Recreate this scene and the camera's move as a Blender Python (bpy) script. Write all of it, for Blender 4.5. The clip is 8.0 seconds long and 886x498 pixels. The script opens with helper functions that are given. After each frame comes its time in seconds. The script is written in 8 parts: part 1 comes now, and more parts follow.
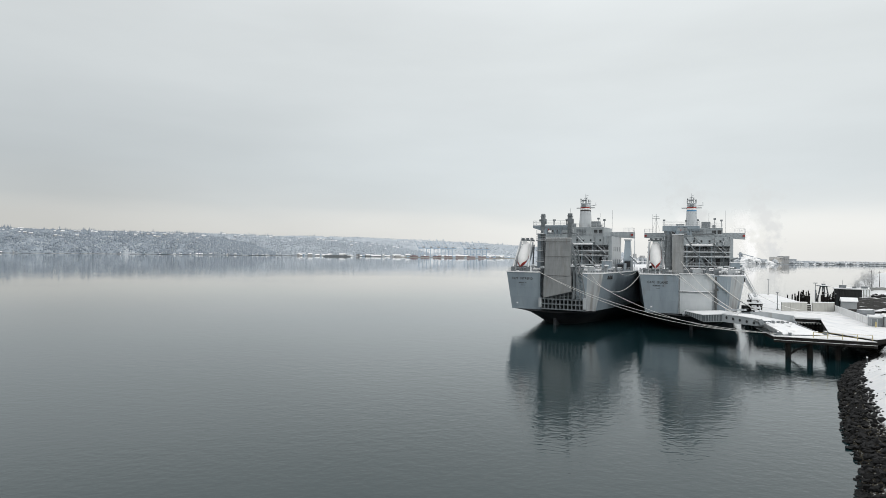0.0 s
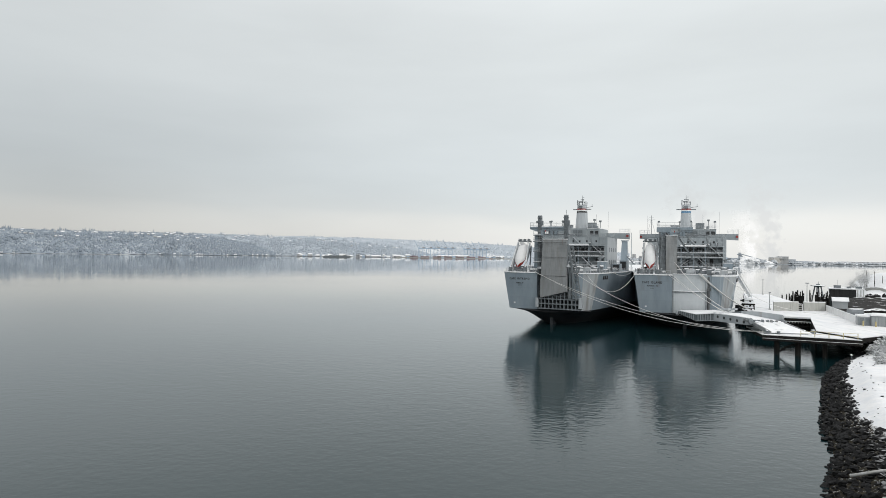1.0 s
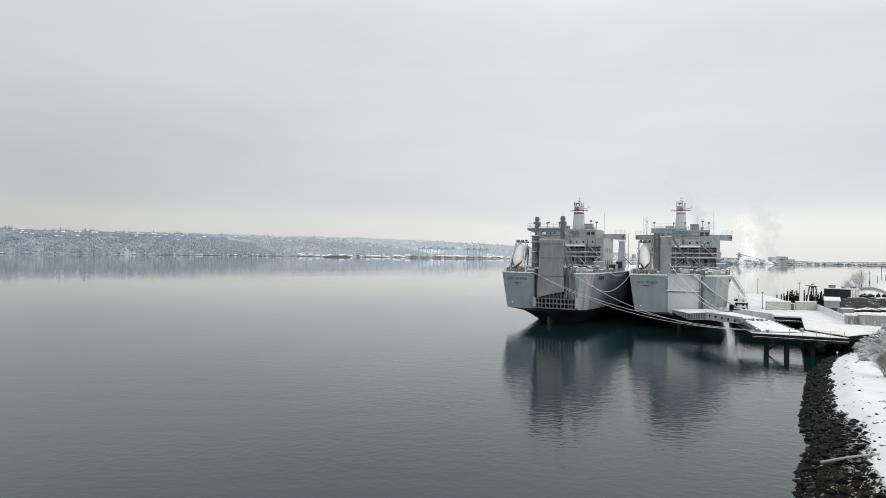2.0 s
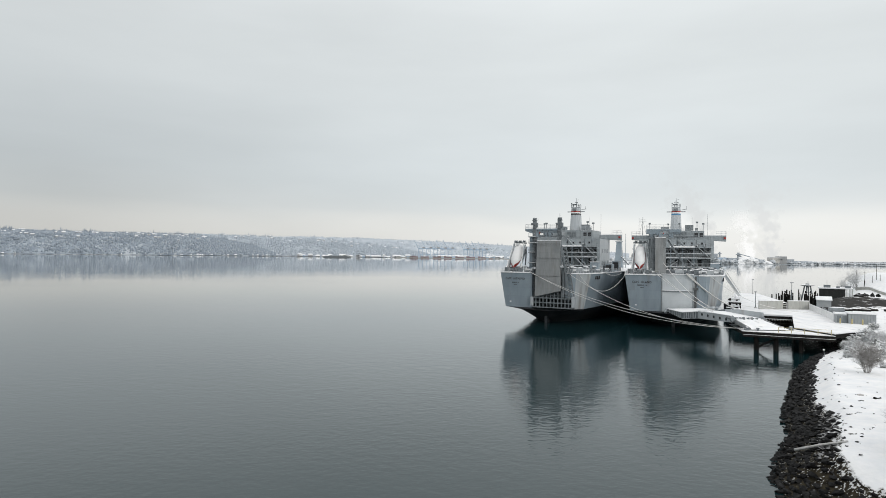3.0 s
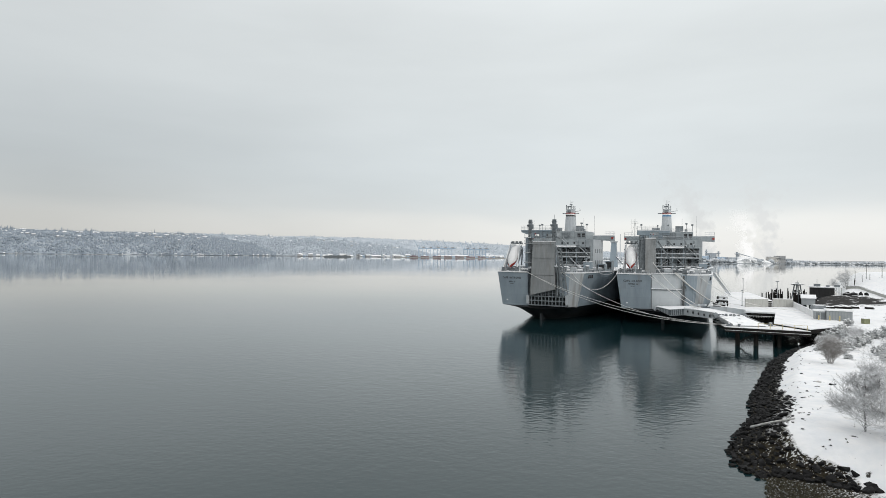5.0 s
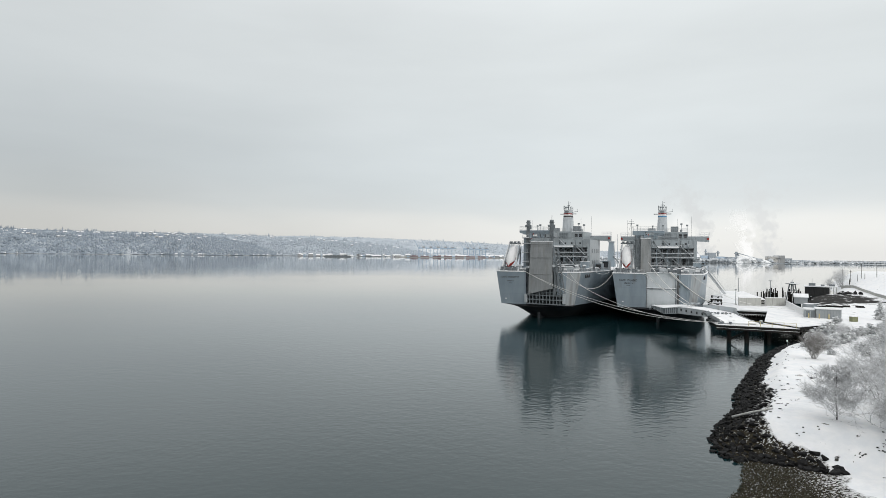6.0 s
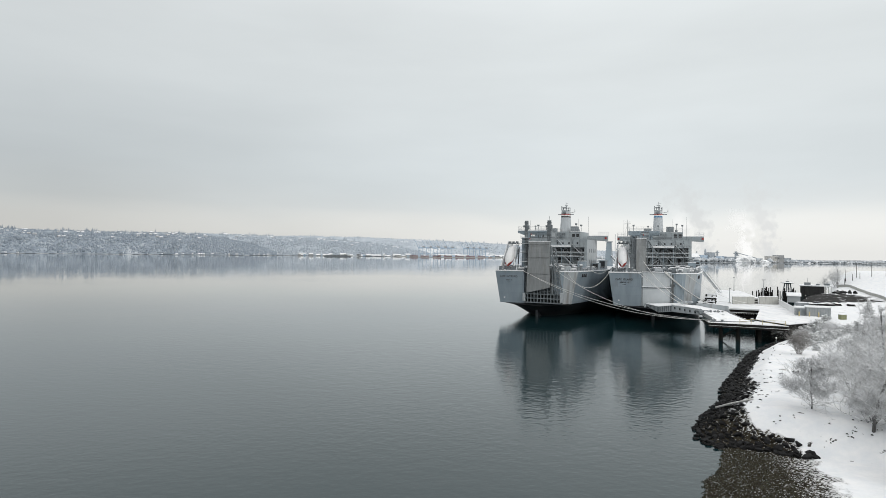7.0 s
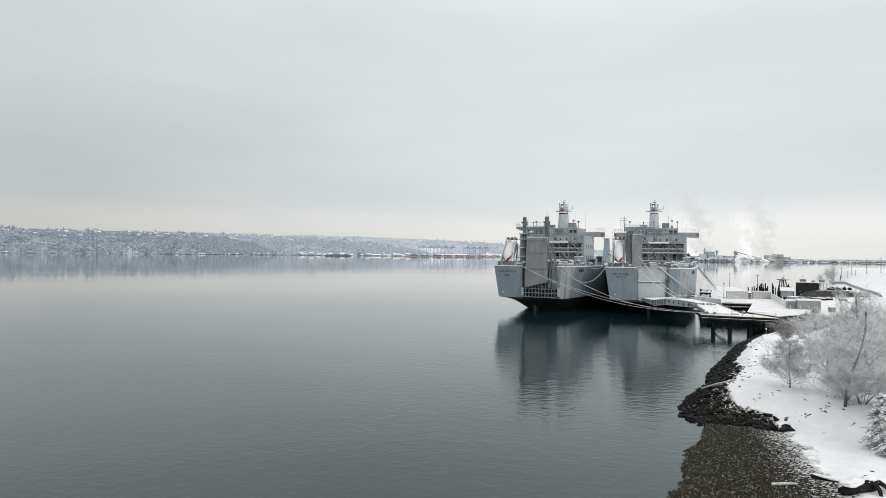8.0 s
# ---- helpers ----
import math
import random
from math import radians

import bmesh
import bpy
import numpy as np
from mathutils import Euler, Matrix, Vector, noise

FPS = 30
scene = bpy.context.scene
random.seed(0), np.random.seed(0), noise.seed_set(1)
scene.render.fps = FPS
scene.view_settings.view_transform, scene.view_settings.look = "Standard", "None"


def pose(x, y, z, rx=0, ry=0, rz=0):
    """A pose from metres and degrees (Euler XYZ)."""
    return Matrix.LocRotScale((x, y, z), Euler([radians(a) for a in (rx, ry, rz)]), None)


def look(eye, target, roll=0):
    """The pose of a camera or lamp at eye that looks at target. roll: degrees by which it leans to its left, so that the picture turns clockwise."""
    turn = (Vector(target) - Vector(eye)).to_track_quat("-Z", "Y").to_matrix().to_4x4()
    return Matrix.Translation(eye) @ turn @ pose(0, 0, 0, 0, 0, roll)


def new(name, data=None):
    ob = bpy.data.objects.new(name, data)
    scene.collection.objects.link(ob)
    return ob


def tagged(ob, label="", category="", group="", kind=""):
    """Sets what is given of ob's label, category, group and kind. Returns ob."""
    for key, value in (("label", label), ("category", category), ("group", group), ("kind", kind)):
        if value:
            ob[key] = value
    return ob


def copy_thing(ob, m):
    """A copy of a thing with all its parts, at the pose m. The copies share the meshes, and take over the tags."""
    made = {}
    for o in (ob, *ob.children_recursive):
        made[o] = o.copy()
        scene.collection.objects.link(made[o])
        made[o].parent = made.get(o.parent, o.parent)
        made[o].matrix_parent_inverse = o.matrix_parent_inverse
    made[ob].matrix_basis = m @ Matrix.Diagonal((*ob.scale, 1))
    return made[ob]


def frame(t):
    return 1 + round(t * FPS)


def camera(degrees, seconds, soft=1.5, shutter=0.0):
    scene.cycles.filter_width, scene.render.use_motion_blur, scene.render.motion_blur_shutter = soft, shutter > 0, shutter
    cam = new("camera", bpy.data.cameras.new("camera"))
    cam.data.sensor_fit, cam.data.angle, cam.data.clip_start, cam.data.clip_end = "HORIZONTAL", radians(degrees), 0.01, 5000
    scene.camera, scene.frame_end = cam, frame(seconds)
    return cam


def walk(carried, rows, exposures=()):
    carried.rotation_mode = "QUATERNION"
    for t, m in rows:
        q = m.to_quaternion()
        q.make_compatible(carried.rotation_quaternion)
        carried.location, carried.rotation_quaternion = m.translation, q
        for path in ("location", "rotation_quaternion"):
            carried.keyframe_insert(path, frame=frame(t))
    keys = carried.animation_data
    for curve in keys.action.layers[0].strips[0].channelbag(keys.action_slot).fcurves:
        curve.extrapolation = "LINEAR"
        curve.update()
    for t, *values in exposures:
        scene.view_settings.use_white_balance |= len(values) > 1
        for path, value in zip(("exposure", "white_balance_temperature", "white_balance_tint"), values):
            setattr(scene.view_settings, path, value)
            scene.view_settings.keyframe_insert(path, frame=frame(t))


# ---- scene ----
PATH = [
    (0, pose(-0.556, 1.577, 17.317, 90.463, 0, 0.011) @ pose(0, 0, 0, 0, 0, 0.750)),
    (0.5, pose(-0.408, 0.041, 17.373, 90.483, 0, 0.008) @ pose(0, 0, 0, 0, 0, 0.742)),
    (1, pose(-0.284, -1.494, 17.429, 90.497, 0, 0.005) @ pose(0, 0, 0, 0, 0, 0.734)),
    (1.5, pose(-0.182, -3.045, 17.485, 90.506, 0, 0.003) @ pose(0, 0, 0, 0, 0, 0.726)),
    (3, pose(0.014, -7.904, 17.648, 90.508, 0, -0.003) @ pose(0, 0, 0, 0, 0, 0.702)),
    (3.5, pose(0.050, -9.602, 17.697, 90.501, 0, -0.004) @ pose(0, 0, 0, 0, 0, 0.694)),
    (4, pose(0.077, -11.337, 17.742, 90.492, 0, -0.005) @ pose(0, 0, 0, 0, 0, 0.686)),
    (4.5, pose(0.095, -13.101, 17.783, 90.482, 0, -0.006) @ pose(0, 0, 0, 0, 0, 0.678)),
    (6, pose(0.127, -18.489, 17.869, 90.442, 0, -0.006) @ pose(0, 0, 0, 0, 0, 0.654)),
    (6.5, pose(0.138, -20.290, 17.884, 90.428, 0, -0.005) @ pose(0, 0, 0, 0, 0, 0.647)),
    (7, pose(0.152, -22.081, 17.889, 90.414, 0, -0.005) @ pose(0, 0, 0, 0, 0, 0.639)),
    (7.5, pose(0.173, -23.858, 17.310, 90.402, 0, -0.003) @ pose(0, 0, 0, 0, 0, 0.631)),
    (8, pose(0.203, -25.621, 16.657, 90.392, 0, -0.002) @ pose(0, 0, 0, 0, 0, 0.623)),
]
cam = camera(73.7, 8.0, soft=0.55)
walk(cam, PATH, exposures=[(0.0, 0.0), (8.0, 0.0)])

# ---------------------------------------------------------------- light
SUN_EL, SUN_AZ = radians(28), radians(150)


def build_world():
    w = bpy.data.worlds.new("overcast_sky")
    scene.world = w
    w.use_nodes = True
    nt = w.node_tree
    nt.nodes.clear()
    N, K = nt.nodes.new, nt.links.new
    out, bg = N("ShaderNodeOutputWorld"), N("ShaderNodeBackground")
    sky = N("ShaderNodeTexSky")
    sky.sky_type, sky.sun_disc = "NISHITA", False
    sky.sun_elevation, sky.sun_rotation = SUN_EL, SUN_AZ
    sky_dim = N("ShaderNodeMix")
    sky_dim.data_type, sky_dim.blend_type = "RGBA", "MULTIPLY"
    sky_dim.inputs[0].default_value = 1.0
    sky_dim.inputs[7].default_value = (0.10, 0.10, 0.10, 1)
    K(sky.outputs[0], sky_dim.inputs[6])
    tc, sep = N("ShaderNodeTexCoord"), N("ShaderNodeSeparateXYZ")
    K(tc.outputs["Generated"], sep.inputs[0])
    # cloud sheet: long soft rolls, flattened towards the horizon
    squash = N("ShaderNodeMapping")
    squash.inputs["Scale"].default_value = (1.0, 1.0, 4.5)
    K(tc.outputs["Generated"], squash.inputs[0])
    big, fine = N("ShaderNodeTexNoise"), N("ShaderNodeTexNoise")
    big.inputs["Scale"].default_value, big.inputs["Detail"].default_value = 1.5, 3
    fine.inputs["Scale"].default_value, fine.inputs["Detail"].default_value = 2.2, 5
    fine.inputs["Roughness"].default_value = 0.5
    K(squash.outputs[0], big.inputs["Vector"])
    K(squash.outputs[0], fine.inputs["Vector"])
    warp = N("ShaderNodeMath")
    warp.operation = "MULTIPLY_ADD"
    warp.inputs[1].default_value, warp.inputs[2].default_value = 0.13, -0.062
    K(big.outputs[0], warp.inputs[0])
    el = N("ShaderNodeMath")
    el.operation = "ADD"
    K(sep.outputs[2], el.inputs[0])
    K(warp.outputs[0], el.inputs[1])
    ramp = N("ShaderNodeValToRGB")
    cr = ramp.color_ramp
    cr.interpolation = "B_SPLINE"
    # brighter towards the hidden sun on the right, most of all low down
    def side(lo, hi):
        g = N("ShaderNodeMapRange")
        g.inputs["From Min"].default_value, g.inputs["From Max"].default_value = -0.55, 0.17
        g.inputs["To Min"].default_value, g.inputs["To Max"].default_value = lo, hi
        K(sep.outputs[0], g.inputs[0])
        return g.outputs[0]

    height = N("ShaderNodeMapRange")
    height.inputs["From Min"].default_value, height.inputs["From Max"].default_value = 0.05, 0.28
    K(sep.outputs[2], height.inputs[0])
    glow = N("ShaderNodeMix")
    K(height.outputs[0], glow.inputs[0])
    K(side(0.88, 1.34), glow.inputs[2])
    K(side(0.98, 1.14), glow.inputs[3])
    stops = ((0.0, (0.63, 0.63, 0.615)), (0.06, (0.69, 0.69, 0.67)), (0.09, (0.575, 0.60, 0.605)), (0.15, (0.56, 0.60, 0.615)),
             (0.27, (0.65, 0.685, 0.69)), (0.42, (0.71, 0.745, 0.75)), (0.62, (0.95, 0.98, 1.0)), (1.0, (1.22, 1.23, 1.24)))
    while len(cr.elements) < len(stops):
        cr.elements.new(0.5)
    for e, (p, c) in zip(cr.elements, stops):
        e.position, e.color = p, (*c, 1)
    K(el.outputs[0], ramp.inputs[0])
    mot = N("ShaderNodeMapRange")
    mot.inputs["From Min"].default_value, mot.inputs["From Max"].default_value = 0.3, 0.7
    mot.inputs["To Min"].default_value, mot.inputs["To Max"].default_value = 0.95, 1.05
    K(fine.outputs[0], mot.inputs[0])
    mul = N("ShaderNodeMix")
    mul.data_type, mul.blend_type = "RGBA", "MULTIPLY"
    mul.inputs[0].default_value = 1.0
    K(ramp.outputs[0], mul.inputs[6])
    both = N("ShaderNodeMath")
    both.operation = "MULTIPLY"
    K(mot.outputs[0], both.inputs[0])
    K(glow.outputs[0], both.inputs[1])
    K(both.outputs[0], mul.inputs[7])
    mix = N("ShaderNodeMix")
    mix.data_type = "RGBA"
    mix.inputs[0].default_value = 0.95
    K(sky_dim.outputs[2], mix.inputs[6])
    K(mul.outputs[2], mix.inputs[7])
    K(mix.outputs[2], bg.inputs[0])
    bg.inputs[1].default_value = 1.0
    K(bg.outputs[0], out.inputs[0])


build_world()
sun = new("sun", bpy.data.lights.new("sun", "SUN"))
sun.data.energy, sun.data.angle, sun.data.color = 0.8, radians(25), (1.0, 0.97, 0.93)
sun.matrix_world = look((0, 0, 0), (-math.sin(SUN_AZ) * math.cos(SUN_EL), -math.cos(SUN_AZ) * math.cos(SUN_EL), -math.sin(SUN_EL)))

# ---------------------------------------------------------------- materials


def surface(name, a, b, rough=0.6, metal=0.0, scale=1.0, bump=0.0, bump_scale=8.0, lo=0.35, hi=0.65, stretch=(1, 1, 1),
            spot=None, spot_scale=0.15, spot_lo=0.55, spot_hi=0.7, rand=0.0, spec=0.5):
    """Two colours mixed by grain, an optional third one in larger patches, and fine relief; by place in the world."""
    m = bpy.data.materials.new(name)
    m.use_nodes = True
    nt = m.node_tree
    N, K = nt.nodes.new, nt.links.new
    p = nt.nodes["Principled BSDF"]
    geo, mp = N("ShaderNodeNewGeometry"), N("ShaderNodeMapping")
    mp.inputs["Scale"].default_value = stretch
    K(geo.outputs["Position"], mp.inputs[0])
    n1 = N("ShaderNodeTexNoise")
    n1.inputs["Scale"].default_value, n1.inputs["Detail"].default_value, n1.inputs["Roughness"].default_value = scale, 6, 0.6
    K(mp.outputs[0], n1.inputs["Vector"])
    r1 = N("ShaderNodeMapRange")
    r1.inputs["From Min"].default_value, r1.inputs["From Max"].default_value = lo, hi
    K(n1.outputs[0], r1.inputs[0])
    mx = N("ShaderNodeMix")
    mx.data_type = "RGBA"
    mx.inputs[6].default_value, mx.inputs[7].default_value = (*a, 1), (*b, 1)
    K(r1.outputs[0], mx.inputs[0])
    col = mx.outputs[2]
    if spot:
        n2 = N("ShaderNodeTexNoise")
        n2.inputs["Scale"].default_value, n2.inputs["Detail"].default_value = spot_scale, 8
        K(mp.outputs[0], n2.inputs["Vector"])
        r2 = N("ShaderNodeMapRange")
        r2.inputs["From Min"].default_value, r2.inputs["From Max"].default_value = spot_lo, spot_hi
        K(n2.outputs[0], r2.inputs[0])
        m2 = N("ShaderNodeMix")
        m2.data_type = "RGBA"
        m2.inputs[7].default_value = (*spot, 1)
        K(col, m2.inputs[6])
        K(r2.outputs[0], m2.inputs[0])
        col = m2.outputs[2]
    if rand:
        oi, mr, m3 = N("ShaderNodeObjectInfo"), N("ShaderNodeMapRange"), N("ShaderNodeMix")
        mr.inputs["To Min"].default_value, mr.inputs["To Max"].default_value = 1 - rand, 1 + rand
        K(oi.outputs["Random"], mr.inputs[0])
        m3.data_type, m3.blend_type = "RGBA", "MULTIPLY"
        m3.inputs[0].default_value = 1
        K(col, m3.inputs[6])
        K(mr.outputs[0], m3.inputs[7])
        col = m3.outputs[2]
    K(col, p.inputs["Base Color"])
    p.inputs["Roughness"].default_value, p.inputs["Metallic"].default_value = rough, metal
    p.inputs["Specular IOR Level"].default_value = spec
    if bump:
        nb, bp = N("ShaderNodeTexNoise"), N("ShaderNodeBump")
        nb.inputs["Scale"].default_value, nb.inputs["Detail"].default_value = bump_scale, 5
        K(mp.outputs[0], nb.inputs["Vector"])
        K(nb.outputs[0], bp.inputs["Height"])
        bp.inputs["Strength"].default_value, bp.inputs["Distance"].default_value = bump, 0.2
        K(bp.outputs[0], p.inputs["Normal"])
    return m


def water_material():
    m = bpy.data.materials.new("sea_water")
    m.use_nodes = True
    nt = m.node_tree
    N, K = nt.nodes.new, nt.links.new
    p = nt.nodes["Principled BSDF"]
    p.inputs["Base Color"].default_value = (0.0064, 0.0240, 0.0282, 1)
    p.inputs["Roughness"].default_value = 0.03
    p.inputs["IOR"].default_value = 1.33
    p.inputs["Coat Weight"].default_value, p.inputs["Coat IOR"].default_value, p.inputs["Coat Roughness"].default_value = 0.38, 1.33, 0.03
    geo, m1, m2 = N("ShaderNodeNewGeometry"), N("ShaderNodeMapping"), N("ShaderNodeMapping")
    m1.inputs["Scale"].default_value, m1.inputs["Rotation"].default_value = (0.52, 0.68, 1), (0, 0, 0.35)
    m2.inputs["Scale"].default_value, m2.inputs["Rotation"].default_value = (1.3, 1.7, 1), (0, 0, -0.4)
    a, b = N("ShaderNodeTexNoise"), N("ShaderNodeTexNoise")
    for mp, n, d in ((m1, a, 3), (m2, b, 4)):
        K(geo.outputs["Position"], mp.inputs[0])
        K(mp.outputs[0], n.inputs["Vector"])
        n.inputs["Scale"].default_value, n.inputs["Detail"].default_value = 1.0, d
    # calmer and livelier streaks of the surface
    m3, c, r = N("ShaderNodeMapping"), N("ShaderNodeTexNoise"), N("ShaderNodeMapRange")
    m3.inputs["Scale"].default_value = (0.006, 0.02, 1)
    K(geo.outputs["Position"], m3.inputs[0])
    K(m3.outputs[0], c.inputs["Vector"])
    c.inputs["Scale"].default_value, c.inputs["Detail"].default_value = 1.0, 4
    r.inputs["From Min"].default_value, r.inputs["From Max"].default_value = 0.35, 0.65
    r.inputs["To Min"].default_value, r.inputs["To Max"].default_value = 0.5, 1.2
    K(c.outputs[0], r.inputs[0])
    # livelier near the shore, calmer out in the bay
    sep, bay, both = N("ShaderNodeSeparateXYZ"), N("ShaderNodeMapRange"), N("ShaderNodeMath")
    K(geo.outputs["Position"], sep.inputs[0])
    bay.inputs["From Min"].default_value, bay.inputs["From Max"].default_value = 85, 190
    bay.inputs["To Min"].default_value, bay.inputs["To Max"].default_value = 2.6, 0.40
    K(sep.outputs[1], bay.inputs[0])
    # long ruffled and glassy bands
    m4, e, wide, mid = N("ShaderNodeMapping"), N("ShaderNodeTexNoise"), N("ShaderNodeMapRange"), N("ShaderNodeMath")
    m4.inputs["Scale"].default_value = (0.0011, 0.0034, 1)
    K(geo.outputs["Position"], m4.inputs[0])
    K(m4.outputs[0], e.inputs["Vector"])
    e.inputs["Scale"].default_value, e.inputs["Detail"].default_value = 1.0, 5
    wide.inputs["From Min"].default_value, wide.inputs["From Max"].default_value = 0.38, 0.62
    wide.inputs["To Min"].default_value, wide.inputs["To Max"].default_value = 0.45, 1.5
    K(e.outputs[0], wide.inputs[0])
    mid.operation = both.operation = "MULTIPLY"
    K(r.outputs[0], mid.inputs[0])
    K(wide.outputs[0], mid.inputs[1])
    K(mid.outputs[0], both.inputs[0])
    K(bay.outputs[0], both.inputs[1])
    b1, b2 = N("ShaderNodeBump"), N("ShaderNodeBump")
    b1.inputs["Distance"].default_value, b2.inputs["Distance"].default_value = 0.0195, 0.0165
    K(a.outputs[0], b1.inputs["Height"])
    K(b.outputs[0], b2.inputs["Height"])
    K(both.outputs[0], b1.inputs["Strength"])
    K(both.outputs[0], b2.inputs["Strength"])
    K(b1.outputs[0], b2.inputs["Normal"])
    K(b2.outputs[0], p.inputs["Normal"])
    K(b2.outputs[0], p.inputs["Coat Normal"])
    return m


SNOW = surface("snow", (0.80, 0.82, 0.84), (0.90, 0.90, 0.90), 0.65, scale=0.6, bump=0.5, bump_scale=1.5)
TRODDEN = surface("trodden_snow", (0.74, 0.76, 0.78), (0.89, 0.89, 0.89), 0.7, scale=0.35, stretch=(1.6, 0.35, 1), bump=0.6, bump_scale=1.2, lo=0.3, hi=0.6, spot=(0.62, 0.63, 0.645), spot_scale=0.5, spot_lo=0.58, spot_hi=0.72)
GREY = surface("haze_grey_paint", (0.228, 0.281, 0.322), (0.286, 0.340, 0.382), 0.42, scale=0.35, stretch=(1, 1, 0.25), spot=(0.205, 0.21, 0.215), spot_scale=0.5, spot_lo=0.6, spot_hi=0.8)
HOUSE = surface("light_haze_grey_paint", (0.285, 0.32, 0.34), (0.345, 0.38, 0.395), 0.45, scale=0.4, stretch=(1, 1, 0.25), spot=(0.25, 0.255, 0.255), spot_scale=0.5, spot_lo=0.6, spot_hi=0.8)
PALE = surface("pale_grey_paint", (0.38, 0.41, 0.43), (0.47, 0.50, 0.52), 0.45, scale=0.4, stretch=(1, 1, 0.3), spot=(0.30, 0.285, 0.265), spot_scale=0.5, spot_lo=0.58, spot_hi=0.8)
RAMP = surface("weathered_ramp_steel", (0.225, 0.24, 0.246), (0.295, 0.308, 0.312), 0.6, scale=0.6, stretch=(2, 2, 0.4), spot=(0.20, 0.197, 0.19), spot_scale=0.4, spot_lo=0.5, spot_hi=0.75)
STEEL = surface("dull_grey_fittings", (0.13, 0.15, 0.16), (0.20, 0.22, 0.235), 0.5, scale=0.8)
BOOT = surface("black_boot_paint", (0.028, 0.030, 0.034), (0.048, 0.051, 0.056), 0.5, scale=0.3, stretch=(1, 1, 0.3), spot=(0.04, 0.034, 0.03), spot_scale=0.25, spot_lo=0.6, spot_hi=0.75, spec=0.2)
BRACKET = surface("dark_weathered_fittings", (0.06, 0.065, 0.068), (0.12, 0.125, 0.125), 0.55, scale=1.2)
DARK = surface("dark_openings", (0.02, 0.022, 0.025), (0.035, 0.037, 0.04), 0.5, scale=1.0)
WHITE = surface("white_paint", (0.74, 0.75, 0.75), (0.82, 0.82, 0.82), 0.4, scale=0.7)
RED = surface("dull_red_paint", (0.26, 0.03, 0.025), (0.36, 0.05, 0.04), 0.5, scale=1.0)
BLUE = surface("blue_band_paint", (0.06, 0.19, 0.34), (0.08, 0.23, 0.40), 0.45, scale=1.0)
INK = surface("black_lettering", (0.03, 0.03, 0.032), (0.05, 0.05, 0.05), 0.5, scale=2.0)
ROPE = surface("pale_rope", (0.62, 0.62, 0.60), (0.78, 0.78, 0.76), 0.8, scale=3.0)
TIMBER = surface("creosoted_timber", (0.008, 0.0075, 0.007), (0.024, 0.022, 0.020), 0.85, scale=2.0, stretch=(1, 1, 0.2), bump=0.4, spec=0.2)
QUARTER = surface("streaked_pale_paint", (0.33, 0.36, 0.38), (0.43, 0.455, 0.465), 0.5, scale=0.5, stretch=(1.2, 1.2, 0.12), spot=(0.255, 0.255, 0.25), spot_scale=0.7, spot_lo=0.46, spot_hi=0.68)
DOOR = surface("whitish_door_paint", (0.46, 0.50, 0.52), (0.56, 0.59, 0.61), 0.5, scale=0.5, stretch=(1, 1, 0.3), spot=(0.38, 0.38, 0.37), spot_scale=0.6, spot_lo=0.55, spot_hi=0.8)
CONCRETE = surface("stained_concrete", (0.36, 0.36, 0.34), (0.48, 0.48, 0.45), 0.8, scale=0.6, stretch=(1, 1, 0.3), spot=(0.26, 0.26, 0.24), spot_scale=0.6)
SHED = surface("grey_metal_cladding", (0.28, 0.30, 0.31), (0.34, 0.36, 0.37), 0.5, scale=0.5)
BLACKWALL = surface("black_tarred_boards", (0.010, 0.010, 0.011), (0.03, 0.03, 0.03), 0.7, scale=1.0, stretch=(2, 2, 0.2))
YELLOW = surface("faded_yellow_paint", (0.45, 0.37, 0.17), (0.58, 0.50, 0.28), 0.6, scale=2.0)
OLIVE = surface("olive_paint", (0.16, 0.17, 0.09), (0.22, 0.23, 0.13), 0.6, scale=2.0)
ROCK = surface("wet_dark_rock", (0.006, 0.0062, 0.0066), (0.024, 0.024, 0.0245), 0.8, scale=1.5, bump=0.8, bump_scale=5, rand=0.5, spec=0.15)
LOGWOOD = surface("snowy_driftwood", (0.42, 0.41, 0.39), (0.70, 0.70, 0.70), 0.85, scale=2.0, stretch=(1, 1, 1))
TWIG = surface("frosted_twigs", (0.22, 0.218, 0.218), (0.80, 0.81, 0.82), 0.9, scale=1.2, lo=0.3, hi=0.6, spec=0.2)
BARK = surface("frosted_bark", (0.04, 0.038, 0.036), (0.15, 0.149, 0.148), 0.9, scale=2.5, stretch=(1, 1, 0.3))
BROWN = surface("brown_brushwood", (0.16, 0.145, 0.13), (0.50, 0.495, 0.49), 0.9, scale=1.4, lo=0.35, hi=0.68, spec=0.2)
NEEDLE = surface("snowy_needles", (0.07, 0.08, 0.07), (0.62, 0.64, 0.65), 0.85, scale=2.6, lo=0.40, hi=0.60)
# frost colour of the bluff also carries distance haze, as a bluish tint
WOODS = surface("hazed_frosted_woods", (0.20, 0.24, 0.285), (0.36, 0.405, 0.45), 0.95, scale=0.035, spot=(0.52, 0.55, 0.58), spot_scale=0.02, spot_lo=0.55, spot_hi=0.75)
# both blues are lightened to hold the haze in front of them
CRANE_BLUE = surface("hazed_crane_blue", (0.40, 0.51, 0.64), (0.46, 0.56, 0.68), 0.6, scale=0.05)
HAZE_BLUE = surface("hazed_blue_cladding", (0.40, 0.51, 0.63), (0.47, 0.57, 0.68), 0.6, scale=0.05)
BRICKRED = surface("container_red_brown", (0.24, 0.17, 0.185), (0.35, 0.28, 0.295), 0.7, scale=0.02)
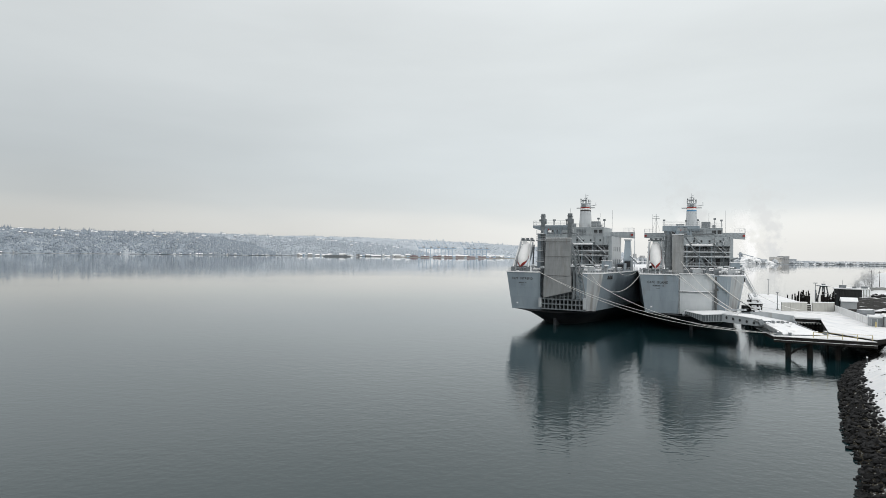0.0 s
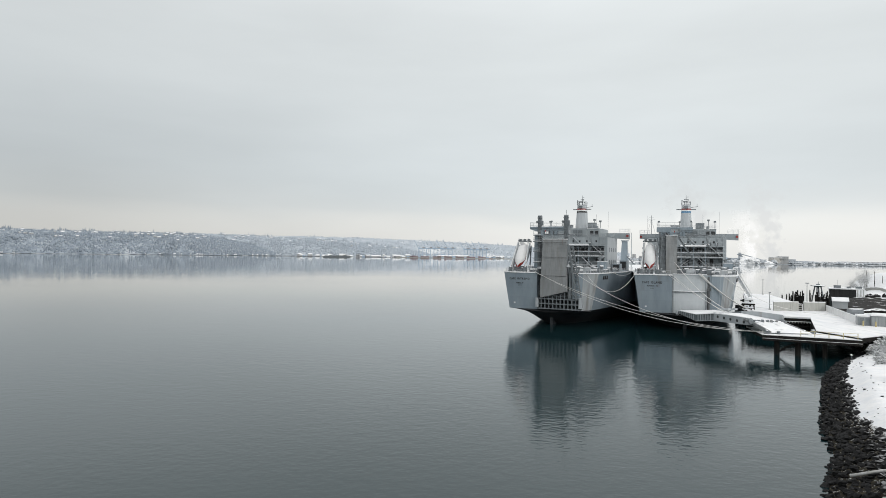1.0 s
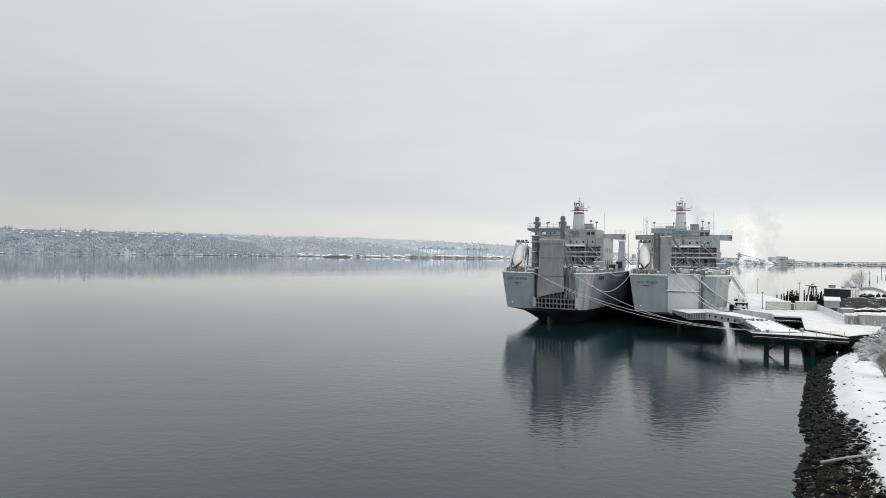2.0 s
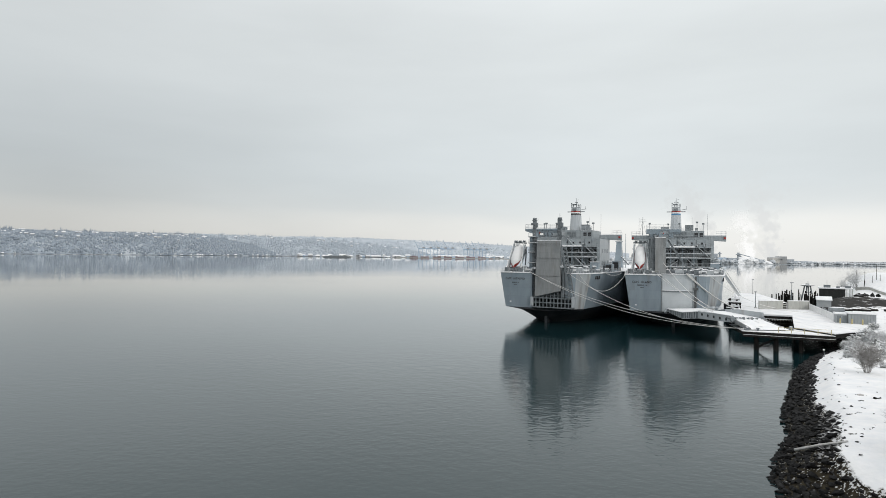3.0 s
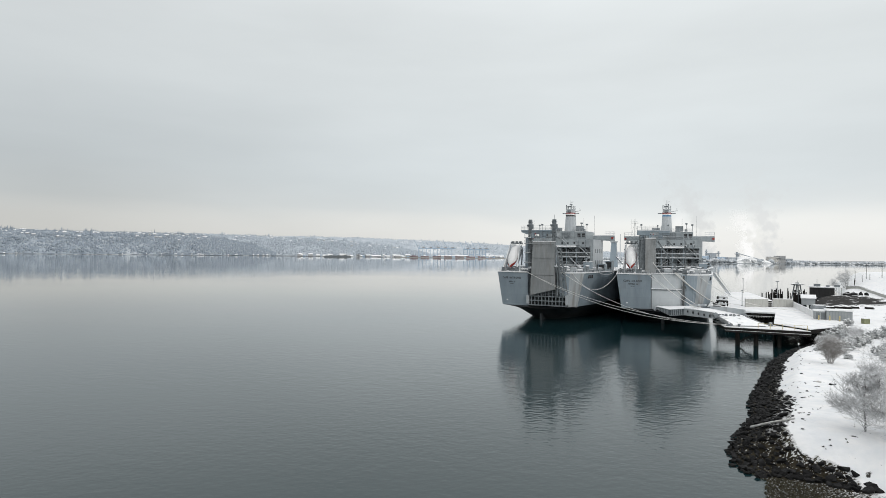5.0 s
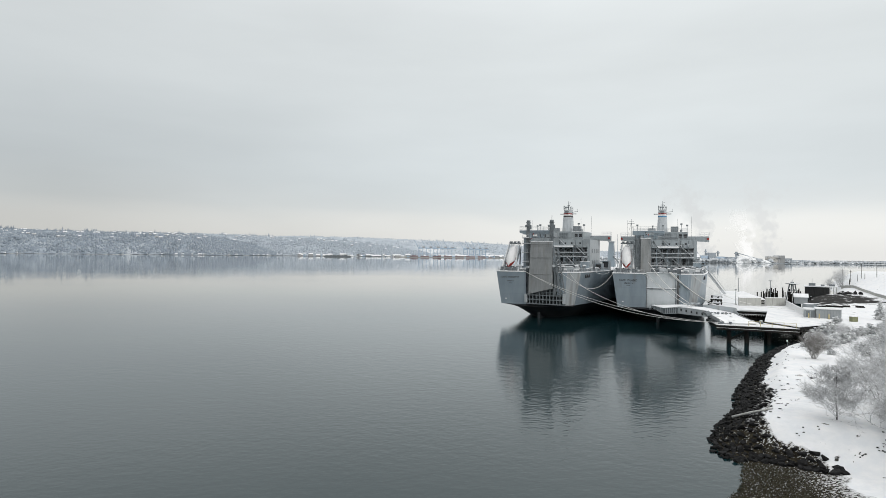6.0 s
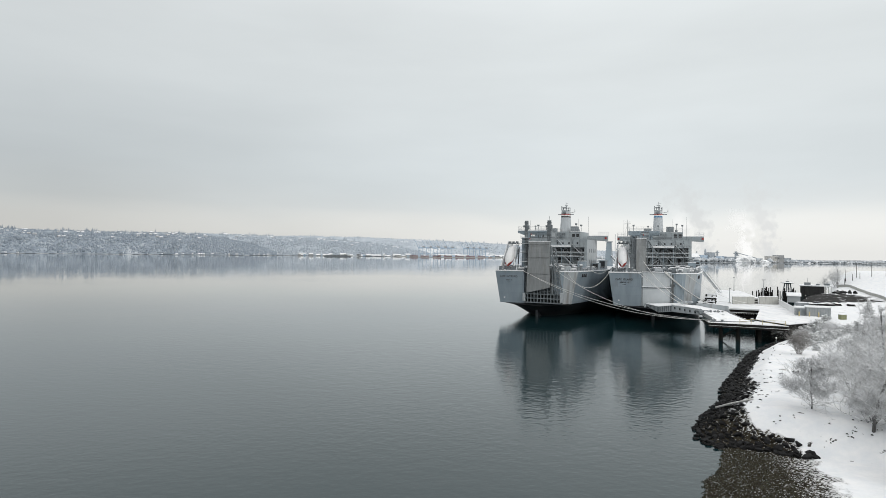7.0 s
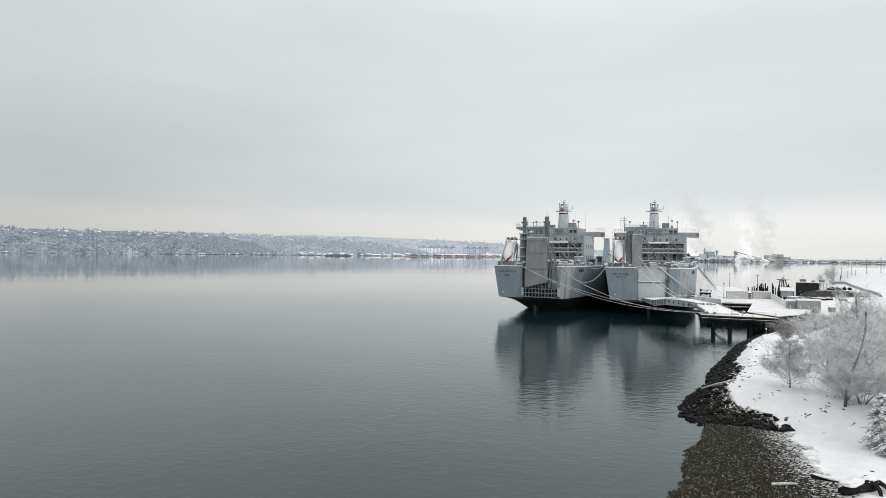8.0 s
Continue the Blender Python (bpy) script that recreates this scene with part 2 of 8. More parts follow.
STRAND = surface("patchy_snow_strand", (0.10, 0.115, 0.13), (0.70, 0.72, 0.74), 0.9, scale=0.022, lo=0.45, hi=0.62)
# farther woods: stronger haze put into the base colour, paler with distance
MID_WOODS = surface("paler_hazed_frosted_woods", (0.31, 0.35, 0.395), (0.47, 0.51, 0.55), 0.95, scale=0.03, spot=(0.60, 0.625, 0.65), spot_scale=0.02, spot_lo=0.55, spot_hi=0.75)
FAR_WOODS = surface("hazed_snowy_far_woods", (0.37, 0.415, 0.465), (0.49, 0.535, 0.58), 0.95, scale=0.02, spot=(0.68, 0.70, 0.72), spot_scale=0.008, spot_lo=0.58, spot_hi=0.68)
WATER = water_material()


def snow_on_top(m, level):
    """Lets snow lie on the upward faces of a material's things, above a height."""
    nt = m.node_tree
    N, K = nt.nodes.new, nt.links.new
    p = nt.nodes["Principled BSDF"]
    col = p.inputs["Base Color"].links[0].from_socket
    geo, sn, sp, n = N("ShaderNodeNewGeometry"), N("ShaderNodeSeparateXYZ"), N("ShaderNodeSeparateXYZ"), N("ShaderNodeTexNoise")
    K(geo.outputs["True Normal"], sn.inputs[0])
    K(geo.outputs["Position"], sp.inputs[0])
    K(geo.outputs["Position"], n.inputs["Vector"])
    n.inputs["Scale"].default_value = 0.9
    fac = None
    for sock, lo, hi in ((sn.outputs[2], 0.72, 0.9), (sp.outputs[2], level, level + 1.2), (n.outputs[0], 0.46, 0.56)):
        r = N("ShaderNodeMapRange")
        r.inputs["From Min"].default_value, r.inputs["From Max"].default_value = lo, hi
        K(sock, r.inputs[0])
        if fac is None:
            fac = r.outputs[0]
        else:
            k = N("ShaderNodeMath")
            k.operation = "MULTIPLY"
            K(fac, k.inputs[0])
            K(r.outputs[0], k.inputs[1])
            fac = k.outputs[0]
    mx = N("ShaderNodeMix")
    mx.data_type = "RGBA"
    mx.inputs[7].default_value = (0.82, 0.83, 0.84, 1)
    K(fac, mx.inputs[0])
    K(col, mx.inputs[6])
    K(mx.outputs[2], p.inputs["Base Color"])


def plated(m, seam):
    """Welded plating for a ship's paint: faint seams, shallow dents between the frames and thin rust runs, in the ship's own metres."""
    nt = m.node_tree
    N, K = nt.nodes.new, nt.links.new
    p = nt.nodes["Principled BSDF"]
    col = p.inputs["Base Color"].links[0].from_socket
    tc, sep, com, br, mx = N("ShaderNodeTexCoord"), N("ShaderNodeSeparateXYZ"), N("ShaderNodeCombineXYZ"), N("ShaderNodeTexBrick"), N("ShaderNodeMix")
    K(tc.outputs["Object"], sep.inputs[0])
    along = N("ShaderNodeMath")
    K(sep.outputs[0], along.inputs[0])
    K(sep.outputs[1], along.inputs[1])
    K(along.outputs[0], com.inputs[0])
    K(sep.outputs[2], com.inputs[1])
    K(com.outputs[0], br.inputs["Vector"])
    br.inputs["Scale"].default_value, br.inputs["Mortar Size"].default_value, br.inputs["Mortar Smooth"].default_value = 1.0, 0.022, 0.6
    br.inputs["Brick Width"].default_value, br.inputs["Row Height"].default_value = 5.2, 2.3
    for i, c in ((1, 1.0), (2, 0.94), (3, seam)):
        br.inputs[i].default_value = (c, c, c, 1)
    mx.data_type, mx.blend_type = "RGBA", "MULTIPLY"
    mx.inputs[0].default_value = 1
    K(col, mx.inputs[6])
    K(br.outputs[0], mx.inputs[7])
    # thin runs of rust, drawn out downwards
    mp, n, r, m2 = N("ShaderNodeMapping"), N("ShaderNodeTexNoise"), N("ShaderNodeMapRange"), N("ShaderNodeMix")
    mp.inputs["Scale"].default_value = (2.6, 1, 0.22)
    c2 = N("ShaderNodeCombineXYZ")
    K(along.outputs[0], c2.inputs[0])
    K(sep.outputs[2], c2.inputs[2])
    K(c2.outputs[0], mp.inputs[0])
    K(mp.outputs[0], n.inputs["Vector"])
    n.inputs["Scale"].default_value, n.inputs["Detail"].default_value = 1.0, 5
    r.inputs["From Min"].default_value, r.inputs["From Max"].default_value, r.inputs["To Max"].default_value = 0.64, 0.8, 0.55
    K(n.outputs[0], r.inputs[0])
    m2.data_type = "RGBA"
    m2.inputs[7].default_value = (0.16, 0.105, 0.075, 1)
    K(r.outputs[0], m2.inputs[0])
    K(mx.outputs[2], m2.inputs[6])
    K(m2.outputs[2], p.inputs["Base Color"])
    wv, bp = N("ShaderNodeTexNoise"), N("ShaderNodeBump")
    m3 = N("ShaderNodeMapping")
    m3.inputs["Scale"].default_value = (0.9, 1, 0.35)
    K(c2.outputs[0], m3.inputs[0])
    K(m3.outputs[0], wv.inputs["Vector"])
    wv.inputs["Scale"].default_value = 1.0
    K(wv.outputs[0], bp.inputs["Height"])
    bp.inputs["Strength"].default_value, bp.inputs["Distance"].default_value = 0.6, 0.12
    K(bp.outputs[0], p.inputs["Normal"])


plated(GREY, 0.78)
plated(HOUSE, 0.8)
plated(PALE, 0.82)
plated(DOOR, 0.84)
plated(RAMP, 0.82)
snow_on_top(ROCK, 1.7)
snow_on_top(STEEL, 12.0)

# ---------------------------------------------------------------- mesh tools


def box(bm, x0, x1, y0, y1, z0, z1):
    v = [bm.verts.new((x, y, z)) for z in (z0, z1) for x, y in ((x0, y0), (x1, y0), (x1, y1), (x0, y1))]
    for f in ((3, 2, 1, 0), (4, 5, 6, 7), (0, 1, 5, 4), (1, 2, 6, 5), (2, 3, 7, 6), (3, 0, 4, 7)):
        bm.faces.new([v[i] for i in f])
    return bm


def prism(bm, pts, z0, z1, top=None):
    """An upright prism over the outline pts; z0 and z1 may be numbers or lists."""
    n = len(pts)
    top = top or pts
    lo = [bm.verts.new((p[0], p[1], z0 if not isinstance(z0, list) else z0[i])) for i, p in enumerate(pts)]
    hi = [bm.verts.new((p[0], p[1], z1 if not isinstance(z1, list) else z1[i])) for i, p in enumerate(top)]
    bm.faces.new(lo[::-1])
    bm.faces.new(hi)
    for i in range(n):
        bm.faces.new((lo[i], lo[(i + 1) % n], hi[(i + 1) % n], hi[i]))
    return bm


def beam(bm, a, b, w, h=None):
    """A square bar from a to b."""
    a, b = Vector(a), Vector(b)
    d = (b - a).normalized()
    side = d.cross(Vector((0, 0, 1)))
    side = side.normalized() if side.length > 1e-3 else Vector((1, 0, 0))
    up = side.cross(d).normalized()
    h = h or w
    q = [bm.verts.new(p + side * sx * w / 2 + up * sz * h / 2) for p in (a, b) for sx, sz in ((-1, -1), (1, -1), (1, 1), (-1, 1))]
    for f in ((3, 2, 1, 0), (4, 5, 6, 7), (0, 1, 5, 4), (1, 2, 6, 5), (2, 3, 7, 6), (3, 0, 4, 7)):
        bm.faces.new([q[i] for i in f])
    return bm


def tube(bm, pts, r, n=6, r1=None, cap=True):
    """A round bar through the points, from radius r to r1."""
    pts = [Vector(p) for p in pts]
    r1 = r if r1 is None else r1
    rings = []
    for i, p in enumerate(pts):
        d = (pts[min(i + 1, len(pts) - 1)] - pts[max(i - 1, 0)]).normalized()
        s = d.cross(Vector((0, 0, 1))) if abs(d.z) < 0.95 else d.cross(Vector((1, 0, 0)))
        s.normalize()
        u = s.cross(d)
        rr = r + (r1 - r) * i / max(1, len(pts) - 1)
        rings.append([bm.verts.new(p + (s * math.cos(k * 2 * math.pi / n) + u * math.sin(k * 2 * math.pi / n)) * rr) for k in range(n)])
    for a, b in zip(rings, rings[1:]):
        for k in range(n):
            bm.faces.new((a[k], a[(k + 1) % n], b[(k + 1) % n], b[k]))
    if cap and n > 2:
        bm.faces.new(rings[0][::-1])
        bm.faces.new(rings[-1])
    return bm


def loft(bm, rings, caps=False, ring=False):
    rows = [[bm.verts.new(p) for p in r] for r in rings]
    n = len(rows[0])
    for a, b in zip(rows, rows[1:]):
        for k in range(n if ring else n - 1):
            bm.faces.new((a[k], a[(k + 1) % n], b[(k + 1) % n], b[k]))
    if caps:
        bm.faces.new(rows[0][::-1])
        bm.faces.new(rows[-1])
    return bm


def lump(bm, c, sx, sy, sz, seed=0, sub=2, rough=0.25):
    """A rounded uneven heap."""
    got = bmesh.ops.create_icosphere(bm, subdivisions=sub, radius=1.0)
    for v in got["verts"]:
        k = 1 + rough * noise.noise(v.co * 1.7 + Vector((seed, seed * 0.37, 0)))
        v.co = Vector((c[0] + v.co.x * sx * k, c[1] + v.co.y * sy * k, c[2] + v.co.z * sz * k))
    return bm


def finish(bm, name, material):
    bmesh.ops.recalc_face_normals(bm, faces=bm.faces)
    me = bpy.data.meshes.new(name)
    bm.to_mesh(me)
    bm.free()
    me.materials.append(material)
    return me


def part(name, bm, material, parent=None, label="", smooth=False):
    me = finish(bm, name, material)
    if smooth:
        for f in me.polygons:
            f.use_smooth = True
    ob = new(name, me)
    ob.parent = parent
    if label:
        tagged(ob, label)
    return ob


def thing(name, label, category, m=None, group="", kind=""):
    ob = tagged(new(name), label, category, group, kind)
    if m is not None:
        ob.matrix_world = m
    return ob


def solid(name, bm, material, label, category, group="", kind="", smooth=False):
    ob = part(name, bm, material, None, "", smooth)
    return tagged(ob, label, category, group, kind)


B = bmesh.new


def rails(bm, pts, h=1.05, step=1.8, r=0.035, bars=3):
    """Posts and bars along a line of points."""
    pts = [Vector(p) for p in pts]
    for a, b in zip(pts, pts[1:]):
        n = max(1, round((b - a).length / step))
        for i in range(n + 1):
            p = a.lerp(b, i / n)
            beam(bm, p, p + Vector((0, 0, h)), r * 2)
        for k in range(bars):
            z = Vector((0, 0, h * (k + 1) / bars))
            beam(bm, a + z, b + z, r * 2)
    return bm


def lettering(text, size, m, parent, width):
    """A line of writing, each word a flat mesh standing upright in the local x-z plane."""
    pitch, start = width / len(text), 0
    for word in text.split():
        cu = bpy.data.curves.new("words", "FONT")
        cu.offset, cu.space_character = 0.016, 1.25
        cu.body, cu.size, cu.extrude, cu.align_x, cu.align_y = word, size, 0.012, "CENTER", "CENTER"
        tmp = new("words", cu)
        me = bpy.data.meshes.new_from_object(tmp.evaluated_get(bpy.context.evaluated_depsgraph_get()))
        bpy.data.objects.remove(tmp)
        me.materials.append(INK)
        lo, hi = min(v.co.x for v in me.vertices), max(v.co.x for v in me.vertices)
        k = pitch * (len(word) - 0.2) / (hi - lo)
        for v in me.vertices:
            v.co.x = (v.co.x - (lo + hi) / 2) * k + pitch * (start + len(word) / 2 - len(text) / 2)
        ob = new("lettering", me)
        ob.parent = parent
        ob.matrix_local = m @ pose(0, 0, 0, 90, 0, 0)
        start += len(word) + 1

# ---------------------------------------------------------------- water, land and far shores
bm = B()
bmesh.ops.create_grid(bm, x_segments=8, y_segments=8, size=4900)
tagged(part("water", bm, WATER), "calm dark grey-green harbour water with fine ripples", "water", kind="structure")

# the shoreline at the water's level, from the near cove along the spit to the yard and on past the far slope
SHORE = [(-40, -80), (-12, -45), (4, -12), (16, 15.3), (18.3, 18.3), (19.1, 20.9), (20.5, 23.3), (21.4, 25.3), (23.3, 27.2), (24.4, 29.5), (26.1, 32.2), (25.4, 35.7), (26.5, 39.3), (30.1, 44.7), (34.65, 51),
         (39.75, 60.7), (45.45, 69.5), (53.95, 83), (61.15, 92.3), (66.5, 98.2), (73, 104), (80, 112), (84, 122), (88, 134), (97, 147), (108, 160), (117, 168),
         (125, 186), (138, 212), (156, 238), (170, 252), (186, 262), (203, 290), (240, 350), (330, 460), (480, 560)]
HARD = [(640, 560), (640, -80)]
OUTLINE = SHORE + HARD


def shore_distance(px, py):
    """Distance to the shoreline, positive on land, and how far the nearest stretch is a gentle beach."""
    best = np.full(px.shape, 1e9)
    beach = np.zeros(px.shape)
    for i, ((ax, ay), (bx, by)) in enumerate(zip(SHORE, SHORE[1:])):
        dx, dy = bx - ax, by - ay
        k = np.clip(((px - ax) * dx + (py - ay) * dy) / (dx * dx + dy * dy), 0, 1)
        d = np.hypot(px - ax - k * dx, py - ay - k * dy)
        near = d < best
        best = np.where(near, d, best)
        beach = np.where(near, 1.0 if i < 9 else 0.0, beach)
    inside = np.zeros(px.shape, bool)
    n = len(OUTLINE)
    for i in range(n):
        (ax, ay), (bx, by) = OUTLINE[i], OUTLINE[(i + 1) % n]
        if ay == by:
            continue
        cross = ((ay > py) != (by > py)) & (px < (bx - ax) * (py - ay) / (by - ay) + ax)
        inside ^= cross
    return np.where(inside, best, -best), beach


SPIT = np.array([[25.6, 35.8], [29.5, 31.6], [33.9, 26.9], [38, 22.3], [50, 16], [70, 10]])


def spit_bank(px, py):
    """Distance from the foot line of the spit's near bank, positive on the spit."""
    best, sign = np.full(px.shape, 1e9), np.zeros(px.shape)
    for (ax, ay), (bx, by) in zip(SPIT, SPIT[1:]):
        dx, dy = bx - ax, by - ay
        k = np.clip(((px - ax) * dx + (py - ay) * dy) / (dx * dx + dy * dy), 0, 1)
        d = np.hypot(px - ax - k * dx, py - ay - k * dy)
        s = np.sign(dx * (py - ay) - dy * (px - ax))
        near = d < best
        best, sign = np.where(near, d, best), np.where(near, s, sign)
    return best * sign


def smooth01(a):
    a = np.clip(a, 0, 1)
    return a * a * (3 - 2 * a)


def land_height(px, py):
    px, py = np.asarray(px, float), np.asarray(py, float)
    d, _ = shore_distance(px, py)
    s = spit_bank(px, py)
    # the beach meets the water in a wavering line
    d = d + np.where(py < 32, 0.2 * np.sin(px * 2.1 + 1.7 * np.sin(py * 1.3)) * np.cos(py * 2.7 + px), 0)
    bank = np.minimum(d * 0.62, 3.0) + np.clip(d - 5, 0, 30) * 0.035
    # the spit lies lower towards its tip
    bank = bank * (1 - 0.42 * smooth01((py - 77) / 11) * smooth01((112 - py) / 8) * smooth01((11 - d) / 6))
    beach = np.minimum(d * 0.10, 1.6) + np.clip(d - 15, 0, 30) * 0.07
    k = smooth01(s / 5.0)
    z = np.where(s > 0, np.minimum(beach * (1 - k) + bank * k, bank), beach)
    z = np.where((py > 45) | (d < 0), np.where(py > 45, bank, z), z)
    # the level yard
    yard = smooth01((py - 95) / 14) * smooth01((d - 1) / 5)
    z = z * (1 - yard) + 4.0 * yard
    # the low muddy bank and the snowy slope behind it
    z = np.where(py > 150, z - 2.6 * smooth01((py - 164) / 12) * smooth01((232 - px) / 40), z)
    z = z + 6.5 * smooth01(1.25 - np.hypot((px - 245) / 38, (py - 300) / 75)) * smooth01(d / 15)
    z = z + np.where(d > 6, 0.12 * np.sin(px * 0.9 + 1.3 * np.sin(py * 0.5)) * np.cos(py * 0.8), 0) * (1 - yard)
    return np.where(d < 0, np.maximum(d * 0.35, -4.0), z)


def land_at(x, y):
    return float(land_height(np.array([x]), np.array([y]))[0])


def spaced(lo, hi, marks):
    """Grid lines: even steps between the marks (place, step), coarser and coarser outside them."""
    a = [marks[0][0]]
    k = marks[0][1]
    while a[-1] > lo:
        k *= 1.25
        a.append(a[-1] - k)
    a = a[::-1]
    for (p, k), (q, _) in zip(marks, marks[1:]):
        a += list(np.arange(p + k, q, k))
    while a[-1] < hi:
        k *= 1.2
        a.append(a[-1] + k)
    return np.array(a)


def ground_material():
    """Snow with bare specks; brown tidal gravel and grass on the low beach, dark wet bank below the snow line."""
    m = SNOW.copy()
    m.name = "snowy_ground"
    nt = m.node_tree
    N, K = nt.nodes.new, nt.links.new
    p = nt.nodes["Principled BSDF"]
    snow = p.inputs["Base Color"].links[0].from_socket
    geo = N("ShaderNodeNewGeometry")

    def noise_at(scale, detail=6, stretch=(1, 1, 1)):
        n, mp = N("ShaderNodeTexNoise"), N("ShaderNodeMapping")
        mp.inputs["Scale"].default_value = stretch
        K(geo.outputs["Position"], mp.inputs[0])
        K(mp.outputs[0], n.inputs["Vector"])
        n.inputs["Scale"].default_value, n.inputs["Detail"].default_value = scale, detail
        return n.outputs[0]

    def ranged(sock, lo, hi):
        r = N("ShaderNodeMapRange")
        r.inputs["From Min"].default_value, r.inputs["From Max"].default_value = lo, hi
        K(sock, r.inputs[0])
        return r.outputs[0]

    def blend(fac, a, b):
        x = N("ShaderNodeMix")
        x.data_type = "RGBA"
        K(fac, x.inputs[0])
        for s, i in ((a, 6), (b, 7)):
            if isinstance(s, tuple):
                x.inputs[i].default_value = (*s, 1)
            else:
                K(s, x.inputs[i])
        return x.outputs[2]

    def calc(op, a, b):
        x = N("ShaderNodeMath")
        x.operation = op
        for s, i in ((a, 0), (b, 1)):
            if isinstance(s, (int, float)):
                x.inputs[i].default_value = s
            else:
                K(s, x.inputs[i])
        return x.outputs[0]

    at = N("ShaderNodeAttribute")
    at.attribute_name = "bare"
    specks = ranged(noise_at(0.9, 7), 0.69, 0.73)
    gravel = blend(ranged(noise_at(2.2, 8), 0.35, 0.7), (0.010, 0.008, 0.0055), (0.052, 0.045, 0.030))
    # snow lying between the tufts, more of it higher up the beach
    more = calc("MULTIPLY", calc("SUBTRACT", 1.0, at.outputs["Fac"]), 0.20)
    flecks = ranged(calc("ADD", noise_at(4.5, 5, (1.0, 1.5, 1)), more), 0.61, 0.66)
    gravel = blend(flecks, gravel, (0.60, 0.61, 0.61))
    edge = calc("ADD", at.outputs["Fac"], calc("MULTIPLY", calc("SUBTRACT", noise_at(0.8, 8), 0.5), 0.5))
    base = blend(specks, snow, (0.055, 0.051, 0.046))
    am = N("ShaderNodeAttribute")
    am.attribute_name = "mud"
    dirty = calc("ADD", calc("MULTIPLY", am.outputs["Fac"], 0.92), calc("MULTIPLY", calc("SUBTRACT", noise_at(0.42, 10, (1, 0.5, 1)), 0.5), 1.9))
    base = blend(ranged(dirty, 0.54, 0.66), base, blend(ranged(noise_at(1.6, 6), 0.4, 0.6), (0.012, 0.0115, 0.011), (0.040, 0.038, 0.036)))
    K(blend(ranged(edge, 0.20, 0.30), base, gravel), p.inputs["Base Color"])
    p.inputs["Specular IOR Level"].default_value = 0.12
    p.inputs["Roughness"].default_value = 0.85
    return m


def build_land():
    xs, ys = spaced(-60, 640, ((12, 0.6), (76, 2.4), (270, 2.4))), spaced(-80, 640, ((8, 0.6), (124, 2.4), (345, 2.4)))
    gx, gy = np.meshgrid(xs, ys)
    d, _ = shore_distance(gx, gy)
    z = land_height(gx, gy)
    s = spit_bank(gx, gy)
    keep = d > -14
    idx = -np.ones(gx.shape, int)
    idx[keep] = np.arange(keep.sum())
    a, b, c, e = idx[:-1, :-1], idx[:-1, 1:], idx[1:, 1:], idx[1:, :-1]
    ok = (a >= 0) & (b >= 0) & (c >= 0) & (e >= 0)
    faces = np.stack([a[ok], b[ok], c[ok], e[ok]], 1).tolist()
    me = bpy.data.meshes.new("ground")
    me.from_pydata(np.stack([gx[keep], gy[keep], z[keep]], 1).tolist(), [], faces)
    me.materials.append(ground_material())
    me.polygons.foreach_set("use_smooth", [True] * len(me.polygons))
    # 1 on the bare beach and the wet bank, 0 under snow
    beach_line = 9.1 - 0.25 * np.clip(gy - 14, 0, 18)
    on_beach = (s < 0.6) & (gy < 40)
    wedge = smooth01((2.6 - s) / 1.2) * smooth01((33.0 - gx) / 3.0) * smooth01((s + 1) / 0.5)
    bare = np.where(on_beach, smooth01((beach_line - d) / 7 + 0.5), smooth01((np.interp(gy, [42, 58, 88, 96], [5.2, 3.5, 3.1, 2.4]) - d) / 2.0))
    dirt = smooth01(1.7 - np.hypot((gx - 143 - (gy - 200) * 0.6) / 20, (gy - 206) / 42))
    bare = np.maximum(bare, wedge * (gy < 42)) * (gy < 135)
    mud = me.attributes.new("mud", "FLOAT", "POINT")
    mud.data.foreach_set("value", dirt[keep].astype(np.float32))
    at = me.attributes.new("bare", "FLOAT", "POINT")
    at.data.foreach_set("value", bare[keep].astype(np.float32))
    return tagged(new("ground", me), "snow-covered shore with a brown tidal beach in the cove", "ground", kind="structure")


build_land()


def far_hill(name, label, pts, depth, mat, seed, rows=14, step=14.0, rough=1.0):
    """A wooded bluff: the line of its foot on the water (x, y, top height), rising away from the viewer."""
    me = bpy.data.meshes.new(name)
    P = np.array(pts, float)
    seg = np.hypot(*np.diff(P[:, :2], axis=0).T)
    at = np.r_[0, np.cumsum(seg)]
    s = np.arange(0, at[-1], step)
    x, y, h = (np.interp(s, at, P[:, k]) for k in range(3))
    verts, n = [], len(s)
    prof = [(0, 0.0), (0.004, 0.05), (0.05, 0.12), (0.12, 0.28), (0.2, 0.45), (0.28, 0.6), (0.36, 0.74), (0.44, 0.86), (0.52, 0.95), (0.62, 1.0), (0.8, 0.99), (1.0, 0.9)]
    for j, (f, g) in enumerate(prof):
        for i in range(n):
            r = math.hypot(x[i], y[i])
            ux, uy = x[i] / r, y[i] / r
            q = Vector((s[i] * 0.02, j * 0.55, seed))
            wob = noise.noise(q) * 0.5 + noise.noise(q * 3.1) * 0.35
            k = f + 0.03 * noise.noise(q * 1.3 + Vector((9, 0, 0))) * (j > 1)
            zz = h[i] * g * (1 + 0.10 * wob * (j > 1)) + (4.0 * rough * noise.noise(q * 7.3) if j > 1 else 0)
            verts.append((x[i] + ux * k * depth, y[i] + uy * k * depth, max(zz, 0.2 if j else -1.0)))
    faces = [(j * n + i, j * n + i + 1, (j + 1) * n + i + 1, (j + 1) * n + i) for j in range(len(prof) - 1) for i in range(n - 1)]
    me.from_pydata(verts, [], faces)
    me.materials.append(mat)
    return tagged(new(name, me), label, "hillside", kind="structure")


